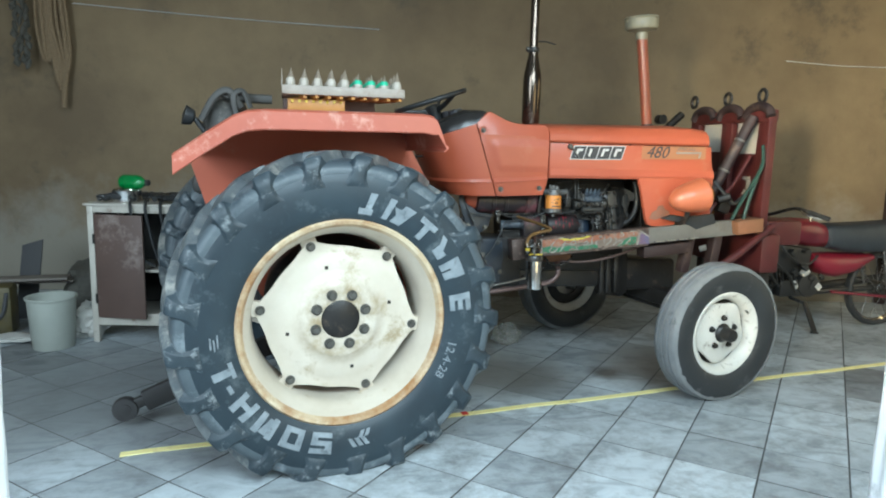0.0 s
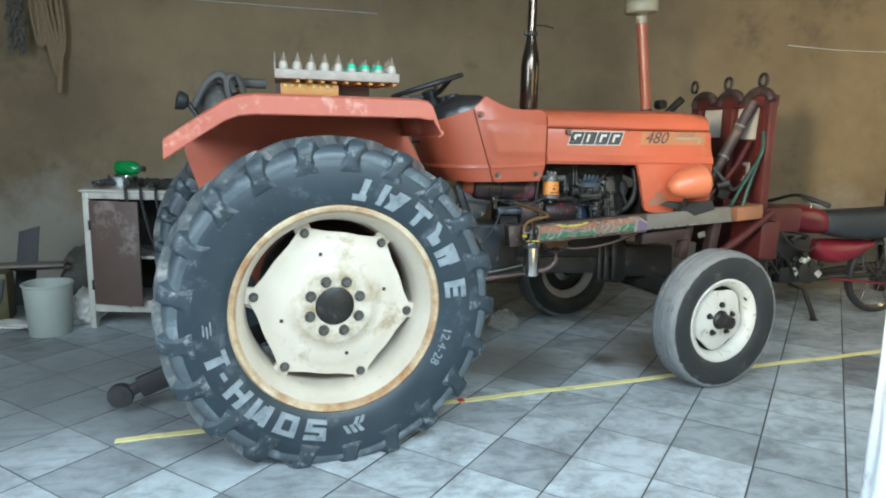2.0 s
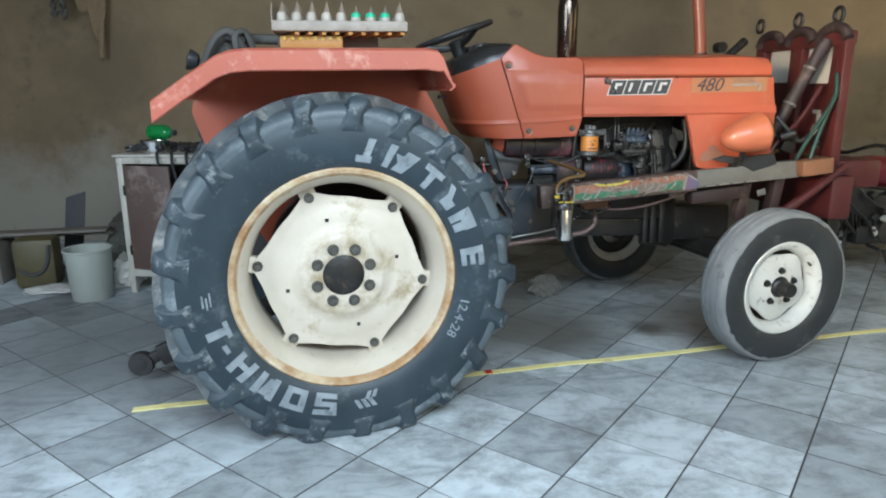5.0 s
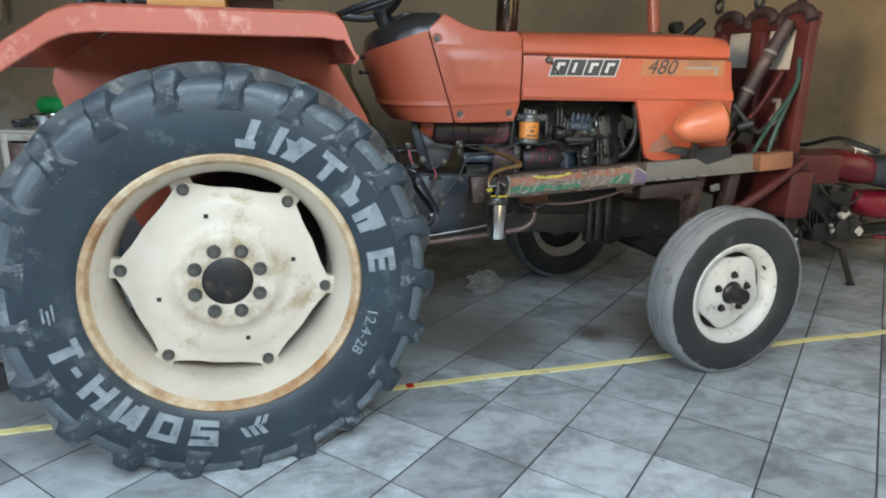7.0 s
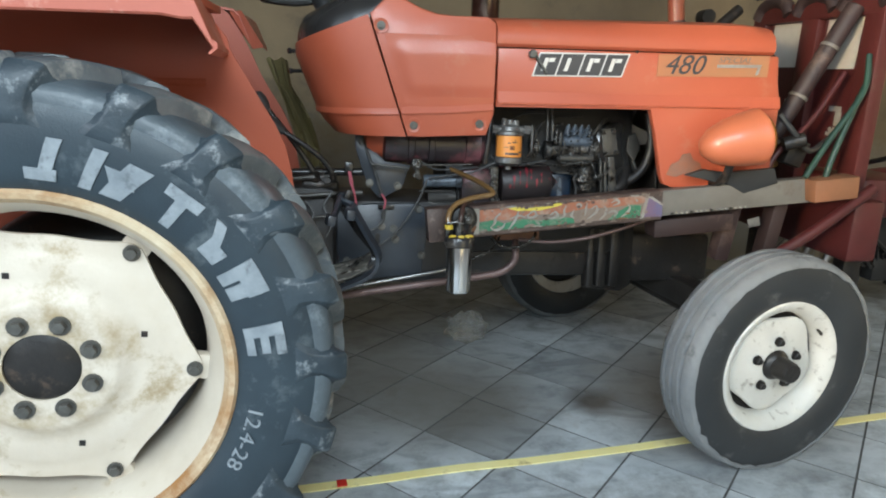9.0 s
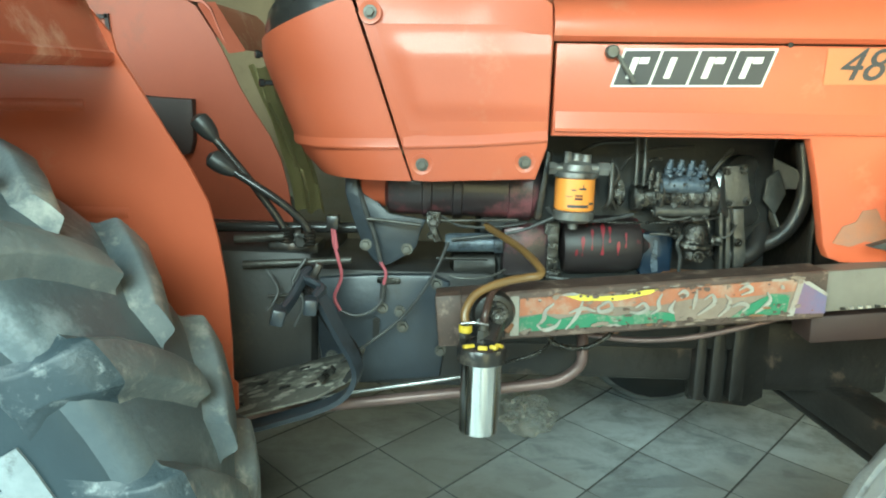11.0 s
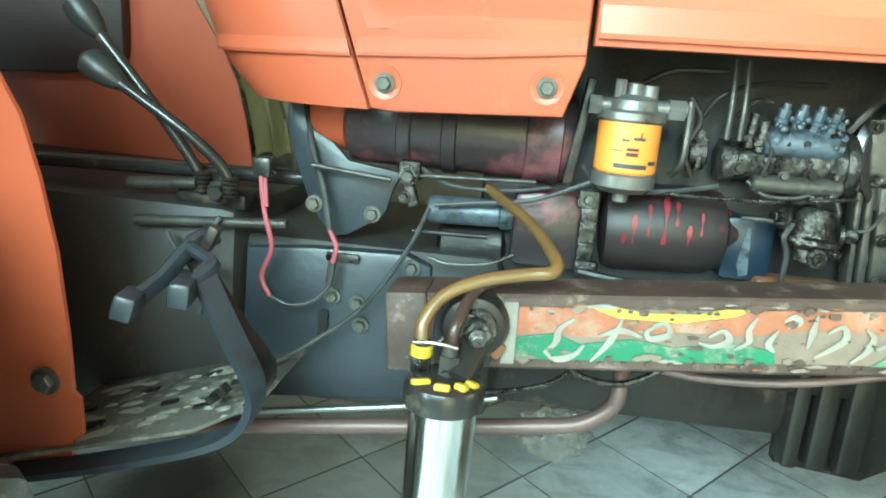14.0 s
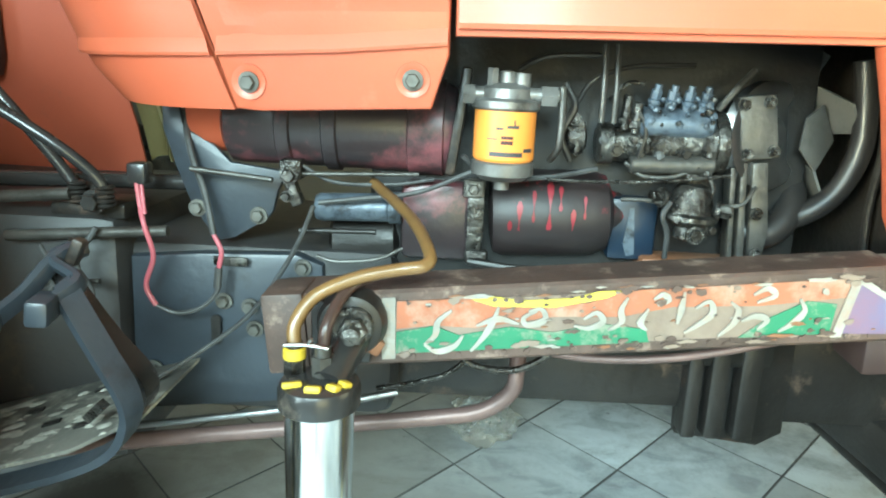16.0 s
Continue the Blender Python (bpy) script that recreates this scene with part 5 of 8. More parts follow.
def fender(side, y_in, front, near):
    f = -1 if near else 1
    bm = B()
    front_edge = front
    up = 0.0 if near else 0.05
    skew = 0.062 if near else 0.0
    poly = front_edge + [(0.46, 0.545), (0.30, 0.53), (-0.30, 0.56), (-0.44, 0.80), (-0.535, 0.99), (-0.585, 1.15), (-0.575, 1.19), (-0.46, 1.276), (-0.34, 1.345), (-0.27, 1.358 + up), (0.27 if near else 0.20, 1.36 + up)]
    plate(bm, poly, lambda u, v, w: Vector((u, y_in - f * w, v)), 0.006, 0.0)
    pan = part("fender", bm, "fender_shade_orange" if not near else "orange", tractor, "orange inner fender panel with pressed ribs" if near else "shaded far orange fender panel")
    # top sheet with a turned-down outer lip, wider at the back
    bm = B()
    rings = []
    dx = 0.0 if near else -0.085
    for x, z in FEND_TOP:
        yo = y_in + f * (0.50 + 0.10 * (0.39 - x) / 0.95)
        drop = 0.014 if x > 0.38 else 0.050 if x > 0.35 else 0.068
        z += up * (0.8 if x > 0.2 else max(0.0, min(1.0, (x + 0.57) / 0.3)))
        rings.append([Vector((x + ((dx - skew * (yo - y) / (yo - y_in)) if x > 0.2 else 0), y, zz)) for y, zz in ((y_in, z), (yo - f * 0.02, z), (yo - f * 0.006, z - 0.004), (yo, z - 0.010), (yo + f * 0.001, z - drop), (yo - f * 0.003, z - drop - 0.004),
                                                                       (yo - f * 0.006, z - drop + 0.002), (yo - f * 0.008, z - 0.012), (yo - f * 0.02, z - 0.008), (y_in, z - 0.008))])
    ring_loft(bm, rings)
    part("fender_top", bm, "orange_faded", pan, "faded orange fender top with turned lip", 35)
    # front lip: a bright worn strip along the sheet's front edge
    if not near:
        bm = B()
        strip = [(0.246, 1.392, 0.0), (0.281, 1.331, 0.01), (0.319, 1.270, 0.02)]
        ring_loft(bm, [[Vector((x - 0.004, y_in - 0.006, z)), Vector((x + 0.030, y_in + 0.03, z + 0.008)), Vector((x + 0.028, y_in + 0.034, z + 0.008)), Vector((x - 0.006, y_in - 0.002, z))] for x, z, _ in strip])
        part("front_lip", bm, "orange_faded", pan)
        return ribs(pan, y_in, f, near)
    bm = B()
    x0, z0 = FEND_TOP[-1]
    yo = y_in + f * 0.50
    rings = [[Vector((x0 + dx - 0.062 * (yo - y) / (yo - y_in) + a, y, z0 + b)) for a, b in ((-0.004, 0.004), (0.005, -0.002), (0.005, -0.012), (-0.010, -0.024), (-0.013, -0.021), (-0.001, -0.010))] for y in (y_in, yo - f * 0.04, yo)]
    ring_loft(bm, rings)
    part("front_lip", bm, "orange_faded", pan)
    return ribs(pan, y_in, f, near)


def ribs(pan, y_in, f, near):
    """Pressed ribs in a fender's panel."""
    for x0, x1, z in (((-0.1, 0.274, 1.165), (0.05, 0.33, 0.98), (-0.1, 0.272, 0.82)) if near else ((-0.1, 0.244, 1.199), (0.02, 0.334, 1.024), (0.05, 0.383, 0.859))):
        bm = B()
        rings = [[Vector((x, y_in + f * d, z + dz)) for d, dz in ((0.0, -0.010), (0.0028, -0.006), (0.0032, 0.0), (0.0028, 0.006), (0.0, 0.010), (-0.003, 0.0))] for x in (x0, x0 + 0.01, x1 - 0.01, x1)]
        if not near:
            rings = [[Vector((v.x, 2 * y_in - v.y, v.z)) for v in r] for r in rings]
        ring_loft(bm, rings)
        part("rib", bm, "orange" if near else "fender_shade_orange", pan)
    return pan


near_front = [(0.333, 1.28), (0.339, 1.25), (0.376, 1.185), (0.41, 1.122), (0.444, 1.063), (0.472, 1.001), (0.485, 0.931), (0.494, 0.845), (0.495, 0.741), (0.492, 0.66), (0.5, 0.652), (0.498, 0.6), (0.482, 0.589), (0.477, 0.556)]
far_front = [(0.238, 1.385), (0.277, 1.322), (0.309, 1.255), (0.337, 1.186), (0.367, 1.13), (0.412, 1.055), (0.436, 0.999), (0.451, 0.927), (0.461, 0.845), (0.463, 0.773), (0.459, 0.617)]
pan = fender("near", 0.455, near_front, True)
bm = B()
hexbolt(bm, (0.46, 0.452, 0.675), (0, -1, 0), 0.013, 0.012)
part("fender_bolt", bm, "bolt", pan)
far_pan = fender("far", 1.10, far_front, False)
bm = B()
for z in (1.212, 1.358):
    box(bm, (-0.014, 1.092, z), (0.050, 0.012, 0.010))
for x in (-0.036, 0.008):
    box(bm, (x, 1.092, 1.285), (0.010, 0.012, 0.16))
part("handle_bracket", bm, "dark_hyd", far_pan, "dark green bracket on the far fender")
# bracing under the near fender
for x in (-0.2, 0.12, 0.31):
    bm = B()
    box(bm, (x, 0.30, 1.345), (0.03, 0.28, 0.018), bevel=0.003)
    part("fender_brace", bm, "orange", pan)

# seat ---------------------------------------------------------------------
bm = B()
rings = []
for x, z, hw, d in ((-0.46, 1.06, 0.15, 0.10), (-0.46, 1.20, 0.19, 0.10), (-0.465, 1.30, 0.20, 0.105), (-0.47, 1.38, 0.185, 0.10), (-0.465, 1.43, 0.15, 0.075), (-0.455, 1.458, 0.09, 0.035)):
    rings.append([Vector((x + d * math.sin(a) + 0.008 * math.sin(5 * a + 9 * z), 0.80 + hw * math.cos(a), z + 0.006 * math.sin(3 * a))) for a in (2 * math.pi * k / 20 for k in range(20))])
ring_loft(bm, rings)
seat_back = part("seat_back", bm, "seat_dusty", tractor, "black vinyl seat back with rounded top")
bm = B()
box(bm, (-0.40, 0.80, 1.06), (0.42, 0.36, 0.09), bevel=0.03)
part("seat_cushion", bm, "seat_dusty", tractor, "black vinyl seat cushion")
bm = B()
plate(bm, [(0.222, 1.154), (0.216, 1.046), (0.204, 1.012), (0.077, 0.996), (-0.45, 0.975), (-0.45, 1.36), (-0.29, 1.325), (-0.155, 1.253), (-0.068, 1.204), (0.073, 1.164), (0.127, 1.159)], xz(1.06), 0.03, 0.006)
part("seat_side", bm, "dark_hyd", tractor, "black sheet-metal side of the seat box")
bm = B()
lathe(bm, [(0.01, 0), (0.034, 0.01), (0.042, 0.035), (0.044, 0.05), (0.001, 0.056)], (-0.60, 0.75, 1.352), (-0.85, -0.2, 0.25), 20)
cyl(bm, (-0.60, 0.75, 1.35), (-0.545, 0.75, 1.27), 0.012)
part("work_lamp", bm, "seatblack", tractor, "small black rear work lamp")
for pts, r in (([(-0.56, 0.62, 1.34), (-0.50, 0.60, 1.44), (-0.44, 0.60, 1.47), (-0.39, 0.62, 1.40)], 0.011), ([(-0.47, 0.62, 1.46), (-0.40, 0.64, 1.445), (-0.33, 0.68, 1.445), (-0.26, 0.7, 1.445)], 0.014),
               ([(-0.41, 0.60, 1.36), (-0.42, 0.60, 1.45), (-0.38, 0.62, 1.47), (-0.35, 0.62, 1.40)], 0.009)):
    bm = B()
    tube(bm, pts, r, 8, 5, flat=1.5)
    part("seat_strap", bm, "seat_dusty", tractor, "black strap over the seat")

# transmission and engine ------------------------------------------------
built_before = set(bpy.data.objects)
bm = B()
box(bm, (0.16, YC, 0.64), (0.90, 0.46, 0.40), bevel=0.03)
box(bm, (-0.25, YC, 0.62), (0.40, 0.40, 0.36), bevel=0.04)
cyl(bm, (0.0, 0.20, HUB_Z), (0.0, mirror_y(0.20), HUB_Z), 0.085, 20)
lathe(bm, [(0.17, 0.0), (0.17, 0.10), (0.12, 0.16)], (0.0, 0.76, HUB_Z), (0, -1, 0), 24)
part("gearbox", bm, "gearbox", tractor, "black oily gearbox and rear axle")
bm = B()
box(bm, (0.80, YC, 0.66), (0.42, 0.39, 0.28), bevel=0.03)
part("clutch_housing", bm, "gearbox", tractor)
bm = B()
plate(bm, [(0.632, 0.528), (0.885, 0.556), (0.905, 0.70), (0.90, 0.775), (0.86, 0.79), (0.72, 0.785), (0.615, 0.775), (0.612, 0.64)], xz(0.757), 0.03, 0.006)
cover = part("side_cover", bm, "bluegrey", tractor, "blue-grey housing cover plate")
for x, z in ((0.754, 0.714), (0.793, 0.707), (0.80, 0.672), (0.885, 0.62), (0.872, 0.772), (0.645, 0.60)):
    bm = B()
    hexbolt(bm, (x, 0.752, z), (0, -1, 0), 0.009, 0.012)
    part("cover_bolt", bm, "bolt", cover)
bm = B()
for k in range(2):
    cyl(bm, (0.742, 0.751, 0.652 + 0.032 * k), (0.742, 0.748, 0.652 + 0.032 * k), 0.008, 12)
box(bm, (0.742, 0.7495, 0.668), (0.014, 0.004, 0.034))
part("slot", bm, "iron", cover)
bm = B()
box(bm, (0.768, 0.745, 0.778), (0.05, 0.006, 0.013), bevel=0.002)
part("tag", bm, "alu", cover, "bare metal tag")
bm = B()
plate(bm, [(0.668, 1.02), (0.690, 1.01), (0.699, 0.968), (0.74, 0.946), (0.764, 0.922), (0.845, 0.912), (0.832, 0.882), (0.825, 0.852), (0.816, 0.84), (0.767, 0.809), (0.746, 0.804), (0.727, 0.823), (0.706, 0.854), (0.685, 0.91), (0.668, 0.966)], xz(0.765), 0.012, 0.003)
gus = part("gusset_plate", bm, "bluegrey", tractor, "dark grey bracket plate")
for x, z in ((0.804, 0.845), (0.715, 0.852)):
    bm = B()
    hexbolt(bm, (x, 0.765, z), (0, -1, 0), 0.009, 0.012)
    part("bracket_bolt", bm, "bolt", gus)
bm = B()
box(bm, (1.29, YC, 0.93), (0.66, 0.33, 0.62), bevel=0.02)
part("engine_block", bm, "block_black", tractor, "oily black engine block")
bm = B()
box(bm, (1.27, YC, 0.61), (0.58, 0.28, 0.16), bevel=0.03)
box(bm, (1.36, YC + 0.062, 0.575), (0.60, 0.36, 0.08), bevel=0.02)
part("sump", bm, "iron", tractor)
for k, (x, w) in enumerate(((1.49, 0.025), (1.53, 0.03), (1.58, 0.035))):
    bm = B()
    box(bm, (x, 0.82, 0.605), (w, 0.05, 0.21), bevel=0.006)
    part("bracket_rib", bm, "iron", tractor)
bm = B()
plate(bm, [(1.47, 0.72), (1.48, 0.49), (1.62, 0.475), (1.66, 0.50), (1.66, 0.72)], xz(0.828), 0.03, 0.004)
part("axle_bracket", bm, "iron", tractor, "black ribbed axle bracket")
bm = B()
box(bm, (1.76, YC, 0.60), (0.42, 0.26, 0.18), bevel=0.02)
part("front_support", bm, "iron", tractor)

# long black cylinder under the cowl, with straps and an orange end
bm = B()
lathe(bm, [(0.045, 0.0), (0.064, 0.012), (0.066, 0.03), (0.066, 0.32), (0.060, 0.335)], (0.752, 0.80, 0.985), (1, 0, 0), 24)
tank = part("air_tank", bm, "grimy_red", tractor, "black cylinder smeared with red paint")
for x in (0.835, 0.90, 1.02):
    bm = B()
    lathe(bm, [(0.067, 0.0), (0.0705, 0.002), (0.0705, 0.02 if x < 1 else 0.05), (0.067, 0.022 if x < 1 else 0.052)], (x, 0.80, 0.985), (1, 0, 0), 24)
    part("strap", bm, "grimy_red", tank)
bm = B()
lathe(bm, [(0.02, 0.0), (0.05, 0.012), (0.062, 0.035), (0.064, 0.09)], (0.692, 0.81, 0.995), (1, 0, 0), 20)
part("tank_end", bm, "orange", tank, "orange painted tank end")
bm = B()
box(bm, (1.092, 0.74, 1.0), (0.014, 0.03, 0.15), ry=7, bevel=0.004)
part("bay_post", bm, "iron", tractor)
M["navy"] = surf("navy_blue_casting", (0.010, 0.022, 0.042), (0.006, 0.012, 0.022), 8.0, 0.35, bump=0.1)
M["castgrey"] = surf("worn_pale_cast_metal", (0.115, 0.110, 0.101), (0.045, 0.042, 0.038), 22.0, 0.38, 0.5, bump=0.25, dirt=(0.038, 0.033, 0.029), dirt_amount=0.26, dirt_scale=18.0)
M["drip"] = surf("red_paint_run", (0.26, 0.025, 0.04), (0.13, 0.015, 0.02), 30.0, 0.35, bump=0.1)
# solenoid, starter and canister
bm = B()
lathe(bm, [(0.018, 0.0), (0.021, 0.006), (0.021, 0.105), (0.024, 0.108), (0.024, 0.125), (0.012, 0.13)], (0.888, 0.77, 0.862), (1, 0, 0.04), 20)
part("solenoid", bm, "bluesteel", tractor, "blue-grey starter solenoid")
bm = B()
lathe(bm, [(0.03, 0), (0.046, 0.008), (0.046, 0.10), (0.03, 0.108)], (0.90, 0.83, 0.80), (1, 0, 0.05), 20)
part("starter_motor", bm, "iron", tractor)
bm = B()
box(bm, (1.065, 0.795, 0.85), (0.105, 0.075, 0.115), bevel=0.012)
part("relay_box", bm, "grimy_red", tractor)
bm = B()
box(bm, (1.122, 0.755, 0.858), (0.024, 0.012, 0.125), bevel=0.003)
box(bm, (1.118, 0.752, 0.905), (0.032, 0.016, 0.026), bevel=0.004)
box(bm, (1.126, 0.752, 0.803), (0.034, 0.016, 0.022), bevel=0.004)
hexbolt(bm, (1.118, 0.744, 0.905), (0, -1, 0), 0.008, 0.01)
part("clamp_strip", bm, "alu", tractor, "pitted aluminium clamp strip")
bm = B()
lathe(bm, [(0.03, 0.0), (0.060, 0.006), (0.066, 0.02), (0.066, 0.15), (0.058, 0.175), (0.035, 0.185), (0.03, 0.20)], (1.142, 0.80, 0.862), (1, 0, 0.05), 26)
oil = part("oil_canister", bm, "stripes", tractor, "black canister with red streaks")
for x, t0, t1, w in ((1.185, 20, -28, 0.008), (1.205, 34, -6, 0.005), (1.228, 48, -20, 0.009), (1.243, 40, 8, 0.006), (1.262, 10, -34, 0.007), (1.172, -4, -40, 0.006), (1.278, 26, -2, 0.004), (1.215, -18, -42, 0.010)):
    bm = B()
    L, R = [], []
    for i in range(9):
        a = radians(t0 + (t1 - t0) * i / 8)
        c = Vector((x, 0.80 - 0.0672 * math.cos(a), 0.867 + 0.05 * (x - 1.142) + 0.0672 * math.sin(a)))
        ww = w * (0.5 + 0.5 * math.sin(0.5 + i * 0.9)) * (0.4 if i in (0, 8) else 1) + 0.001
        L.append(bm.verts.new(c + Vector((-ww / 2, 0, 0))))
        R.append(bm.verts.new(c + Vector((ww / 2, 0, 0))))
    for i in range(8):
        bm.faces.new((L[i], L[i + 1], R[i + 1], R[i]))
    part("paint_drip", bm, "drip", oil, "run of red paint")
bm = B()
box(bm, (1.357, 0.80, 0.852), (0.072, 0.06, 0.095), bevel=0.008)
blk = part("blue_block", bm, "navy", tractor, "dark navy casting")
bm = B()
plate(bm, [(1.350, 0.885), (1.356, 0.885), (1.362, 0.815), (1.350, 0.812), (1.344, 0.83)], xz(0.7685), 0.003, 0.0)
part("blue_streak", bm, "bluesteel", blk)

# fuel filter
fx, fy = 1.155, 0.708
bm = B()
lathe(bm, [(0.036, 0.0), (0.041, 0.004), (0.0415, 0.006), (0.0415, 0.0065), (0.0415, 0.066), (0.0415, 0.07)], (fx, fy, 0.952), (0, 0, 1), 32)
filt = part("fuel_filter", bm, "filter", tractor, "orange fuel filter cartridge with dark label bars")
bm = B()
lathe(bm, [(0.010, -0.022), (0.011, -0.010), (0.030, -0.008), (0.037, -0.002), (0.0425, 0.0), (0.043, 0.016), (0.040, 0.0185)], (fx, fy, 0.935), (0, 0, 1), 32)
part("filter_base", bm, "zinc", filt)
bm = B()
lathe(bm, [(0.043, 0.0), (0.046, 0.003), (0.046, 0.012), (0.036, 0.016), (0.034, 0.028), (0.024, 0.034), (0.012, 0.036), (0.011, 0.05), (0.001, 0.052)], (fx, fy, 1.021), (0, 0, 1), 28)
cyl(bm, (fx - 0.055, fy - 0.008, 1.040), (fx + 0.07, fy - 0.008, 1.043), 0.010, 12, edge=0.002)
cyl(bm, (fx + 0.045, fy - 0.008, 1.042), (fx + 0.066, fy - 0.008, 1.042), 0.0145, 6)
cyl(bm, (fx - 0.058, fy - 0.008, 1.040), (fx - 0.042, fy - 0.008, 1.040), 0.014, 6)
cyl(bm, (fx - 0.02, fy - 0.01, 1.05), (fx - 0.02, fy - 0.01, 1.075), 0.008, 6)
cyl(bm, (fx + 0.02, fy, 1.05), (fx + 0.02, fy, 1.07), 0.011, 12)
part("filter_head", bm, "zinc", filt, "worn aluminium filter head")


def on_filter(a0, a1, z0, z1, name="label_bar", material="badge_dark"):
    bm = B()
    n = 6
    ring = []
    for r in (0.0405, 0.0422):
        row = []
        for k in range(n + 1):
            a = radians(a0 + (a1 - a0) * k / n)
            row.append((fx + r * math.sin(a), fy - r * math.cos(a)))
        ring.append(row)
    lo = [bm.verts.new((*p, z0)) for p in ring[1]]
    hi = [bm.verts.new((*p, z1)) for p in ring[1]]
    for k in range(n):
        bm.faces.new((lo[k], lo[k + 1], hi[k + 1], hi[k]))
    return part(name, bm, material, filt)


on_filter(-28, 34, 0.962, 0.968)
on_filter(36, 58, 0.968, 0.973)
on_filter(-8, 14, 0.978, 0.983, material="loader_red")
on_filter(-8, 14, 0.985, 0.989, material="loader_red")
on_filter(-18, -4, 0.997, 1.000)
on_filter(2, 24, 0.999, 1.003)
on_filter(14, 17, 0.999, 1.010)
on_filter(-34, -14, 0.984, 0.9855)

# injection pump with its lumps, unions and pipes
bm = B()
lathe(bm, [(0.02, 0.0), (0.030, 0.004), (0.031, 0.022), (0.025, 0.026), (0.027, 0.05), (0.034, 0.054), (0.034, 0.145), (0.040, 0.150), (0.043, 0.166), (0.034, 0.176)], (1.290, 0.775, 0.978), (1, 0, 0.03), 26)
pump = part("injection_pump", bm, "alu", tractor, "grimy aluminium fuel injection pump")
bm = B()
rings = []
for x in (1.345, 1.350, 1.445, 1.450):
    k = 0.8 if x in (1.345, 1.450) else 1.0
    rings.append([Vector((x, 0.765 + 0.034 * k * math.cos(t), 1.012 + 0.022 * k * math.sin(t))) for t in (2 * math.pi * i / 16 for i in range(16))])
ring_loft(bm, rings)
part("pump_head", bm, "bluesteel", pump, "dusty blue-grey pump head")
random.seed(4)
for k in range(4):
    bm = B()
    x = 1.362 + 0.0235 * k
    cyl(bm, (x, 0.757, 1.025), (x + 0.003, 0.748, 1.058), 0.0078, 6)
    cyl(bm, (x + 0.003, 0.748, 1.055), (x + 0.004, 0.746, 1.066), 0.0052, 8)
    lathe(bm, [(0.006, 0.0), (0.0095, 0.002), (0.0095, 0.007), (0.006, 0.009)], (x + 0.001, 0.753, 1.038), (0.1, -0.25, 1), 10)
    part("pipe_union", bm, "bluesteel", pump, "blue-grey pipe union")
for k in range(30):
    bm = B()
    x, z = 1.352 + 0.092 * random.random(), 1.008 + 0.040 * random.random()
    r = 0.0035 + 0.004 * random.random() ** 2
    d = Vector((random.uniform(-0.5, 0.5), -1, random.uniform(-0.2, 0.7)))
    lathe(bm, [(r * 0.7, 0.0), (r, 0.002), (r * 0.9, 0.007), (r * 0.45, 0.009), (0.0002, 0.0095)], (x, 0.735 + 0.01 * random.random(), z), d, 7)
    part("union_nut", bm, "bluesteel" if k % 3 else "alu", pump)
bm = B()
cyl(bm, (1.335, 0.742, 0.953), (1.455, 0.742, 0.958), 0.013, 14, edge=0.003)
part("pump_sleeve", bm, "castgrey", pump, "pale worn sleeve along the pump")
for k in range(14):
    bm = B()
    x, z = 1.295 + 0.17 * random.random(), 0.935 + 0.06 * random.random()
    hexbolt(bm, (x, 0.738 + 0.006 * random.random(), z), (random.uniform(-0.2, 0.2), -1, random.uniform(-0.2, 0.3)), 0.0035 + 0.0035 * random.random(), 0.010)
    part("pump_bolt", bm, "alu" if k % 2 else "iron", pump)
bm = B()
lathe(bm, [(0.030, 0.0), (0.046, 0.003), (0.048, 0.012), (0.046, 0.020), (0.03, 0.023)], (1.452, 0.775, 0.985), (1, 0, 0.03), 26)
part("pump_flange", bm, "alu", pump)
for x, z, h in ((1.323, 1.0, 0.05), (1.338, 0.995, 0.045)):
    bm = B()
    cyl(bm, (x, 0.745, z), (x + 0.002, 0.742, z + h), 0.007, 10, edge=0.002)
    lathe(bm, [(0.007, 0.0), (0.010, 0.002), (0.010, 0.010), (0.007, 0.012)], (x, 0.745, z + 0.008), (0, 0, 1), 6)
    part("bleed_screw", bm, "alu", pump)
bm = B()
lathe(bm, [(0.016, 0.0), (0.023, 0.004), (0.024, 0.026), (0.016, 0.03)], (1.243, 0.765, 0.985), (1, 0, 0), 18)
hexbolt(bm, (1.252, 0.745, 1.008), (0, -1, 0.2), 0.009, 0.016)
box(bm, (1.262, 0.748, 0.985), (0.008, 0.012, 0.05), ry=8, bevel=0.002)
part("throttle_lever", bm, "alu", pump)
for k in range(2):
    bm = B()
    tube(bm, [(1.287 + 0.017 * k, 0.725, 1.01), (1.286 + 0.017 * k, 0.722, 1.06), (1.285 + 0.017 * k, 0.73, 1.115)], 0.0038, 8, 3)
    part("fuel_pipe", bm, "castgrey", pump, "bright steel fuel pipe")
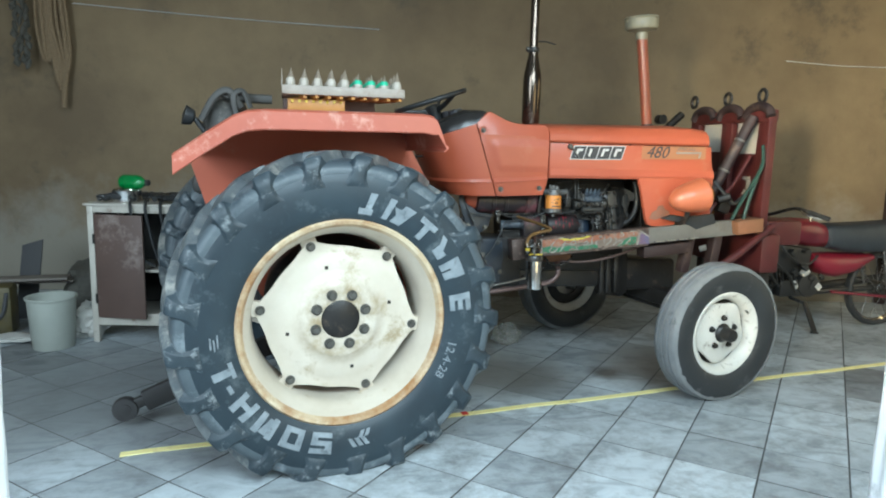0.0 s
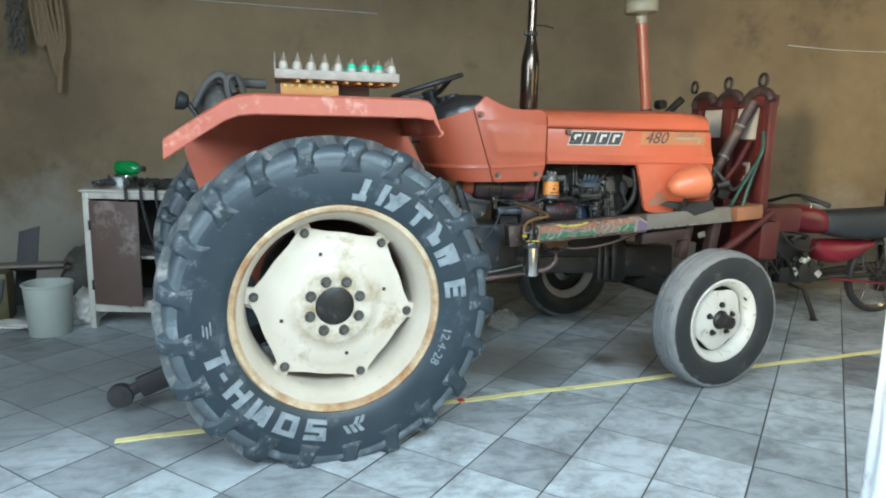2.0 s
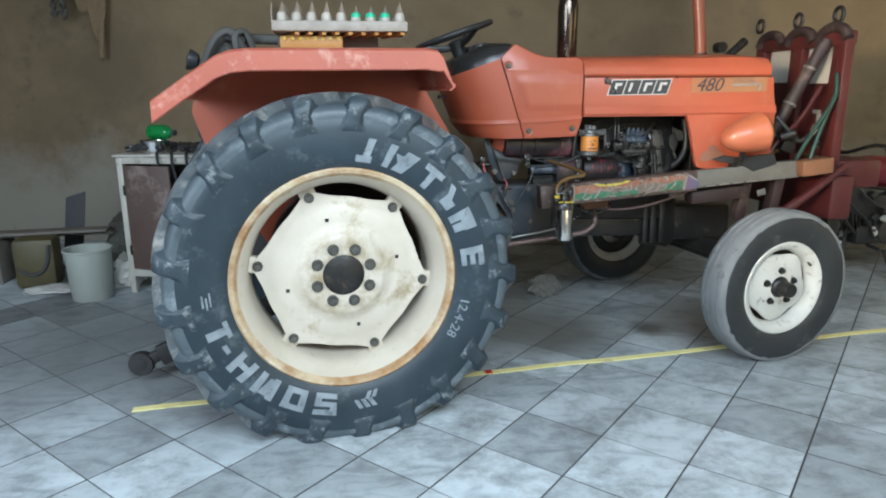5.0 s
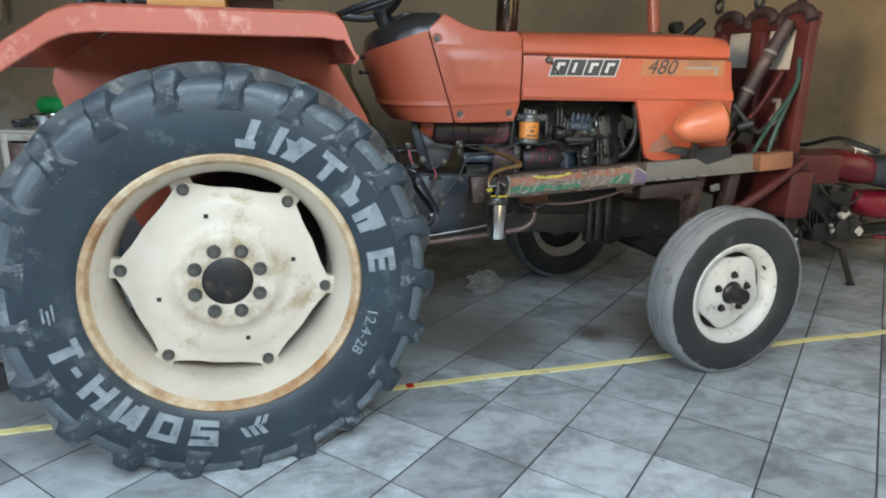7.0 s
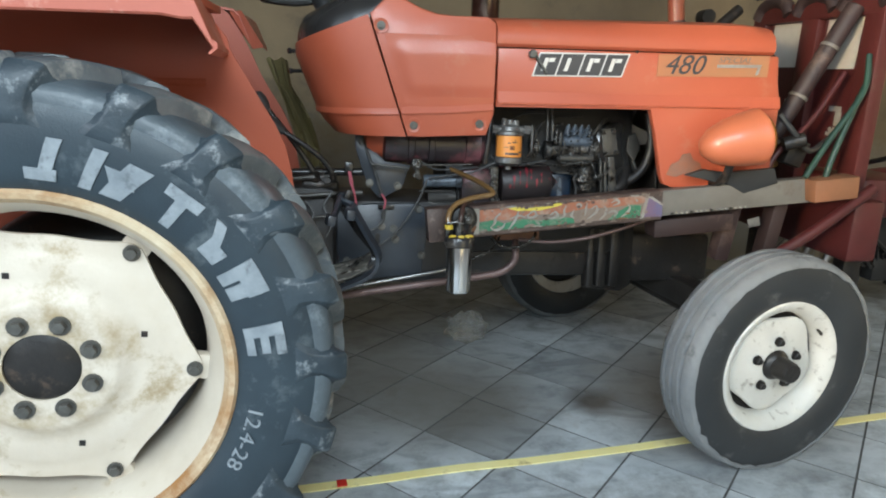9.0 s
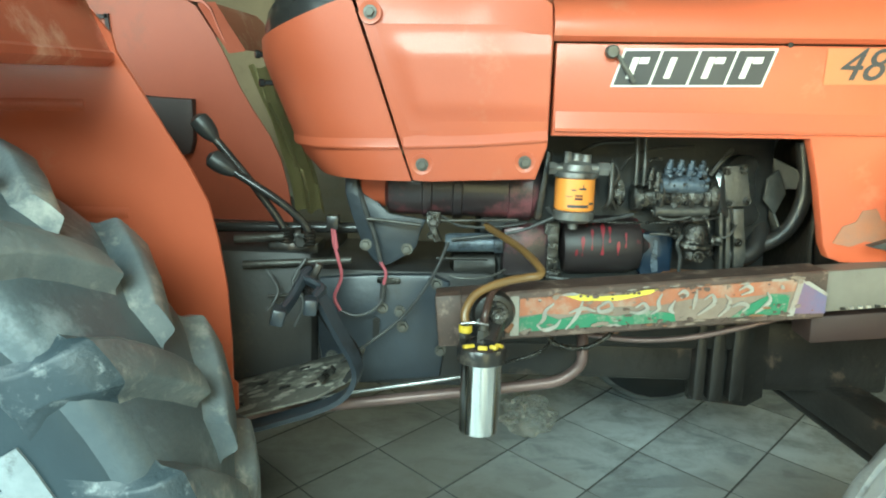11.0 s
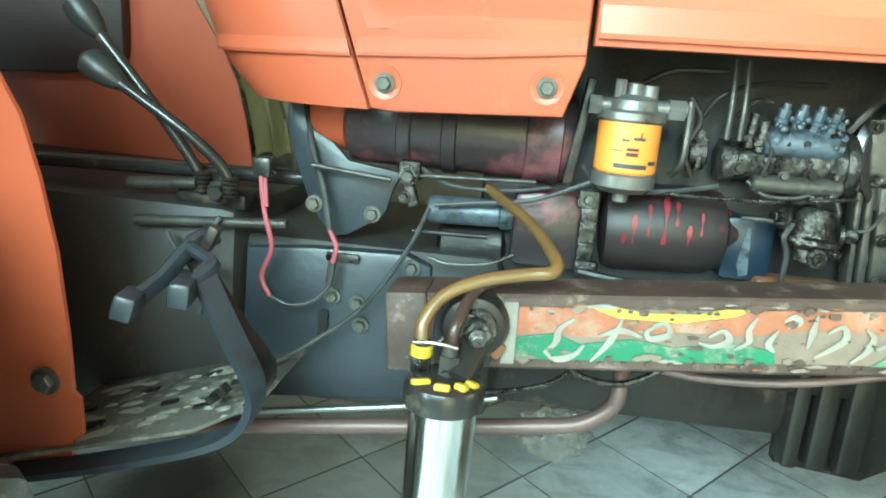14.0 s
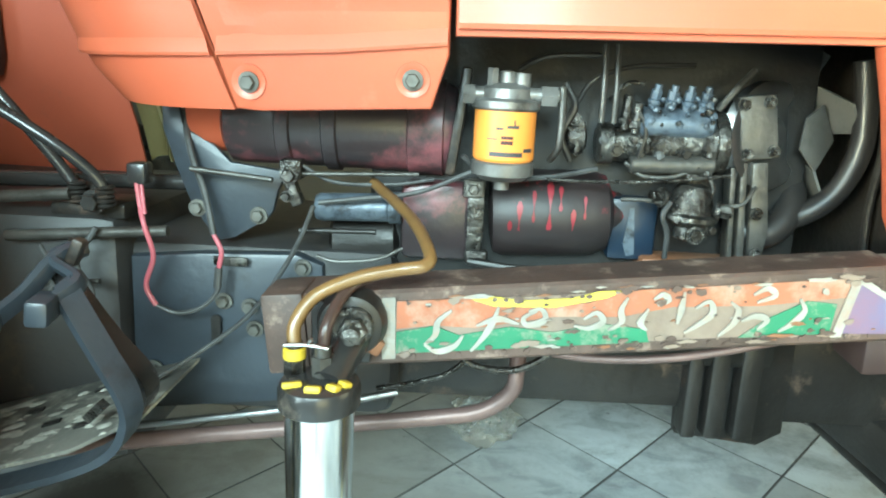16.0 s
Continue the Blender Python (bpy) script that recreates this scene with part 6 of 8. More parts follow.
for k, (pts, r, m) in enumerate(((((1.255, 0.745, 1.035), (1.275, 0.735, 1.068), (1.33, 0.745, 1.088), (1.42, 0.77, 1.095)), 0.0035, "iron"), (((1.30, 0.745, 1.04), (1.32, 0.74, 1.064), (1.345, 0.745, 1.066)), 0.0032, "alu"), (((1.455, 0.755, 1.035), (1.475, 0.75, 1.065), (1.505, 0.77, 1.092)), 0.005, "castgrey"),
                                 (((1.216, 0.72, 0.928), (1.30, 0.715, 0.930), (1.379, 0.718, 0.934), (1.476, 0.73, 0.946)), 0.0026, "alu"), (((1.325, 0.725, 0.905), (1.36, 0.722, 0.906), (1.395, 0.725, 0.902)), 0.0032, "castgrey"),
                                 (((1.228, 0.70, 1.055), (1.230, 0.70, 1.02), (1.228, 0.70, 0.975), (1.220, 0.72, 0.955)), 0.005, "castgrey"), (((1.34, 0.74, 1.03), (1.352, 0.735, 1.00), (1.345, 0.735, 0.962)), 0.003, "iron"))):
    bm = B()
    tube(bm, pts, r, 8, 5)
    part("fuel_line", bm, m, pump)
# feed pump
bm = B()
lathe(bm, [(0.010, -0.04), (0.018, -0.036), (0.018, -0.02), (0.030, -0.014), (0.040, -0.008), (0.040, -0.002), (0.032, 0.002), (0.028, 0.03), (0.022, 0.040), (0.010, 0.043)], (1.428, 0.74, 0.888), (0.06, 0, 1), 22)
feed = part("feed_pump", bm, "alu", tractor, "small grey fuel feed pump")
for c, d, r, h in (((1.385, 0.73, 0.910), (-1, -0.3, 0.1), 0.010, 0.02), ((1.462, 0.73, 0.895), (1, -0.4, 0), 0.010, 0.022), ((1.43, 0.712, 0.862), (0, -1, 0), 0.009, 0.012), ((1.405, 0.718, 0.885), (-0.4, -1, 0), 0.006, 0.01), ((1.452, 0.718, 0.87), (0.3, -1, 0), 0.006, 0.01)):
    bm = B()
    hexbolt(bm, c, d, r, h)
    part("feed_fitting", bm, "alu", feed)
# timing cover, belt wheel, fan and pipes in front of it
bm = B()
plate(bm, [(1.481, 1.055), (1.534, 1.062), (1.550, 0.972), (1.497, 0.966)], xz(0.75), 0.03, 0.004)
cover2 = part("timing_cover", bm, "castgrey", tractor, "worn grey timing cover with ribs")
for poly in ([(1.499, 0.963), (1.509, 0.963), (1.524, 0.80), (1.512, 0.80)], [(1.516, 0.963), (1.538, 0.965), (1.553, 0.86), (1.545, 0.80), (1.530, 0.80)], [(1.485, 0.955), (1.494, 0.955), (1.506, 0.80), (1.498, 0.80)]):
    bm = B()
    plate(bm, poly, xz(0.756), 0.03, 0.003)
    part("cover_rib", bm, "castgrey", cover2)
for x, z in ((1.489, 1.045), (1.525, 1.05), (1.503, 0.975), (1.540, 0.982), (1.528, 0.89), (1.535, 0.83)):
    bm = B()
    hexbolt(bm, (x, 0.75, z), (0, -1, 0), 0.0065, 0.010)
    part("cover_bolt", bm, "alu", cover2)
bm = B()
lathe(bm, [(0.052, 0.004), (0.070, 0.0), (0.080, 0.002), (0.072, 0.011), (0.080, 0.020), (0.070, 0.022), (0.052, 0.018)], (1.538, 0.800, 1.0), (0.45, -0.88, 0.05), 36)
lathe(bm, [(0.028, 0.0), (0.030, 0.02), (0.018, 0.03)], (1.538, 0.800, 1.0), (0.45, -0.88, 0.05), 20)
part("belt_wheel", bm, "steel", tractor, "worn belt wheel")
for k in range(6):
    a0 = radians(20 + 60 * k)
    hubc = Vector((1.600, 0.90, 1.0))
    bm = B()
    ring = []
    for rr, da, lift in ((0.05, -0.30, 0.010), (0.135, -0.26, 0.022), (0.150, 0.02, 0.0), (0.125, 0.30, -0.020), (0.05, 0.34, -0.010)):
        ring.append(hubc + Vector((0.35 * rr * math.cos(a0 + da) + lift, -rr * math.cos(a0 + da) * 0.94, rr * math.sin(a0 + da))))
    va = [bm.verts.new(q) for q in ring]
    vb = [bm.verts.new(q + Vector((0.004, -0.001, 0))) for q in ring]
    bm.faces.new(va)
    bm.faces.new(vb[::-1])
    for i in range(5):
        bm.faces.new((va[(i + 1) % 5], va[i], vb[i], vb[(i + 1) % 5]))
    part("fan_blade", bm, "fan_metal", tractor, "pale grey fan blade")
bm = B()
plate(bm, [(1.622, 1.050), (1.652, 0.998), (1.624, 0.950), (1.588, 0.984), (1.592, 1.030)], lambda u, v, w: Vector((u, 0.79 + (u - 1.62) * 0.5 + w, v)), 0.006, 0.001)
part("fan_blade", bm, "fan_metal", tractor, "pale grey fan blade")
bm = B()
tube(bm, [(1.662, 0.775, 1.115), (1.674, 0.775, 1.05), (1.676, 0.775, 0.985), (1.655, 0.78, 0.925), (1.615, 0.785, 0.888), (1.568, 0.79, 0.872)], 0.017, 10, 6)
part("fan_shroud", bm, "black_hose", tractor)
for x0, x1 in ((1.722, 1.728),):
    bm = B()
    tube(bm, [(x0 - 0.03, 0.77, 1.10), (x0 - 0.02, 0.765, 1.0), (x1 - 0.03, 0.765, 0.90), (x1 - 0.02, 0.77, 0.80)], 0.006, 8, 5)
    part("water_pipe", bm, "alu" if x0 < 1.64 else "iron", tractor)
# lower radiator hose and front bay clutter
bm = B()
tube(bm, [(1.50, 0.80, 0.86), (1.56, 0.78, 0.855), (1.60, 0.80, 0.90), (1.605, 0.86, 0.95)], 0.022, 10, 5)
part("radiator_hose", bm, "black_hose", tractor)
bm = B()
box(bm, (1.50, 0.78, 0.80), (0.26, 0.06, 0.03), bevel=0.006)
part("engine_rail", bm, "rust_orange", tractor)

# levers, rods and pedals ---------------------------------------------------
for pts, knob in ((((0.548, 0.75, 0.865), (0.535, 0.75, 0.895), (0.475, 0.735, 0.985), (0.381, 0.722, 1.103)), Vector((0.381, 0.722, 1.103))), (((0.602, 0.725, 0.865), (0.592, 0.722, 0.897), (0.545, 0.70, 0.948), (0.425, 0.69, 1.026)), Vector((0.421, 0.69, 1.028)))):
    bm = B()
    tube(bm, pts, 0.0085, 10, 6)
    lev = part("gear_lever", bm, "blackpaint", tractor, "black bent gear lever")
    bm = B()
    d = (Vector(pts[-1]) - Vector(pts[-2])).normalized()
    lathe(bm, [(0.010, -0.045), (0.017, -0.03), (0.021, -0.01), (0.019, 0.008), (0.008, 0.016), (0.001, 0.017)], knob, d, 16)
    part("knob", bm, "seatblack", lev)
    bm = B()
    for k in range(5):
        lathe(bm, [(0.010, 0.0), (0.0135, 0.003), (0.010, 0.006)], Vector(pts[0]) + Vector((0, 0, -0.012 + 0.0065 * k)), (0, 0, 1), 12)
    part("spring", bm, "iron", lev)
bm = B()
box(bm, (0.56, 0.79, 0.842), (0.11, 0.08, 0.026), bevel=0.008)
cyl(bm, (0.53, 0.78, 0.86), (0.575, 0.78, 0.865), 0.018, 12)
hexbolt(bm, (0.585, 0.729, 0.861), (0, -1, 0), 0.012, 0.02)
part("lever_turret", bm, "iron", tractor)
for a, b, r, m in (((0.465, 0.715, 0.808), (0.692, 0.715, 0.827), 0.0078, "castgrey"), ((0.44, 0.74, 0.858), (0.545, 0.74, 0.868), 0.009, "castgrey"), ((0.20, 0.80, 0.868), (0.70, 0.79, 0.885), 0.012, "blackpaint"),
                   ((0.52, 0.70, 0.745), (0.60, 0.70, 0.752), 0.004, "castgrey"), ((0.72, 0.73, 0.915), (0.835, 0.73, 0.905), 0.004, "castgrey"), ((0.86, 0.73, 0.915), (1.04, 0.73, 0.924), 0.0032, "castgrey"),
                   ((0.87, 0.74, 0.832), (0.98, 0.74, 0.835), 0.004, "iron")):
    bm = B()
    tube(bm, [a, b], r, 10)
    part("control_rod", bm, m, tractor, "bare steel rod" if m == "castgrey" else "")
bm = B()
box(bm, (0.862, 0.735, 0.922), (0.03, 0.03, 0.028), bevel=0.003)
box(bm, (0.865, 0.73, 0.89), (0.016, 0.02, 0.04), ry=-20, bevel=0.003)
hexbolt(bm, (0.862, 0.718, 0.915), (0, -1, 0), 0.009, 0.012)
hexbolt(bm, (0.858, 0.72, 0.885), (0, -1, 0), 0.006, 0.012)
part("rod_joint", bm, "alu", tractor)


def strap(pts, width, thick, steps=8, name="strap", material="bluegrey", label="", across=(0, 1, 0)):
    """A flat bar bent along points; its width lies across."""
    p = smooth_path(pts, steps)
    ac = Vector(across).normalized()
    rings = []
    for i, q in enumerate(p):
        t = (p[min(i + 1, len(p) - 1)] - p[max(i - 1, 0)]).normalized()
        nrm = t.cross(ac).normalized()
        rings.append([q + ac * sx * width / 2 + nrm * sy * thick / 2 for sx, sy in ((-1, -1), (1, -1), (1, 1), (-1, 1))])
    bm = B()
    ring_loft(bm, rings)
    return part(name, bm, material, tractor, label, 30)


strap([(0.655, 0.53, 0.808), (0.672, 0.515, 0.788), (0.707, 0.51, 0.726), (0.732, 0.505, 0.684), (0.738, 0.50, 0.655), (0.722, 0.50, 0.622), (0.68, 0.50, 0.595), (0.59, 0.50, 0.563), (0.50, 0.50, 0.536), (0.42, 0.5, 0.515)],
      0.030, 0.010, name="foot_rest_bar", label="dark grey bent foot-rest bar", across=(0.25, 0.9, 0.35))
strap([(0.622, 0.575, 0.81), (0.64, 0.57, 0.788), (0.683, 0.57, 0.724), (0.722, 0.57, 0.676), (0.727, 0.565, 0.65), (0.71, 0.56, 0.625)], 0.026, 0.010, name="inner_bar", material="blackpaint", across=(0.25, 0.9, 0.35))
for px, py, pz, tilt in ((0.604, 0.467, 0.774, 15), (0.655, 0.49, 0.788, 5)):
    bm = B()
    box(bm, (px, py, pz), (0.024, 0.045, 0.030), ry=tilt, rz=12, bevel=0.005)
    ped = part("pedal", bm, "bluegrey", tractor, "worn grey foot pedal")
    bm = B()
    tube(bm, [(px + 0.004, py + 0.015, pz + 0.004), (px + 0.012, py + 0.05, pz + 0.018), (0.628, 0.56, 0.822), (0.640, 0.60, 0.830)], 0.008, 8, 4, flat=1.6)
    part("pedal_arm", bm, "bluegrey", ped)
bm = B()
box(bm, (0.648, 0.57, 0.832), (0.014, 0.016, 0.035), ry=25, bevel=0.003)
tube(bm, [(0.60, 0.66, 0.815), (0.625, 0.60, 0.838), (0.655, 0.57, 0.835)], 0.0035, 8, 4)
part("return_spring", bm, "iron", tractor)
bm = B()
m = [(0.40, 0.505), (0.66, 0.505), (0.72, 0.56), (0.72, 0.74), (0.40, 0.74)]
plate(bm, m, lambda u, v, w: Vector((u, v, 0.536 + (u - 0.42) * 0.30 - w)), 0.006, 0.001)
M["mud"] = surf("dried_mud", (0.42, 0.40, 0.35), (0.25, 0.24, 0.21), 25.0, 0.85, bump=0.4)
M["step"] = surf("muddy_step_plate", (0.15, 0.142, 0.125), (0.065, 0.062, 0.055), 9.0, 0.6, bump=0.3, dirt=(0.34, 0.325, 0.275), dirt_amount=0.26, dirt_scale=16.0)
step = part("foot_plate", bm, "step", tractor, "muddy steel foot plate with slots")
for k, (x, y) in enumerate(((0.50, 0.56), (0.58, 0.60), (0.66, 0.64), (0.52, 0.66), (0.60, 0.69), (0.45, 0.62), (0.64, 0.57))):
    bm = B()
    box(bm, (x, y, 0.5385 + (x - 0.42) * 0.30), (0.022, 0.010, 0.003), ry=-16.7, rz=10)
    part("slot", bm, "iron", step)
for k in range(60):
    x, y = 0.42 + 0.27 * random.random(), 0.52 + 0.19 * random.random()
    bm = B()
    rr = 0.0035 + 0.011 * random.random() ** 2
    ring = [(rr * (0.6 + 0.7 * random.random()), 2 * math.pi * i / 9) for i in range(9)]
    vs = [bm.verts.new((x + 1.5 * q * math.cos(a), y + q * math.sin(a), 0.5375 + (x + 1.5 * q * math.cos(a) - 0.42) * 0.30)) for q, a in ring]
    top = bm.verts.new((x, y, 0.5385 + 0.003 * random.random() + (x - 0.42) * 0.30))
    for i in range(9):
        bm.faces.new((vs[i], vs[(i + 1) % 9], top))
    part("mud_flake", bm, "mud", step)
strap([(0.66, 0.55, 0.625), (0.675, 0.54, 0.64), (0.69, 0.53, 0.655)], 0.016, 0.012, 3, "toe_stop", "alu")

# pipes below ---------------------------------------------------------------
for pts, r, m, st in ((((0.42, 0.72, 0.485), (0.66, 0.72, 0.524), (0.90, 0.72, 0.566), (1.02, 0.73, 0.59)), 0.0055, "steel", 3), (((0.40, 0.72, 0.455), (0.643, 0.72, 0.496), (0.90, 0.72, 0.532), (1.08, 0.72, 0.557), (1.15, 0.72, 0.572), (1.19, 0.72, 0.605), (1.196, 0.72, 0.64), (1.20, 0.76, 0.69)), 0.0125, "dark_pipe", 5),
                      (((0.99, 0.72, 0.60), (1.06, 0.70, 0.625), (1.11, 0.69, 0.655), (1.14, 0.72, 0.69)), 0.004, "alu", 5), (((1.10, 0.66, 0.70), (1.13, 0.66, 0.672), (1.19, 0.66, 0.668), (1.24, 0.66, 0.70), (1.25, 0.68, 0.73)), 0.005, "alu", 6),
                      (((1.20, 0.70, 0.685), (1.30, 0.68, 0.682), (1.42, 0.66, 0.700), (1.56, 0.64, 0.745), (1.68, 0.62, 0.80)), 0.006, "dark_pipe", 5)):
    if m == "dark_pipe" and m not in M:
        M[m] = surf("rusty_brown_pipe", (0.20, 0.13, 0.12), (0.11, 0.075, 0.07), 14.0, 0.42, 0.3, bump=0.1)
    bm = B()
    tube(bm, pts, r, 10, st)
    part("oil_pipe", bm, m, tractor)
bm = B()
box(bm, (1.205, 0.76, 0.70), (0.15, 0.05, 0.05), bevel=0.006)
part("red_bracket", bm, "rust_orange", tractor, "dull red bracket under the arm")
# drawbar lower link behind the wheel
bm = B()
box(bm, (-0.51, 0.535, 0.235), (0.66, 0.036, 0.095), rz=15, ry=-19, bevel=0.01)
box(bm, (-0.83, 0.455, 0.125), (0.10, 0.03, 0.05), rz=12, ry=-22, bevel=0.008)
lathe(bm, [(0.024, -0.02), (0.050, -0.02), (0.054, -0.01), (0.054, 0.01), (0.050, 0.02), (0.024, 0.02)], (-0.885, 0.45, 0.10), (0, 1, 0), 24)
lathe(bm, [(0.012, -0.024), (0.026, -0.022), (0.026, 0.022), (0.012, 0.024)], (-0.885, 0.45, 0.10), (0, 1, 0), 18)
part("lower_link", bm, "gearbox", tractor, "black lower link arm with eye end")

# wires -----------------------------------------------------------------------
for pts, m, r in ((((0.648, 0.72, 0.905), (0.655, 0.715, 0.86), (0.664, 0.705, 0.835), (0.672, 0.71, 0.79), (0.657, 0.715, 0.745), (0.670, 0.715, 0.715)), "redwire", 0.0036), (((0.652, 0.725, 0.905), (0.656, 0.72, 0.88), (0.662, 0.712, 0.85)), "redwire", 0.003),
                  (((0.670, 0.715, 0.715), (0.70, 0.715, 0.705), (0.735, 0.715, 0.715), (0.757, 0.72, 0.74), (0.760, 0.72, 0.765)), "blackwire", 0.0032), (((0.757, 0.72, 0.745), (0.760, 0.72, 0.775)), "blackwire", 0.006),
                  (((0.760, 0.72, 0.775), (0.764, 0.72, 0.80), (0.752, 0.725, 0.822)), "redwire", 0.0035), (((0.752, 0.725, 0.822), (0.735, 0.74, 0.88), (0.716, 0.75, 0.925), (0.70, 0.77, 0.97), (0.69, 0.80, 1.02)), "blackwire", 0.005),
                  (((0.895, 0.72, 0.873), (0.875, 0.715, 0.82), (0.845, 0.71, 0.765), (0.802, 0.71, 0.706), (0.74, 0.70, 0.655), (0.68, 0.66, 0.62)), "blackwire", 0.0035),
                  (((0.90, 0.73, 0.876), (0.96, 0.73, 0.885), (1.04, 0.72, 0.90), (1.115, 0.71, 0.935)), "blackwire", 0.0035)):
    bm = B()
    tube(bm, pts, r, 8, 6)
    part("wire", bm, m, tractor, {"redwire": "thin red wire", "blackwire": "black cable"}[m])
for pts, m, r in ((((1.10, 0.72, 0.955), (1.14, 0.735, 0.925), (1.22, 0.73, 0.93), (1.29, 0.735, 0.945)), "blackwire", 0.004), (((1.235, 0.735, 1.06), (1.25, 0.73, 1.03), (1.235, 0.73, 0.99), (1.25, 0.735, 0.955)), "iron", 0.005),
                  (((1.17, 0.74, 1.075), (1.21, 0.735, 1.095), (1.28, 0.745, 1.10)), "iron", 0.004), (((1.44, 0.735, 0.955), (1.455, 0.73, 0.925), (1.44, 0.728, 0.905)), "alu", 0.003),
                  (((1.395, 0.725, 0.905), (1.385, 0.72, 0.885), (1.395, 0.725, 0.86), (1.40, 0.74, 0.82)), "blackwire", 0.004), (((1.47, 0.74, 0.90), (1.50, 0.735, 0.905), (1.52, 0.745, 0.93)), "castgrey", 0.003),
                  (((1.33, 0.745, 0.955), (1.355, 0.735, 0.938), (1.40, 0.735, 0.94), (1.43, 0.74, 0.955)), "castgrey", 0.003), (((0.87, 0.735, 0.93), (0.92, 0.74, 0.905), (1.0, 0.745, 0.905), (1.06, 0.75, 0.915)), "blackwire", 0.003),
                  (((0.60, 0.70, 0.83), (0.575, 0.69, 0.78), (0.60, 0.68, 0.74), (0.585, 0.67, 0.69)), "blackwire", 0.004), (((0.52, 0.70, 0.80), (0.545, 0.69, 0.76), (0.525, 0.68, 0.72)), "blackwire", 0.0035),
                  (((0.90, 0.72, 0.80), (0.93, 0.715, 0.795), (0.985, 0.72, 0.80), (1.02, 0.73, 0.815)), "castgrey", 0.003), (((1.115, 0.735, 0.80), (1.20, 0.725, 0.795), (1.32, 0.73, 0.80), (1.42, 0.735, 0.805)), "iron", 0.006)):
    bm = B()
    tube(bm, pts, r, 8, 6)
    part("engine_cable", bm, m, tractor)
bm = B()
box(bm, (0.650, 0.73, 0.905), (0.026, 0.03, 0.03), bevel=0.004)
part("plug", bm, "blackpaint", tractor)

# ---------------------------------------------------------------- front loader
loader = thing("front_loader", "dark red front loader frame with painted side arm", "loader")
AY = 0.545


def armz(x):
    return 0.757 + (x - 0.95) * 0.105


bm = B()
rings = []
for x in (0.885, 0.95, 1.2, 1.45, 1.622):
    z = armz(x)
    h = 0.047
    rings.append([Vector((x, AY + y, z + dz)) for y, dz in ((0.004, -h), (0.0, -h + 0.004), (0.0, h - 0.004), (0.004, h), (0.075, h), (0.08, h - 0.004), (0.08, -h + 0.004), (0.075, -h))])
ring_loft(bm, rings)
arm = part("side_arm", bm, "armpaint", loader, "box-section arm with chipped paint and coloured bands")
bm = B()
rings = []
for x in (1.618, 1.75, 1.95, 2.16):
    z = armz(x) + 0.004
    h = 0.040
    rings.append([Vector((x, AY + 0.006 + y, z + dz)) for y, dz in ((0.003, -h), (0.0, -h + 0.004), (0.0, h - 0.004), (0.003, h), (0.06, h), (0.06, -h))])
ring_loft(bm, rings)
extension = part("arm_extension", bm, "arm_grey", loader, "grey-green steel arm extension")
for k in range(16):
    x = 1.66 + 0.017 * k
    bm = B()
    box(bm, (x, AY + 0.004, armz(x) - 0.031), (0.009, 0.006, 0.005), ry=-6, bevel=0.001)
    part("stitch_weld", bm, "white_paint" if k % 4 else "iron", extension)
for x, y, z, w, h, r in ((1.86, 0.60, 0.775, 0.030, 0.026, 25), (1.985, 0.60, 0.770, 0.045, 0.030, -15)):
    bm = B()
    box(bm, (x, y, z), (w, 0.006, h), ry=r, bevel=0.002)
    part("hanger_plate", bm, "zinc", extension, "pale bare hanger plate")


def band(poly, material, lift, name="painted_band"):
    """A thin coat of paint on the arm; poly in (x, share of the arm's height)."""
    bm = B()
    plate(bm, poly, lambda u, v, w: Vector((u, AY - lift + w, armz(u) + (v - 0.5) * 0.094)), 0.0016, 0.0)
    return part(name, bm, material, arm)


band([(1.035, 0.16), (1.035, 0.86), (1.20, 0.84), (1.40, 0.86), (1.572, 0.86), (1.552, 0.16), (1.40, 0.17), (1.20, 0.16)], "arm_pink", 0.002)
band([(1.036, 0.50), (1.036, 0.86), (1.135, 0.86), (1.17, 0.74), (1.26, 0.72), (1.30, 0.86), (1.57, 0.88), (1.568, 0.64), (1.46, 0.58), (1.36, 0.62), (1.30, 0.52), (1.22, 0.56), (1.13, 0.46), (1.08, 0.52)], "arm_orange", 0.0035)
band([(1.12, 0.86), (1.15, 0.74), (1.22, 0.69), (1.28, 0.78), (1.30, 0.87), (1.27, 0.87), (1.24, 0.80), (1.18, 0.80), (1.145, 0.88)], "arm_yellow", 0.005)
band([(1.036, 0.17), (1.036, 0.46), (1.08, 0.52), (1.11, 0.38), (1.17, 0.46), (1.22, 0.36), (1.28, 0.44), (1.33, 0.34), (1.335, 0.17)], "arm_green", 0.005)
band([(1.44, 0.17), (1.47, 0.40), (1.515, 0.62), (1.55, 0.56), (1.546, 0.17)], "arm_green", 0.005)
band([(1.020, 0.10), (1.018, 0.92), (1.034, 0.92), (1.036, 0.10)], "white_paint", 0.005)
band([(0.985, 0.3), (0.99, 0.86), (1.016, 0.9), (1.016, 0.2)], "arm_pink", 0.0035)
band([(1.560, 0.16), (1.575, 0.90), (1.622, 0.52), (1.622, 0.12)], "arm_blue", 0.0035)
band([(1.548, 0.12), (1.565, 0.92), (1.576, 0.92), (1.560, 0.12)], "white_paint", 0.006)
band([(1.572, 0.92), (1.622, 0.55), (1.622, 0.48), (1.568, 0.84)], "white_paint", 0.0055)


layer = [0.0]


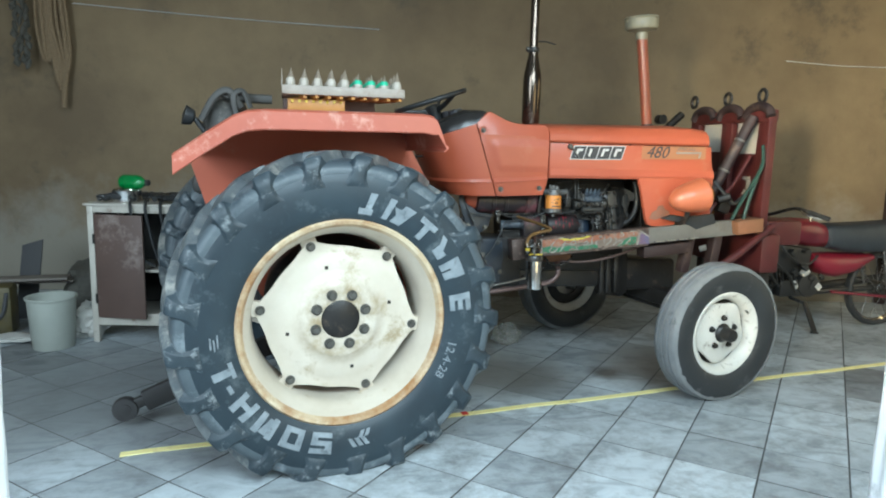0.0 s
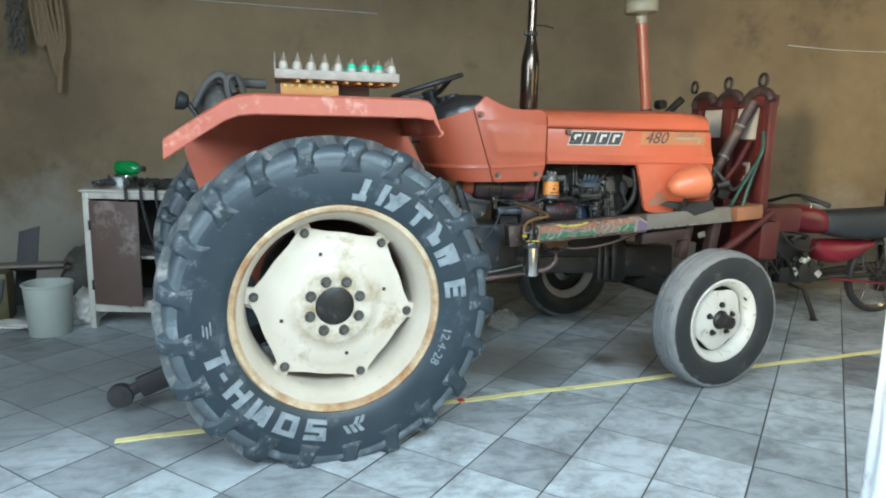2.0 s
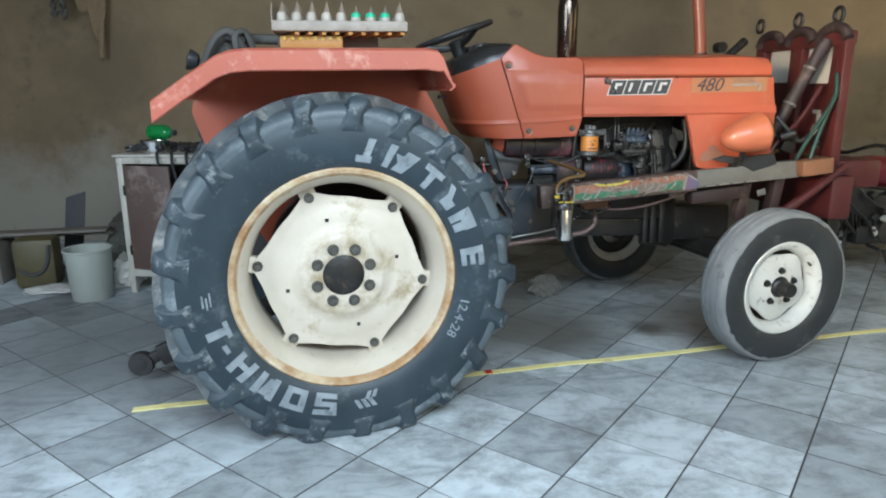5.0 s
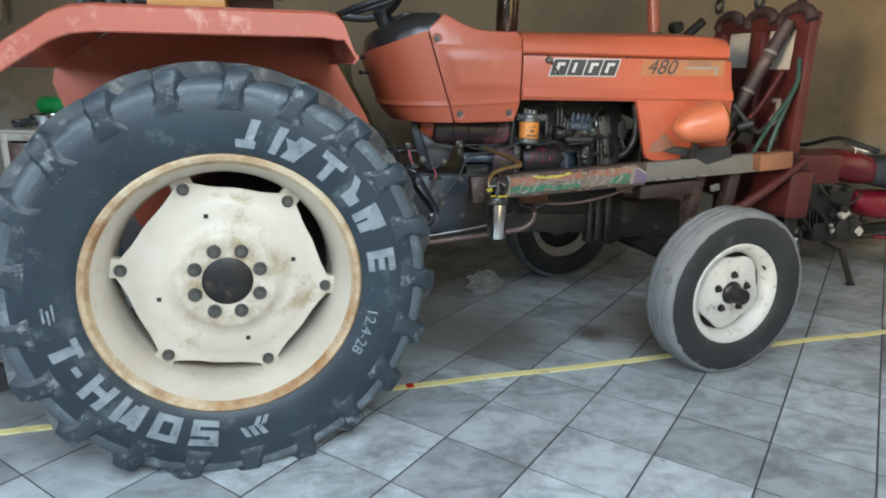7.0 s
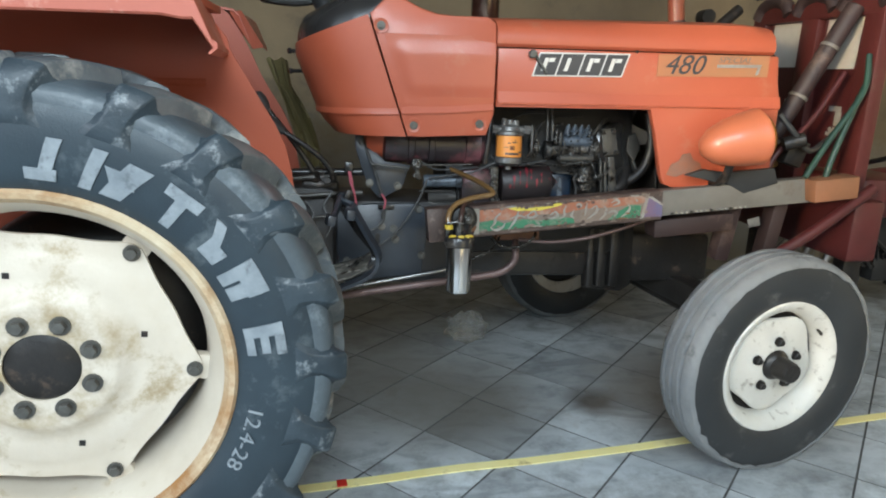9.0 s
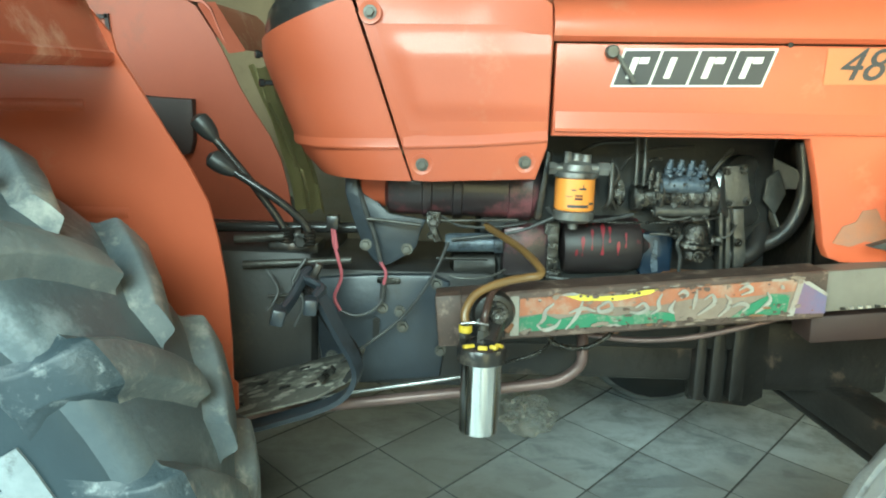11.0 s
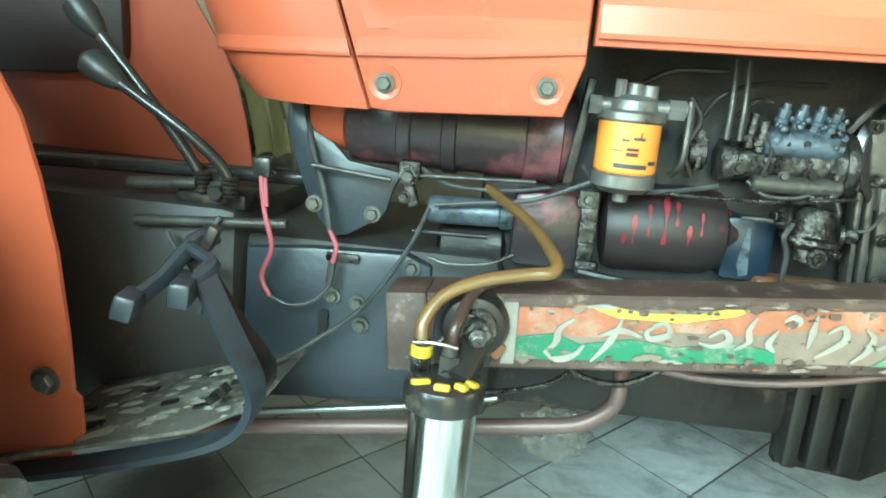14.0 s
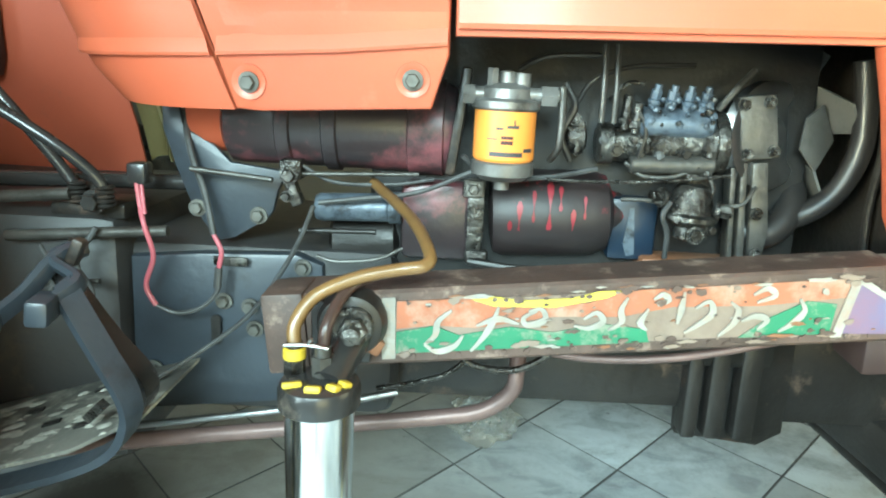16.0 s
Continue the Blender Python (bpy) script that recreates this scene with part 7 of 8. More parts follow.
def stroke(pts, w0=0.0042, w1=0.0014):
    """One brushed stroke of unreadable painted script."""
    p = smooth_path([(u, v, 0) for u, v in pts], 5)
    layer[0] += 0.00008
    bm = B()
    n = len(p)
    L, R = [], []
    for i, q in enumerate(p):
        t = (p[min(i + 1, n - 1)] - p[max(i - 1, 0)])
        tx, tz = t.x, t.y * 0.094
        k = math.hypot(tx, tz) or 1
        w = w0 + (w1 - w0) * abs(2 * i / (n - 1) - 1)
        c = Vector((q.x, 0, armz(q.x) + (q.y - 0.5) * 0.094))
        nx, nz = -tz / k, tx / k
        L.append((c.x + nx * w, c.z + nz * w))
        R.append((c.x - nx * w, c.z - nz * w))
    for i in range(n - 1):
        vs = [bm.verts.new((q[0], AY - 0.0066 - layer[0], q[1])) for q in (L[i], L[i + 1], R[i + 1], R[i])]
        bm.faces.new(vs)
    bmesh.ops.remove_doubles(bm, verts=bm.verts, dist=0.00002)
    ex = bmesh.ops.extrude_face_region(bm, geom=list(bm.faces))
    for e in ex["geom"]:
        if isinstance(e, bmesh.types.BMVert):
            e.co.y += 0.002
    return part("script_stroke", bm, "white_paint", arm)


for pts in (((1.10, 0.72), (1.085, 0.58), (1.082, 0.40), (1.07, 0.28)), ((1.07, 0.28), (1.085, 0.18), (1.105, 0.24), (1.115, 0.38)), ((1.155, 0.74), (1.15, 0.56), (1.14, 0.36), (1.125, 0.16)), ((1.13, 0.50), (1.155, 0.58), (1.18, 0.50)), ((1.20, 0.66), (1.185, 0.58), (1.19, 0.48), (1.21, 0.54), (1.205, 0.68), (1.19, 0.66)),
            ((1.255, 0.52), (1.27, 0.60), (1.278, 0.48), (1.262, 0.40), (1.245, 0.44)), ((1.305, 0.78), (1.298, 0.62), (1.30, 0.46), (1.285, 0.36)), ((1.335, 0.74), (1.345, 0.80), (1.352, 0.72), (1.34, 0.66)), ((1.33, 0.62), (1.322, 0.44), (1.33, 0.34)), ((1.37, 0.82), (1.368, 0.60), (1.365, 0.40)),
            ((1.385, 0.60), (1.40, 0.68), (1.405, 0.52), (1.39, 0.38), (1.375, 0.28)), ((1.425, 0.66), (1.435, 0.54), (1.43, 0.36), (1.415, 0.22)), ((1.44, 0.40), (1.455, 0.46), (1.47, 0.40), (1.46, 0.28)), ((1.45, 0.74), (1.465, 0.82), (1.475, 0.72), (1.455, 0.64)), ((1.505, 0.66), (1.512, 0.50), (1.50, 0.34), (1.485, 0.24)), ((1.53, 0.78), (1.536, 0.70))):
    stroke(pts)
# chips and worn spots over the paint
random.seed(31)
for k in range(70):
    x = 1.04 + 0.56 * random.random()
    v = random.choice((0.16 + 0.08 * random.random(), 0.80 + 0.08 * random.random(), 0.2 + 0.65 * random.random()))
    r = 0.0012 + 0.0045 * random.random() ** 2
    poly = [(x + 1.6 * r * (0.55 + 0.6 * random.random()) * math.cos(i * 0.785), v + r / 0.094 * (0.55 + 0.6 * random.random()) * math.sin(i * 0.785)) for i in range(8)]
    bm = B()
    plate(bm, poly, lambda u, w2, w: Vector((u, AY - 0.0082 - 0.00001 * k + w, armz(u) + (w2 - 0.5) * 0.094)), 0.0012, 0.0)
    part("paint_chip", bm, "armpaint" if k % 3 else "arm_pink", arm)
# long scrapes along the arm's edges and over the script
for k in range(64):
    x = 1.04 + 0.56 * random.random()
    v = random.choice((0.10 + 0.10 * random.random(), 0.86 + 0.08 * random.random(), 0.22 + 0.62 * random.random()))
    r = 0.0010 + 0.0022 * random.random() ** 2
    run = (3 + 5 * random.random()) * (1.0 if v < 0.2 or v > 0.86 else 0.5)
    poly = [(x + run * r * (0.5 + 0.7 * random.random()) * math.cos(i * 0.5236), v + r / 0.094 * (0.4 + 0.9 * random.random()) * math.sin(i * 0.5236)) for i in range(12)]
    bm = B()
    plate(bm, poly, lambda u, w2, w: Vector((u, AY - 0.0092 - 0.00001 * k + w, armz(u) + (w2 - 0.5) * 0.094)), 0.0012, 0.0)
    part("scrape", bm, ("arm_pink", "armpaint", "white_paint", "rust_orange")[k % 4], arm)
# end of the arm: pivot boss and big bolt
bm = B()
box(bm, (0.905, AY + 0.03, 0.752), (0.05, 0.07, 0.10), ry=-6, bevel=0.004)
part("end_plate", bm, "armpaint", arm)
bm = B()
lathe(bm, [(0.040, 0.0), (0.041, 0.02), (0.036, 0.032), (0.030, 0.034)], (0.985, AY + 0.002, 0.776), (0.05, -1, 0), 24)
part("pivot_boss", bm, "iron", arm)
bm = B()
lathe(bm, [(0.023, 0.0), (0.024, 0.008), (0.022, 0.010)], (0.990, AY - 0.032, 0.779), (0.05, -1, 0), 24)
hexbolt(bm, (0.992, AY - 0.040, 0.779), (0.05, -1, 0), 0.0165, 0.018, False)
lathe(bm, [(0.010, 0.0), (0.010, 0.014), (0.006, 0.016)], (0.993, AY - 0.056, 0.779), (0.05, -1, 0), 14)
part("pivot_bolt", bm, "alu", arm, "big plated pivot bolt")
for k in range(22):
    bm = B()
    x = 1.03 + 0.027 * k
    hexbolt(bm, (x, AY + 0.002, armz(x) - 0.037), (0, -1, 0), 0.0035, 0.004, False)
    part("rivet", bm, "armpaint", arm)
drive_train = [ob for ob in bpy.data.objects if ob not in built_before]
# mast
MX = 2.40
bm = B()
plate(bm, [(0.66, 0.90), (1.33, 0.90), (1.33, 1.45), (0.66, 1.45)], lambda u, v, w: Vector((MX + w, u, v)), 0.012, 0.0)
mast = part("mast_plate", bm, "loader_red", loader, "dark red plate with white painted fields")
for y, w in ((0.68, 0.085), (0.995, 0.095), (1.31, 0.085)):
    bm = B()
    box(bm, (MX - 0.006, y, 1.16), (0.05, w, 0.66), bevel=0.006)
    part("mast_post", bm, "post_red", loader, "worn red mast post")
bm = B()
box(bm, (MX, YC + 0.02, 1.465), (0.07, 0.68, 0.07), bevel=0.012)
part("top_beam", bm, "post_red", loader)
for y in (1.22, 0.97, 0.73):
    bm = B()
    tube(bm, [(MX - 0.03, y + 0.10, 1.455), (MX - 0.03, y + 0.07, 1.50), (MX - 0.03, y, 1.518), (MX - 0.03, y - 0.07, 1.50), (MX - 0.03, y - 0.10, 1.46)], 0.026, 10, 4)
    part("saddle_pad", bm, "dark_hyd", loader, "dark padded saddle")
for y in (1.35, 1.02, 0.725):
    bm = B()
    tube(bm, [(MX - 0.02, y + 0.030 * math.cos(a), 1.574 + 0.035 * math.sin(a)) for a in (radians(-70 + 32 * k) for k in range(11))], 0.0098, 8, 2)
    part("lifting_ring", bm, "iron", loader, "iron lifting ring")
for y0, y1, z0, z1 in ((1.06, 1.245, 1.262, 1.452), (0.752, 0.93, 1.255, 1.44)):
    bm = B()
    plate(bm, [(y0 + 0.01, z0), (y1, z0), (y1 - 0.005, z1), (y0, z1)], lambda u, v, w: Vector((MX - 0.005 + w, u, v)), 0.002)
    part("white_field", bm, "field_white", mast)
for y, z, w, h in ((1.18, 1.13, 0.018, 0.02), (1.10, 1.13, 0.018, 0.02), (1.17, 1.045, 0.12, 0.022), (0.80, 1.08, 0.03, 0.05), (0.82, 1.115, 0.06, 0.018), (0.78, 0.965, 0.02, 0.014), (0.79, 0.94, 0.03, 0.014)):
    bm = B()
    box(bm, (MX - 0.002, y, z), (0.003, w, h))
    part("white_mark", bm, "white_paint", mast)
bm = B()
for k in range(3):
    box(bm, (MX - 0.003, 0.82, 1.025), (0.003, 0.052, 0.013), rx=60 * k)
part("star_mark", bm, "white_paint", mast)
# tilt ram with pale collars
a, b = Vector((2.345, 0.74, 1.46)), Vector((2.12, 0.78, 0.98))
d = (b - a)
bm = B()
cyl(bm, a, b, 0.030, 18, edge=0.004)
ram = part("hydraulic_ram", bm, "dark_hyd", loader, "brown-black hydraulic ram with pale collars")
bm = B()
box(bm, b + Vector((0.0, 0.0, -0.035)), (0.055, 0.06, 0.09), ry=-25, bevel=0.008)
cyl(bm, b + Vector((0, -0.04, -0.05)), b + Vector((0, 0.04, -0.05)), 0.026, 14, edge=0.003)
part("ram_foot", bm, "amber_iron", ram, "amber-stained ram foot")
for f in (0.27, 0.62, 0.93):
    bm = B()
    q = a + d * f
    lathe(bm, [(0.031, 0.0), (0.0335, 0.002), (0.0335, 0.010), (0.031, 0.012)], q, d, 20)
    part("collar", bm, "arm_grey", ram)
bm = B()
cyl(bm, (2.10, 1.34, 1.33), (2.30, 1.36, 1.50), 0.024, 12, edge=0.004)
lathe(bm, [(0.012, -0.03), (0.03, -0.03), (0.03, 0.03), (0.012, 0.03)], (2.14, 1.345, 1.46), (0, 1, 0), 14)
part("ram_far", bm, "iron", loader)
for k, pts in enumerate((((2.36, 0.66, 1.30), (2.33, 0.62, 1.18), (2.22, 0.60, 1.02), (2.14, 0.58, 0.90)), ((2.38, 0.66, 1.24), (2.30, 0.62, 1.10), (2.24, 0.60, 0.95), (2.22, 0.60, 0.82)), ((2.33, 0.72, 1.24), (2.22, 0.70, 1.08), (2.09, 0.68, 0.96), (2.06, 0.68, 0.85)),
                         ((2.30, 0.70, 1.02), (2.20, 0.66, 0.98), (2.12, 0.64, 1.04), (2.07, 0.66, 1.10)))):
    bm = B()
    tube(bm, pts, 0.010, 10, 6)
    part("hydraulic_hose", bm, ("hose_green", "hose_green", "loader_red", "seatblack")[k], loader, "green hydraulic hose" if k < 2 else "")
bm = B()
box(bm, (2.17, 0.70, 0.97), (0.07, 0.05, 0.09), ry=20, bevel=0.006)
cyl(bm, (2.10, 0.66, 1.0), (2.16, 0.64, 1.02), 0.024, 12)
part("valve_block", bm, "iron", loader, "black hydraulic valve block")
bm = B()
box(bm, (2.24, AY + 0.04, 0.865), (0.16, 0.08, 0.075), ry=-6, bevel=0.006)
part("knee_box", bm, "rust_orange", loader, "rusty orange arm knuckle")
bm = B()
tube(bm, [(2.02, 0.58, 0.60), (2.20, 0.58, 0.71), (2.42, 0.60, 0.86)], 0.020, 10, 3)
part("push_bar", bm, "loader_red", loader)
bm = B()
box(bm, (2.56, YC, 0.81), (0.24, 0.60, 0.14), bevel=0.015)
box(bm, (2.44, YC, 0.70), (0.12, 0.7, 0.22), bevel=0.015)
part("cross_box", bm, "loader_red", loader)
bm = B()
box(bm, (1.78, 0.64, 0.735), (0.28, 0.08, 0.06), ry=-5, bevel=0.006)
part("sub_frame", bm, "dark_hyd", loader)
for x in (1.93, 2.10):
    bm = B()
    box(bm, (x, 0.66, 0.72), (0.05, 0.06, 0.24), ry=8, bevel=0.006)
    part("sub_frame_strut", bm, "dark_hyd", loader)
# legs that carry the frame on the tractor and down to the floor
for y in (0.70, 1.23):
    bm = B()
    box(bm, (2.46, y, 0.30), (0.07, 0.06, 0.60), bevel=0.006)
    part("stand_leg", bm, "iron", loader)

# ---------------------------------------------------------------- canister on the arm
can = thing("filter_canister", "polished steel filter canister hung from the arm", "filter")
jx, jy = 0.964, 0.462
bm = B()
lathe(bm, [(0.030, 0.0), (0.0355, 0.003), (0.0365, 0.008), (0.0375, 0.13), (0.0375, 0.134)], (jx, jy, 0.572), (0, 0, 1), 40)
part("bowl", bm, "chrome", can, "polished steel bowl")
bm = B()
lathe(bm, [(0.0385, 0.0), (0.044, 0.002), (0.0445, 0.022), (0.042, 0.028), (0.034, 0.032), (0.001, 0.033)], (jx, jy, 0.705), (0, 0, 1), 36)
cyl(bm, (jx + 0.01, jy, 0.73), (jx + 0.028, jy + 0.06, 0.765), 0.02, 12)
box(bm, (jx + 0.01, AY - 0.012, 0.765), (0.07, 0.02, 0.075), bevel=0.004)
head = part("head", bm, "blackpaint", can, "black cap with yellow marks")
for dx, dy, w, h, rz in ((-0.024, -0.022, 0.026, 0.012, 20), (0.0, -0.03, 0.022, 0.014, 0), (0.020, -0.024, 0.018, 0.014, -25), (0.030, -0.014, 0.016, 0.012, -40)):
    bm = B()
    box(bm, (jx + dx, jy + dy, 0.7375), (w * 0.8, 0.013, h * 0.6), rz=rz, rx=-20, bevel=0.003)
    part("yellow_mark", bm, "yellow", head)
for dx, dy, m in ((-0.030, 0.012, "alu"), (0.002, 0.006, "castgrey")):
    bm = B()
    cyl(bm, (jx + dx, jy + dy, 0.735), (jx + dx, jy + dy, 0.760), 0.012, 6)
    cyl(bm, (jx + dx, jy + dy, 0.758), (jx + dx, jy + dy, 0.772), 0.009, 12)
    part("fitting", bm, m, head)
bm = B()
lathe(bm, [(0.0105, 0.0), (0.0125, 0.002), (0.0125, 0.012), (0.0105, 0.014)], (jx - 0.030, jy + 0.012, 0.752), (0, 0, 1), 14)
part("hose_band", bm, "yellow", can, "yellow hose band")
bm = B()
tube(bm, [(jx - 0.030, jy + 0.012, 0.764), (jx - 0.031, jy + 0.02, 0.790), (jx - 0.012, jy + 0.035, 0.818), (jx + 0.03, jy + 0.05, 0.836), (jx + 0.075, jy + 0.06, 0.845), (jx + 0.104, jy + 0.065, 0.850), (jx + 0.106, jy + 0.09, 0.860), (jx + 0.075, jy + 0.18, 0.880), (jx + 0.01, jy + 0.29, 0.905)], 0.0078, 12, 7)
part("amber_hose", bm, "hose", can, "amber rubber hose")
bm = B()
tube(bm, [(jx + 0.002, jy + 0.006, 0.768), (jx + 0.006, jy + 0.012, 0.795), (jx + 0.02, jy + 0.05, 0.822), (jx + 0.05, jy + 0.085, 0.832)], 0.0068, 10, 6)
part("brown_hose", bm, "hose_dark", can)
bm = B()
tube(bm, [(jx - 0.038, jy + 0.0, 0.772), (jx - 0.012, jy - 0.006, 0.776), (jx + 0.010, jy - 0.004, 0.772)], 0.0022, 8, 4)
tube(bm, [(jx - 0.012, jy - 0.006, 0.776), (jx - 0.006, jy - 0.01, 0.785)], 0.002, 6)
part("hose_clip", bm, "steel", can)
bm = B()
box(bm, (jx + 0.045, AY - 0.02, 0.752), (0.028, 0.01, 0.020), rz=10, ry=30, bevel=0.003)
part("orange_tab", bm, "rust_orange", can)


# the drive train and what hangs on it sit slightly askew to the bonnet: turned, and set out a little towards the foot
ASKEW = Matrix(((1.0288, 0.0129, 0.0189, -0.0531), (0.0399, 0.9992, 0.1121, -0.1385), (-0.0334, -0.0682, 1.0107, 0.0674), (0, 0, 0, 1)))
for ob in drive_train + list(can.children_recursive):
    if ob.type == "MESH" and not ob.name.startswith("lower_link"):
        ob.data.transform(ASKEW)


# ---------------------------------------------------------------- tray on the fender
tray = thing("cap_tray", "pale tray holding a row of pointed white and green caps", "tray", at=(0.0, 0.2, 1.43))
tz, ty0, ty1 = 1.428, 0.075, 0.33
bm = B()
box(bm, (0.017, (ty0 + ty1) / 2, tz + 0.004), (0.46, ty1 - ty0, 0.008), bevel=0.002)
for y in (ty0, ty1):
    box(bm, (0.017, y, tz + 0.017), (0.46, 0.012, 0.034), bevel=0.004)
for x in (-0.207, 0.241):
    box(bm, (x, (ty0 + ty1) / 2, tz + 0.017), (0.012, ty1 - ty0, 0.034), bevel=0.004)
part("tray_body", bm, "foam", tray, "worn pale tray")
bm = B()
plate(bm, [(ty0 + 0.01, tz), (ty1, tz), (ty1, tz + 0.10), (ty0 + 0.03, tz + 0.095), (ty0 + 0.005, tz + 0.05)], lambda u, v, w: Vector((-0.214 + w, u, v)), 0.004)
part("end_sheet", bm, "tray_grey", tray, "dull translucent end sheet")
for row in range(3):
    for k in range(9):
        x = -0.182 + 0.0505 * k
        y = ty0 + 0.035 + 0.08 * row
        g = k in (5, 6, 7)
        bm = B()
        lathe(bm, [(0.008, 0.0), (0.012, 0.012), (0.0175, 0.022), (0.0185, 0.032), (0.016, 0.044), (0.012, 0.046)], (x, y, tz + 0.010), (0, 0, 1), 12)
        c = part("cap", bm, "capwhite", tray)
        bm = B()
        lathe(bm, [(0.0175, 0.0), (0.0165, 0.009), (0.012, 0.016)], (x, y, tz + 0.048), (0, 0, 1), 12)
        part("cap_band", bm, "capgreen" if g else "capwhite", c, "green cap band" if g else "")
        bm = B()
        lathe(bm, [(0.017, 0.0), (0.012, 0.016), (0.0055, 0.036), (0.001, 0.052)], (x + 0.002, y + 0.012, tz + 0.050 - (0.012 if g else 0)), (0.02, 0.05, 1), 8)
        part("tip", bm, "tray_grey", c)
for k in range(9):
    bm = B()
    box(bm, (-0.16 + 0.045 * k, ty0 + 0.10, tz - 0.006), (0.014, 0.2, 0.010), rz=18)
    part("slat", bm, "plank_gold", tray)
strip = thing("wooden_strip", "varnished wooden strip lying on the fender", "wood", at=(-0.07, 0.13, 1.37))
bm = B()
box(bm, (-0.085, 0.16, 1.394), (0.215, 0.09, 0.046), bevel=0.004)
part("strip", bm, "plank_gold", strip)
for k in range(8):
    bm = B()
    cyl(bm, (-0.175 + 0.026 * k, 0.118, 1.405), (-0.175 + 0.026 * k, 0.110, 1.407), 0.006, 8)
    part("stud", bm, "yellow", strip)
bm = B()
box(bm, (-0.03, 0.24, 1.397), (0.36, 0.06, 0.050), bevel=0.004)
part("riser", bm, "cab_brown", strip)

# ---------------------------------------------------------------- tape on the floor
tape = thing("strap_tape", "flat yellow strap lying straight across the tiles", "strap")
bm = B()
p0, p1 = Vector((-0.86, 0.212, 0.003)), Vector((3.75, 0.672, 0.003))
d = (p1 - p0).normalized()
nn = Vector((-d.y, d.x, 0))
rings = []
for k in range(41):
    q = p0 + (p1 - p0) * k / 40 + nn * 0.004 * math.sin(k * 0.9)
    w = 0.0185
    z = 0.0015 + 0.001 * math.sin(k * 1.7)
    rings.append([q + nn * w + Vector((0, 0, z - 0.0035)), q - nn * w + Vector((0, 0, z - 0.0035)), q - nn * w + Vector((0, 0, z)), q + nn * w + Vector((0, 0, z))])
ring_loft(bm, rings)
part("strap", bm, "tape", tape)
bm = B()
box(bm, (0.608, 0.357, 0.006), (0.03, 0.032, 0.003), rz=5.7)
part("red_mark", bm, "redspot", tape, "red mark on the strap")


def crumple(name, label, cat, centre, size, material, seed, sub=4, rough=0.5):
    """A crumpled bag: an icosphere pushed in and out by cells."""
    bm = B()
    bmesh.ops.create_icosphere(bm, subdivisions=sub, radius=1.0)
    for v in bm.verts:
        q = v.co.copy()
        k = 1 + rough * 0.55 * noise.noise(q * 2.1 + Vector((seed, 0, 0))) + rough * 0.35 * abs(noise.noise(q * 5.3 + Vector((0, seed, 0)))) + rough * 0.16 * noise.noise(q * 11 + Vector((0, 0, seed)))
        q *= k
        v.co = Vector((q.x * size[0], q.y * size[1], max(q.z * size[2], -size[2] * 0.82)))
        v.co += Vector(centre) + Vector((0, 0, size[2] * 0.82))
    ob = part(name, bm, material, angle=25)
    return tagged(ob, label, cat)


crumple("clear_plastic_bag", "crumpled clear plastic bag lying on the tiles", "bag", (1.176, 1.43, 0.0), (0.085, 0.065, 0.065), "plastic_clear", 3.1, 4, 0.9)

# ---------------------------------------------------------------- cabinet and what stands round it
CA = -12.0
C0 = Vector((-1.372, 1.86, 0))
cd, cn = Vector((math.cos(radians(CA)), math.sin(radians(CA)), 0)), Vector((math.sin(radians(CA)), -math.cos(radians(CA)), 0))


def cp(s, n, z):
    """A place on the cabinet: s along its front, n out of its front, z up."""
    return C0 + cd * s + cn * n + Vector((0, 0, z))


cab = thing("cabinet", "old white metal cabinet with brown door standing ajar", "cabinet", at=tuple(C0))
CW, CD, CH = 0.92, 0.42, 0.852


def cbox(bm, s, n, z, size, bevel=0.003, turn=0.0):
    return box(bm, cp(s, n, z), size, rz=CA + turn, bevel=bevel)


for s in (0.018, CW - 0.018):
    for n in (-0.018, -CD + 0.018):
        bm = B()
        cbox(bm, s, n, CH / 2, (0.036, 0.036, CH))
        part("leg", bm, "cab_white", cab)
bm = B()
cbox(bm, CW / 2, -CD / 2, CH + 0.006, (CW + 0.03, CD + 0.03, 0.014))
cbox(bm, CW / 2, -0.012, CH - 0.022, (CW - 0.07, 0.022, 0.042))
part("top", bm, "cab_white", cab)
for z in (0.16, 0.45):
    bm = B()
    cbox(bm, CW / 2, -CD / 2, z, (CW - 0.07, CD - 0.04, 0.018))
    part("shelf", bm, "cab_white", cab)
bm = B()
cbox(bm, CW / 2, -0.010, 0.145, (CW - 0.07, 0.018, 0.075))
part("bottom_rail", bm, "cab_white", cab)
bm = B()
cbox(bm, CW / 2, -CD + 0.008, 0.5, (CW - 0.07, 0.01, 0.68))
for s in (0.006, CW - 0.006):
    cbox(bm, s, -CD / 2, 0.5, (0.008, CD - 0.06, 0.68))
part("back_panel", bm, "dark_in", cab)
bm = B()
hinge = cp(0.045, 0.006, 0.48)
box(bm, hinge + Vector((math.cos(radians(CA - 8)), math.sin(radians(CA - 8)), 0)) * 0.155, (0.31, 0.016, 0.64), rz=CA - 8, bevel=0.004)
part("door", bm, "cab_brown", cab, "brown stained sheet door standing ajar")
for z in (0.25, 0.62):
    bm = B()
    cyl(bm, cp(0.04, 0.012, z), cp(0.04, 0.012, z + 0.06), 0.008, 10)
    part("hinge", bm, "iron", cab)
sack = crumple("stuffed_sack", "grey-white sack stuffed in the cabinet's lower shelf", "sack", tuple(cp(0.55, -0.18, 0.172)), (0.17, 0.13, 0.12), "bag", 8.8, 4, 0.25)
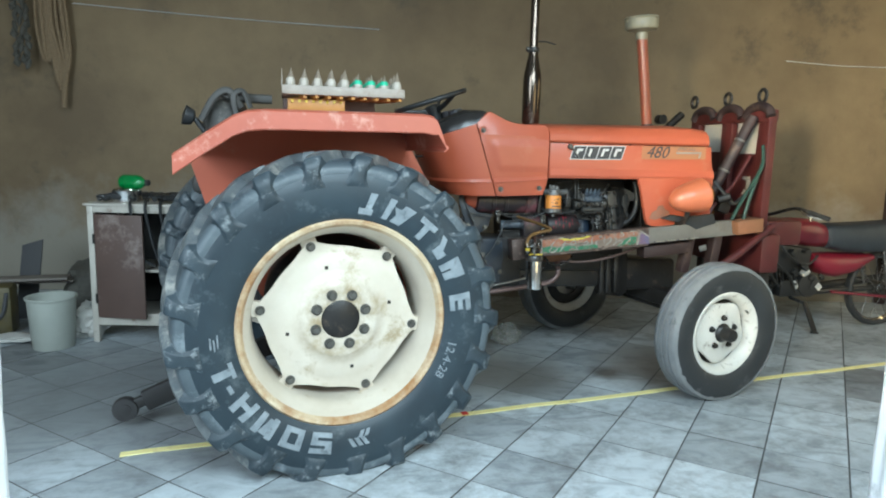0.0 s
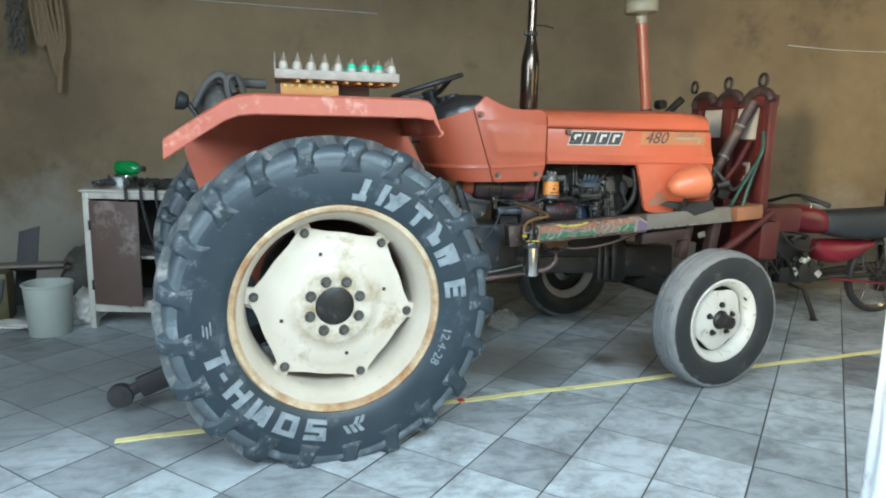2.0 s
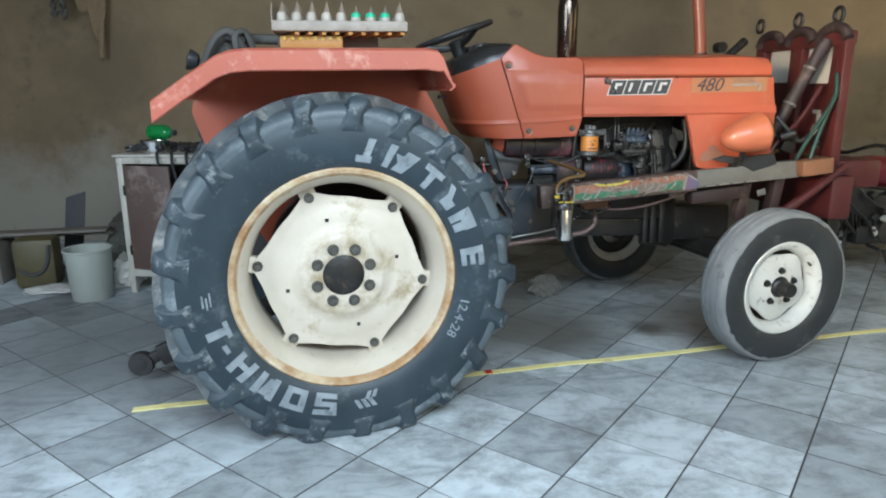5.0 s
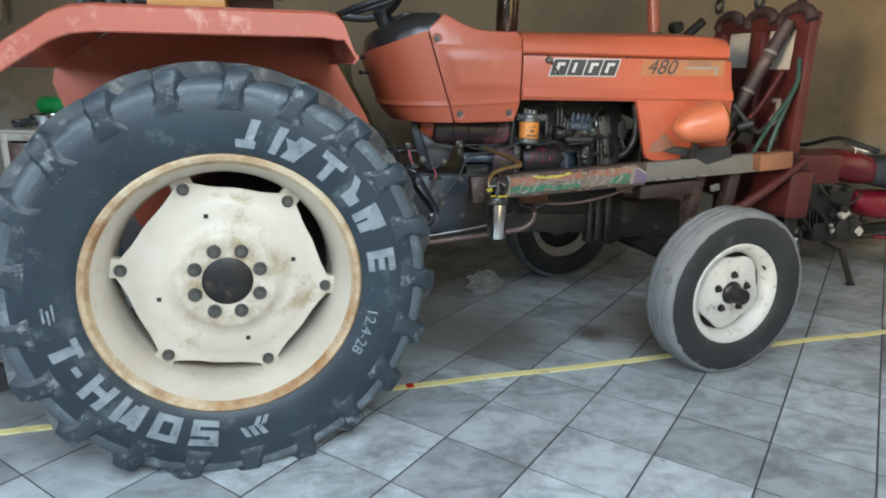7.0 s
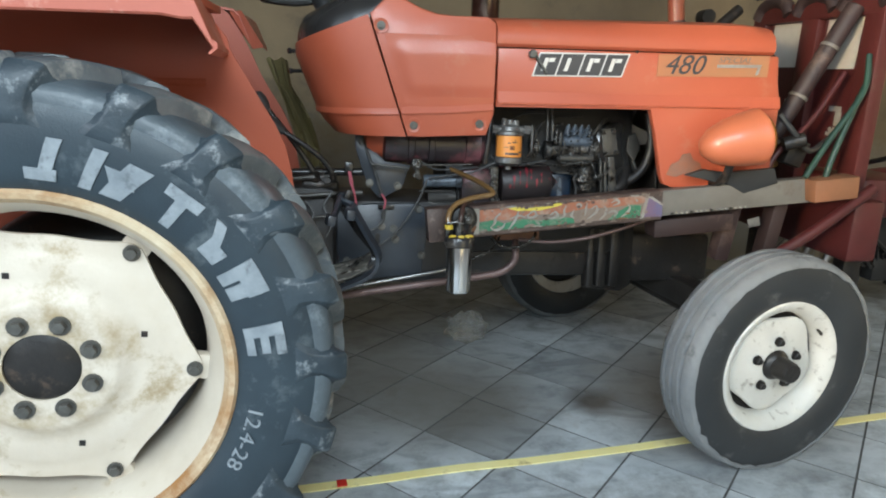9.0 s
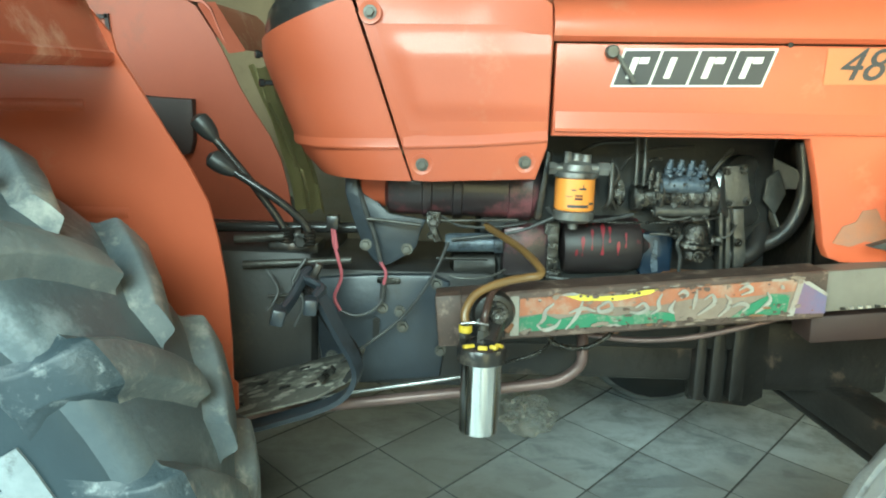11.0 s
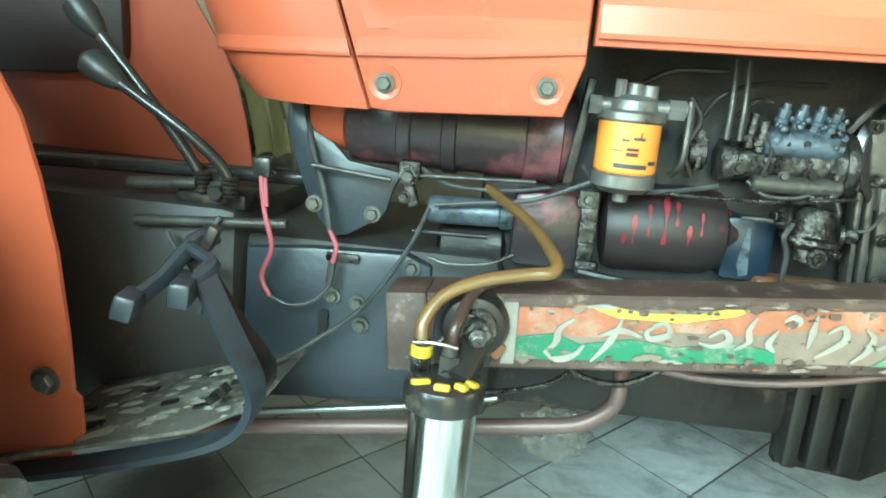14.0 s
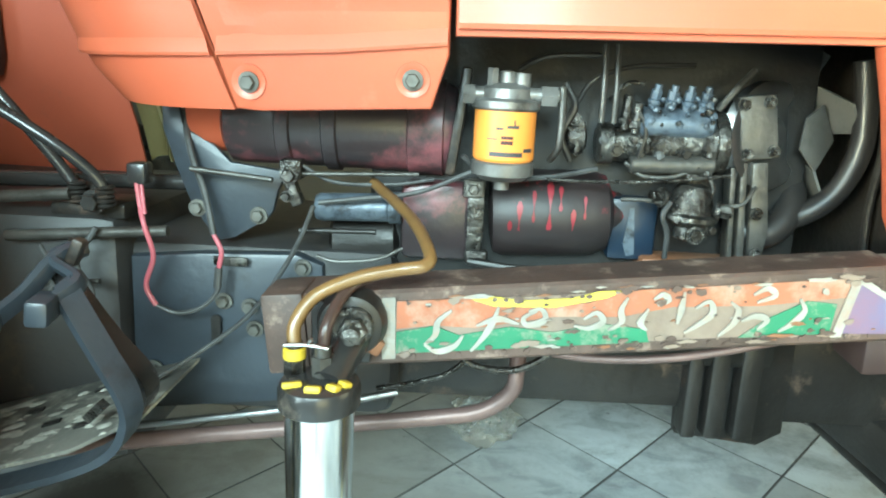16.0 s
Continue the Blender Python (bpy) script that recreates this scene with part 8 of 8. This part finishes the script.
# things on the cabinet
bottle = thing("green_bottle", "green plastic bottle lying on a steel tin", "bottle", at=tuple(cp(0.22, -0.16, CH)))
bm = B()
ax = cd * 0.95 + cn * 0.3
lathe(bm, [(0.02, 0.0), (0.042, 0.006), (0.046, 0.02), (0.046, 0.11), (0.038, 0.14), (0.018, 0.165), (0.015, 0.19), (0.001, 0.192)], cp(0.15, -0.16, CH + 0.137), ax, 24)
part("bottle_body", bm, "greenglass", bottle)
bm = B()
q = cp(0.15, -0.16, CH + 0.137) + ax.normalized() * 0.176
lathe(bm, [(0.017, 0.0), (0.018, 0.004), (0.018, 0.02), (0.001, 0.022)], q, ax, 16)
part("cap", bm, "dark_in", bottle)
tin = thing("steel_tin", "shiny steel tin on top of the cabinet", "tin", at=tuple(cp(0.20, -0.15, CH)))
bm = B()
lathe(bm, [(0.082, 0.0), (0.087, 0.004), (0.087, 0.07), (0.089, 0.074), (0.085, 0.078), (0.080, 0.02), (0.001, 0.018)], cp(0.19, -0.13, CH + 0.014), (0, 0, 1), 28)
part("tin_body", bm, "chrome", tin)
cables = thing("cable_heap", "heap of black cables and hoses draped over the cabinet", "cables", at=tuple(cp(0.35, -0.1, CH)))
random.seed(11)
for k in range(9):
    s0 = 0.05 + 0.07 * k
    pts = []
    for i in range(7):
        s = s0 + 0.10 * math.sin(i * 1.1 + k) + 0.02 * i
        n = -0.14 + 0.10 * math.cos(i * 1.3 + 2 * k)
        pts.append(cp(s, n, CH + 0.032 + 0.028 * abs(math.sin(i * 1.7 + k))))
    bm = B()
    tube(bm, pts, 0.011 + 0.004 * (k % 3), 8, 4)
    part("cable", bm, "seatblack", cables)
for k in range(4):
    s = 0.27 + 0.09 * k
    pts = [cp(s - 0.03, -0.10, CH + 0.03), cp(s, 0.02, CH + 0.02), cp(s + 0.015, 0.03, CH - 0.1), cp(s + 0.05 + 0.03 * k, 0.02, CH - 0.30 - 0.05 * k), cp(s + 0.14 + 0.05 * k, 0.03, CH - 0.36)]
    bm = B()
    tube(bm, pts, 0.009, 8, 5)
    part("hanging_cable", bm, "seatblack", cables)

bucket = thing("bucket", "pale grey-green plastic bucket on the floor", "bucket", at=(-1.565, 1.80, 0))
bm = B()
bx, by = -1.575, 1.80
lathe(bm, [(0.001, 0.006), (0.108, 0.004), (0.112, 0.0), (0.115, 0.004), (0.132, 0.295), (0.140, 0.30), (0.141, 0.31), (0.136, 0.314), (0.128, 0.31), (0.110, 0.02), (0.001, 0.016)], (bx, by, 0), (0, 0, 1), 36, caps=False)
part("pail", bm, "bucket", bucket)
bm = B()
tube(bm, [(bx + 0.138 * math.cos(a), by + 0.138 * math.sin(a), 0.30 - 0.03 * math.sin((a - 0.3) * 1.0)) for a in (radians(10 + 17 * k) for k in range(11))], 0.003, 6, 2)
part("handle", bm, "steel", bucket)
crumple("white_rag", "dirty white rag heaped beside the cabinet", "rag", (-1.42, 2.0, 0.0), (0.10, 0.10, 0.11), "bag", 1.7, 4, 0.7)
yc = thing("yellow_can", "dull yellow can standing by the wall", "can", at=(-2.05, 2.15, 0))
bm = B()
box(bm, (-2.02, 2.15, 0.16), (0.24, 0.20, 0.32), rz=8, bevel=0.03)
part("can_body", bm, "can", yc)
bm = B()
tube(bm, [(-2.13, 2.08, 0.24), (-2.10, 2.05, 0.14), (-2.02, 2.04, 0.09), (-1.94, 2.05, 0.14), (-1.91, 2.06, 0.28)], 0.012, 8, 5)
part("dark_loop", bm, "dark_board", yc)
bench = thing("plank_bench", "low bench of grey weathered planks by the wall", "bench", at=(-2.4, 2.5, 0))
for k in range(2):
    bm = B()
    a, b = Vector((-3.4, 2.12 + 0.15 * k, 0.325 - 0.04 * k)), Vector((-1.62, 2.30 + 0.15 * k, 0.335 - 0.04 * k))
    c = (a + b) / 2
    box(bm, c, ((b - a).length, 0.13, 0.018), rz=math.degrees(math.atan2(b.y - a.y, b.x - a.x)) - 2 * k, bevel=0.004)
    part("plank", bm, "wood", bench)
for x in (-3.2, -2.3):
    bm = B()
    box(bm, (x, 2.30, 0.137), (0.05, 0.24, 0.274), bevel=0.006)
    part("trestle", bm, "wood", bench)
sheet = thing("dark_sheet", "dark grey sheet leaning behind the bench", "sheet", at=(-2.05, 2.66, 0.36))
bm = B()
plate(bm, [(-2.03, 0.0), (-1.90, 0.0), (-1.87, 0.54), (-2.0, 0.50)], lambda u, v, w: Vector((u, 2.50 + v * 0.25 + w, v)), 0.015, 0.003)
part("board", bm, "dark_board", sheet)
crumple("dark_sack", "dark sack lying between bench and cabinet", "sack", (-1.50, 2.55, 0.0), (0.22, 0.20, 0.22), "rag", 2.4, 4, 0.4)
crumple("litter_heap", "pale dusty rubble by the wall", "rubble", (-1.86, 1.95, 0.0), (0.16, 0.07, 0.025), "bag", 6.4, 3, 0.8)

# ---------------------------------------------------------------- ropes on the wall
ropes = thing("rope_bundle", "bundle of hemp ropes and netting hanging on the wall", "rope", at=(-2.05, 3.35, 2.0))
random.seed(21)
hang = Vector((-1.92, 3.40, 2.85))
bm = B()
cyl(bm, hang + Vector((0, 0.10, 0.0)), hang + Vector((0, -0.06, 0.01)), 0.012, 8)
part("nail", bm, "iron", ropes)
for k in range(9):
    x0 = hang.x - 0.085 + 0.015 * k
    low = (1.49 if k in (6, 7) else 1.60 + 0.12 * random.random()) + (0.30 if k < 3 else 0)
    sw = 0.012 * (k - 4)
    bm = B()
    tube(bm, [(hang.x + sw * 0.2, hang.y - 0.03, 2.86), (x0 + sw * 0.4, hang.y - 0.05, 2.5), (x0 + sw * 0.8 + 0.02 * math.sin(k), hang.y - 0.06, 2.15), (x0 + sw * 0.6 + 0.03, hang.y - 0.05, 1.85), (x0 * 0.35 + (hang.x + 0.04) * 0.65, hang.y - 0.05, low)], 0.013 + 0.005 * (k % 2), 8, 5)
    part("rope", bm, "rope", ropes)
bm = B()
for k in range(48):
    z = 2.7 - 0.019 * k
    x = hang.x - 0.23 + 0.045 * math.sin(k * 2.3)
    lathe(bm, [(0.004, -0.045), (0.014 + 0.018 * random.random(), -0.01), (0.016, 0.02), (0.004, 0.045)], (x, hang.y - 0.06 + 0.02 * math.cos(k), z), (0.4 * math.sin(k * 1.9), 0.2, 1), 7)
part("netting", bm, "rag", ropes, "dark frayed netting")
bm = B()
tube(bm, [(hang.x + 0.02, hang.y - 0.02, 2.84), (hang.x - 0.10, hang.y - 0.04, 2.78), (hang.x - 0.22, hang.y - 0.05, 2.68)], 0.008, 6, 3)
part("tie_cord", bm, "rag", ropes)

# thin wires stretched along the wall
for k, (s0, z0, s1, z1) in enumerate(((-4.9, 2.298, -2.5, 2.172), (0.84, 2.023, 1.75, 1.995))):
    bm = B()
    tube(bm, [wp(s0, 0.012, z0), wp((s0 + s1) / 2, 0.012, (z0 + z1) / 2 - 0.012), wp(s1, 0.012, z1)], 0.0035, 6, 6)
    w = part("wall_wire", bm, "badge_silver")
    tagged(w, "thin pale wire stretched along the plaster", "wire", "wires on the wall")

# khaki cloth behind the dashboard
bm = B()
rings = []
cut = ((0.355, 0.430, 1.24), (0.386, 0.440, 1.15), (0.412, 0.475, 1.09), (0.431, 0.505, 1.03), (0.452, 0.525, 0.97), (0.463, 0.538, 0.92), (0.468, 0.548, 0.85))
for i, (x0, x1, z) in enumerate(cut):
    rings.append([Vector((x0 + (x1 - x0) * k / 11, 1.12 + 0.016 * math.sin(k * 1.15 - i * 0.35) + 0.006 * math.sin(k * 2.9 + i), z + 0.006 * math.sin(k + i))) for k in range(12)])
ring_loft(bm, rings, closed=False)
bmesh.ops.solidify(bm, geom=list(bm.faces), thickness=0.004)
M["khaki"] = surf("khaki_canvas", (0.30, 0.25, 0.11), (0.22, 0.18, 0.08), 8.0, 0.85, bump=0.3)
part("canvas_flap", bm, "khaki", tractor, "khaki canvas hung from the far fender")

# ---------------------------------------------------------------- motorcycle
BY = 1.44
moto = thing("motorcycle", "small crimson motorcycle with black seat on its side stand", "motorcycle", at=(3.5, BY, 0))


def moto_wheel(x):
    c = Vector((x, BY, 0.285))
    bm = B()
    pts = [(0.245, -0.022), (0.262, -0.030), (0.278, -0.022), (0.285, 0.0), (0.278, 0.022), (0.262, 0.030), (0.245, 0.022)]
    ring_loft(bm, [[c + Vector((r * math.cos(t), a, r * math.sin(t))) for t in (2 * math.pi * k / 48 for k in range(48))] for r, a in pts], loop=True)
    w = part("wheel", bm, "seatblack", moto, "spoked wheel with black tyre")
    bm = B()
    pts = [(0.246, -0.020), (0.248, -0.017), (0.236, 0.0), (0.248, 0.017), (0.246, 0.020), (0.232, 0.004), (0.232, -0.004)]
    ring_loft(bm, [[c + Vector((r * math.cos(t), a, r * math.sin(t))) for t in (2 * math.pi * k / 48 for k in range(48))] for r, a in pts], loop=True)
    part("rim", bm, "chrome", w)
    bm = B()
    cyl(bm, c + Vector((0, -0.05, 0)), c + Vector((0, 0.05, 0)), 0.055, 20, edge=0.006)
    part("hub", bm, "alu", w)
    for k in range(18):
        a = 2 * math.pi * k / 18
        a2 = a + (0.5 if k % 2 else -0.5)
        bm = B()
        tube(bm, [c + Vector((0.05 * math.cos(a2), 0.03 * (-1) ** k, 0.05 * math.sin(a2))), c + Vector((0.235 * math.cos(a), 0, 0.235 * math.sin(a)))], 0.002, 5)
        part("spoke", bm, "steel", w)


moto_wheel(2.90)
moto_wheel(4.12)


def loft_body(stations, seg=16, power=0.8):
    """stations of (x, z middle, half width, half height)."""
    bm = B()
    rings = []
    for x, z, hw, hh in stations:
        ring = []
        for k in range(seg):
            t = 2 * math.pi * k / seg
            c, s = math.cos(t), math.sin(t)
            ring.append(Vector((x, BY + hw * math.copysign(abs(c) ** power, c), z + hh * math.copysign(abs(s) ** power, s))))
        rings.append(ring)
    ring_loft(bm, rings)
    return bm


part("fuel_tank", loft_body([(3.10, 0.74, 0.05, 0.045), (3.16, 0.735, 0.10, 0.07), (3.28, 0.725, 0.125, 0.095), (3.42, 0.71, 0.12, 0.10), (3.54, 0.69, 0.10, 0.085), (3.59, 0.68, 0.06, 0.05)]), "moto_red", moto, "dull crimson fuel tank")
part("seat", loft_body([(3.50, 0.72, 0.07, 0.04), (3.55, 0.69, 0.12, 0.085), (3.70, 0.675, 0.135, 0.100), (3.95, 0.675, 0.14, 0.110), (4.20, 0.685, 0.14, 0.112), (4.36, 0.71, 0.10, 0.07)], power=0.55), "moto_seat", moto, "long thick blue-black vinyl seat")
part("side_cover", loft_body([(3.46, 0.53, 0.07, 0.035), (3.54, 0.49, 0.115, 0.075), (3.66, 0.475, 0.12, 0.090), (3.80, 0.485, 0.115, 0.075), (3.98, 0.53, 0.08, 0.022)]), "moto_red", moto, "crimson side cover")
part("rear_mudguard", loft_body([(3.92, 0.60, 0.05, 0.02), (4.05, 0.63, 0.06, 0.02), (4.22, 0.63, 0.06, 0.02), (4.40, 0.56, 0.06, 0.02), (4.46, 0.48, 0.055, 0.02)]), "moto_red", moto)
bm = B()
tube(bm, [(3.08, BY, 0.72), (3.5, BY, 0.64), (4.2, BY, 0.66)], 0.022, 10, 4)
tube(bm, [(3.08, BY, 0.70), (3.14, BY, 0.42), (3.3, BY, 0.27), (3.75, BY, 0.28), (4.12, BY, 0.285)], 0.02, 10, 4)
part("frame", bm, "moto_black", moto)
bm = B()
box(bm, (3.22, BY, 0.52), (0.46, 0.12, 0.22), ry=8, bevel=0.03)
part("air_box", bm, "moto_black", moto, "black air box under the tank")
bm = B()
lathe(bm, [(0.06, -0.10), (0.085, -0.09), (0.09, 0.0), (0.085, 0.09), (0.06, 0.10)], (3.42, BY, 0.34), (0, 1, 0), 20)
box(bm, (3.34, BY, 0.32), (0.30, 0.16, 0.13), bevel=0.03)
part("engine", bm, "moto_black", moto, "black engine with finned cylinder")
for k in range(7):
    bm = B()
    x = 3.16 + 0.026 * k
    box(bm, (x, BY, 0.40 - 0.006 * k), (0.010, 0.15, 0.13), ry=-12, bevel=0.003)
    part("cooling_fin", bm, "alu" if k % 2 else "moto_black", moto)
bm = B()
lathe(bm, [(0.04, -0.004), (0.045, 0.004), (0.03, 0.008)], (3.46, BY - 0.105, 0.34), (0, -1, 0), 18)
part("clutch_cover", bm, "moto_black", moto)
random.seed(9)
for k in range(16):
    bm = B()
    x, z = 2.98 + 0.55 * random.random(), 0.30 + 0.30 * random.random()
    w = 0.02 + 0.05 * random.random()
    box(bm, (x, BY - 0.10 + 0.04 * random.random(), z), (w, 0.05, 0.02 + 0.04 * random.random()), ry=random.uniform(-50, 50), bevel=0.006)
    part("engine_fitting", bm, "bag" if k in (2, 7, 11) else "moto_black", moto)
for pts in (((3.04, BY - 0.08, 0.66), (3.10, BY - 0.12, 0.52), (3.22, BY - 0.12, 0.42), (3.30, BY - 0.10, 0.30)), ((3.12, BY - 0.06, 0.70), (3.20, BY - 0.13, 0.56), (3.36, BY - 0.12, 0.50), (3.46, BY - 0.10, 0.56)), ((3.00, BY - 0.06, 0.60), (3.06, BY - 0.12, 0.44), (3.16, BY - 0.10, 0.34))):
    bm = B()
    tube(bm, pts, 0.008, 8, 5)
    part("control_cable", bm, "moto_black", moto)
bm = B()
tube(bm, [(3.12, BY - 0.05, 0.38), (3.10, BY + 0.06, 0.30), (3.3, BY + 0.10, 0.27), (3.7, BY + 0.12, 0.29), (4.35, BY + 0.13, 0.34)], 0.020, 10, 5, r2=0.032)
part("exhaust_pipe", bm, "moto_black", moto)
bm = B()
box(bm, (3.9, BY - 0.06, 0.255), (0.52, 0.03, 0.020), ry=6, bevel=0.010)
part("chain_guard", bm, "moto_red", moto)
for x, a in ((3.98, 0.0),):
    for s in (-1, 1):
        bm = B()
        cyl(bm, (4.10, BY + s * 0.10, 0.30), (4.02, BY + s * 0.10, 0.62), 0.010, 10)
        for k in range(9):
            q = Vector((4.092, BY + s * 0.10, 0.335)).lerp(Vector((4.035, BY + s * 0.10, 0.56)), k / 8)
            lathe(bm, [(0.018, -0.004), (0.024, 0.0), (0.018, 0.004)], q, (-0.08, 0, 0.32), 14)
        part("shock_absorber", bm, "steel", moto, "chrome coil shock absorber")
for s in (-1, 1):
    bm = B()
    tube(bm, [(2.90, BY + s * 0.07, 0.285), (3.06, BY + s * 0.07, 0.78)], 0.018, 10)
    part("fork_leg", bm, "steel", moto)
bm = B()
tube(bm, [(3.20, BY - 0.34, 0.86), (3.14, BY - 0.20, 0.90), (3.08, BY, 0.84), (3.14, BY + 0.20, 0.90), (3.20, BY + 0.34, 0.86)], 0.012, 10, 5)
bar_ob = part("handlebar", bm, "iron", moto)
for s in (-1, 1):
    bm = B()
    cyl(bm, (3.17, BY + s * 0.27, 0.885), (3.23, BY + s * 0.40, 0.845), 0.017, 12, edge=0.003)
    part("grip", bm, "seatblack", bar_ob)
    bm = B()
    tube(bm, [(3.15, BY + s * 0.24, 0.89), (3.11, BY + s * 0.32, 0.87), (3.17, BY + s * 0.40, 0.845)], 0.005, 8, 4)
    part("brake_lever", bm, "steel", bar_ob)
bm = B()
lathe(bm, [(0.01, 0.0), (0.05, 0.02), (0.075, 0.07), (0.078, 0.09), (0.07, 0.10), (0.001, 0.105)], (3.08, BY, 0.78), (-1, 0, 0), 22)
part("headlight", bm, "moto_red", moto)
bm = B()
cyl(bm, (3.36, BY - 0.10, 0.845), (3.36, BY - 0.10, 0.80), 0.008, 8)
cyl(bm, (3.355, BY - 0.10, 0.86), (3.375, BY - 0.10, 0.855), 0.02, 12, edge=0.004)
part("tank_fitting", bm, "chrome", moto)
part("front_mudguard", loft_body([(2.66, 0.50, 0.05, 0.015), (2.78, 0.575, 0.055, 0.015), (2.92, 0.60, 0.055, 0.015), (3.06, 0.56, 0.05, 0.015)]), "moto_red", moto)
bm = B()
tube(bm, [(3.42, BY - 0.06, 0.22), (3.44, BY - 0.10, 0.12), (3.462, BY - 0.14, 0.012)], 0.014, 8, 3, flat=1.6)
box(bm, (3.462, BY - 0.14, 0.006), (0.05, 0.03, 0.012), bevel=0.003)
part("side_stand", bm, "iron", moto)
bm = B()
tube(bm, [(3.30, BY - 0.16, 0.24), (3.30, BY - 0.05, 0.25)], 0.012, 8)
part("foot_peg", bm, "seatblack", moto)
for k, (x, z) in enumerate(((3.08, 0.42), (3.12, 0.36), (3.52, 0.40))):
    bm = B()
    box(bm, (x, BY - 0.085, z), (0.05, 0.02, 0.03), ry=25 * k, bevel=0.006)
    part("engine_bracket", bm, "alu", moto)


# ---------------------------------------------------------------- floor tiles, one by one
floor = bpy.data.objects["floor"]
TILE, GAP, JOINT = 0.311, 0.0024, 0.0046
TU = Vector((math.cos(radians(-44.2)), math.sin(radians(-44.2)), 0))
TV = Vector((-TU.y, TU.x, 0))
T0 = Vector((0.681, -0.026, 0))
random.seed(77)


def tile_mesh(material):
    bm = B()
    h, hx = (TILE - GAP) / 2, (TILE - JOINT) / 2
    e = 0.0010
    rings = []
    for r, z in ((0, -0.006), (0, -0.0012), (e, 0.0)):
        rings.append([Vector((sx * (hx - r), sy * (h - r), z)) for sx, sy in ((-1, -1), (1, -1), (1, 1), (-1, 1))])
    ring_loft(bm, rings)
    me = bpy.data.meshes.new("tile")
    bmesh.ops.recalc_face_normals(bm, faces=bm.faces)
    for fc in bm.faces:
        fc.material_index = 1 if fc.normal.z < 0.9 else 0
    bm.to_mesh(me)
    bm.free()
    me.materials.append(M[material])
    me.materials.append(M["grout"])
    return me


tile_me = {"tile": tile_mesh("tile"), "tile_dark": tile_mesh("tile_dark")}
cells = []
for i in range(-34, 26):
    for j in range(-34, 26):
        c = T0 + TU * TILE * (i + 0.5) + TV * TILE * (j + 0.5)
        r = c - W0
        s, n = r.dot(WD), r.dot(WN)
        if LEFT - 0.2 < s < RIGHT + 0.2 and -0.2 < n < 6.8:
            whole = LEFT + 0.22 < s < RIGHT - 0.22 and 0.22 < n < 6.38
            cells.append(((c - Vector((0.7, 0.4, 0))).length + (0 if whole else 100), c))
cells.sort(key=lambda q: q[0])
dark_spots = [Vector(p) for p in ((-1.62, 1.50, 0), (-1.9, 1.62, 0), (3.05, 0.30, 0))]
spin = Matrix.Rotation(math.atan2(TU.y, TU.x), 4, "Z")
rest = B()
for k, (d, c) in enumerate(cells):
    mat = "tile_dark" if any((c - q).length < 0.19 for q in dark_spots) else "tile"
    tip = Matrix.Rotation(radians(random.uniform(-0.12, 0.12)), 4, "X") @ Matrix.Rotation(radians(random.uniform(-0.12, 0.12)), 4, "Y")
    m = Matrix.Translation(c + Vector((0, 0, random.uniform(-0.0012, 0.0)))) @ spin @ tip
    if k < 300:
        ob = new("tile", tile_me[mat])
        ob.parent = floor
        ob.matrix_parent_inverse = floor.matrix_basis.inverted()
        ob.matrix_basis = m
    else:
        h, hx = (TILE - GAP) / 2, (TILE - JOINT) / 2
        vs = [rest.verts.new(m @ Vector((sx * hx, sy * h, -0.001))) for sx, sy in ((-1, -1), (1, -1), (1, 1), (-1, 1))]
        vb = [rest.verts.new(m @ Vector((sx * hx, sy * h, -0.006))) for sx, sy in ((-1, -1), (1, -1), (1, 1), (-1, 1))]
        rest.faces.new(vs)
        for q in range(4):
            rest.faces.new((vs[(q + 1) % 4], vs[q], vb[q], vb[(q + 1) % 4]))
# tiles along the walls are cut to the room
for at, away in ((wp(LEFT, 0), -WD), (wp(RIGHT, 0), WD), (wp(0, 0.002), -WN), (wp(0, 6.6), WN)):
    bmesh.ops.bisect_plane(rest, geom=rest.verts[:] + rest.edges[:] + rest.faces[:], plane_co=at, plane_no=away, clear_outer=True)
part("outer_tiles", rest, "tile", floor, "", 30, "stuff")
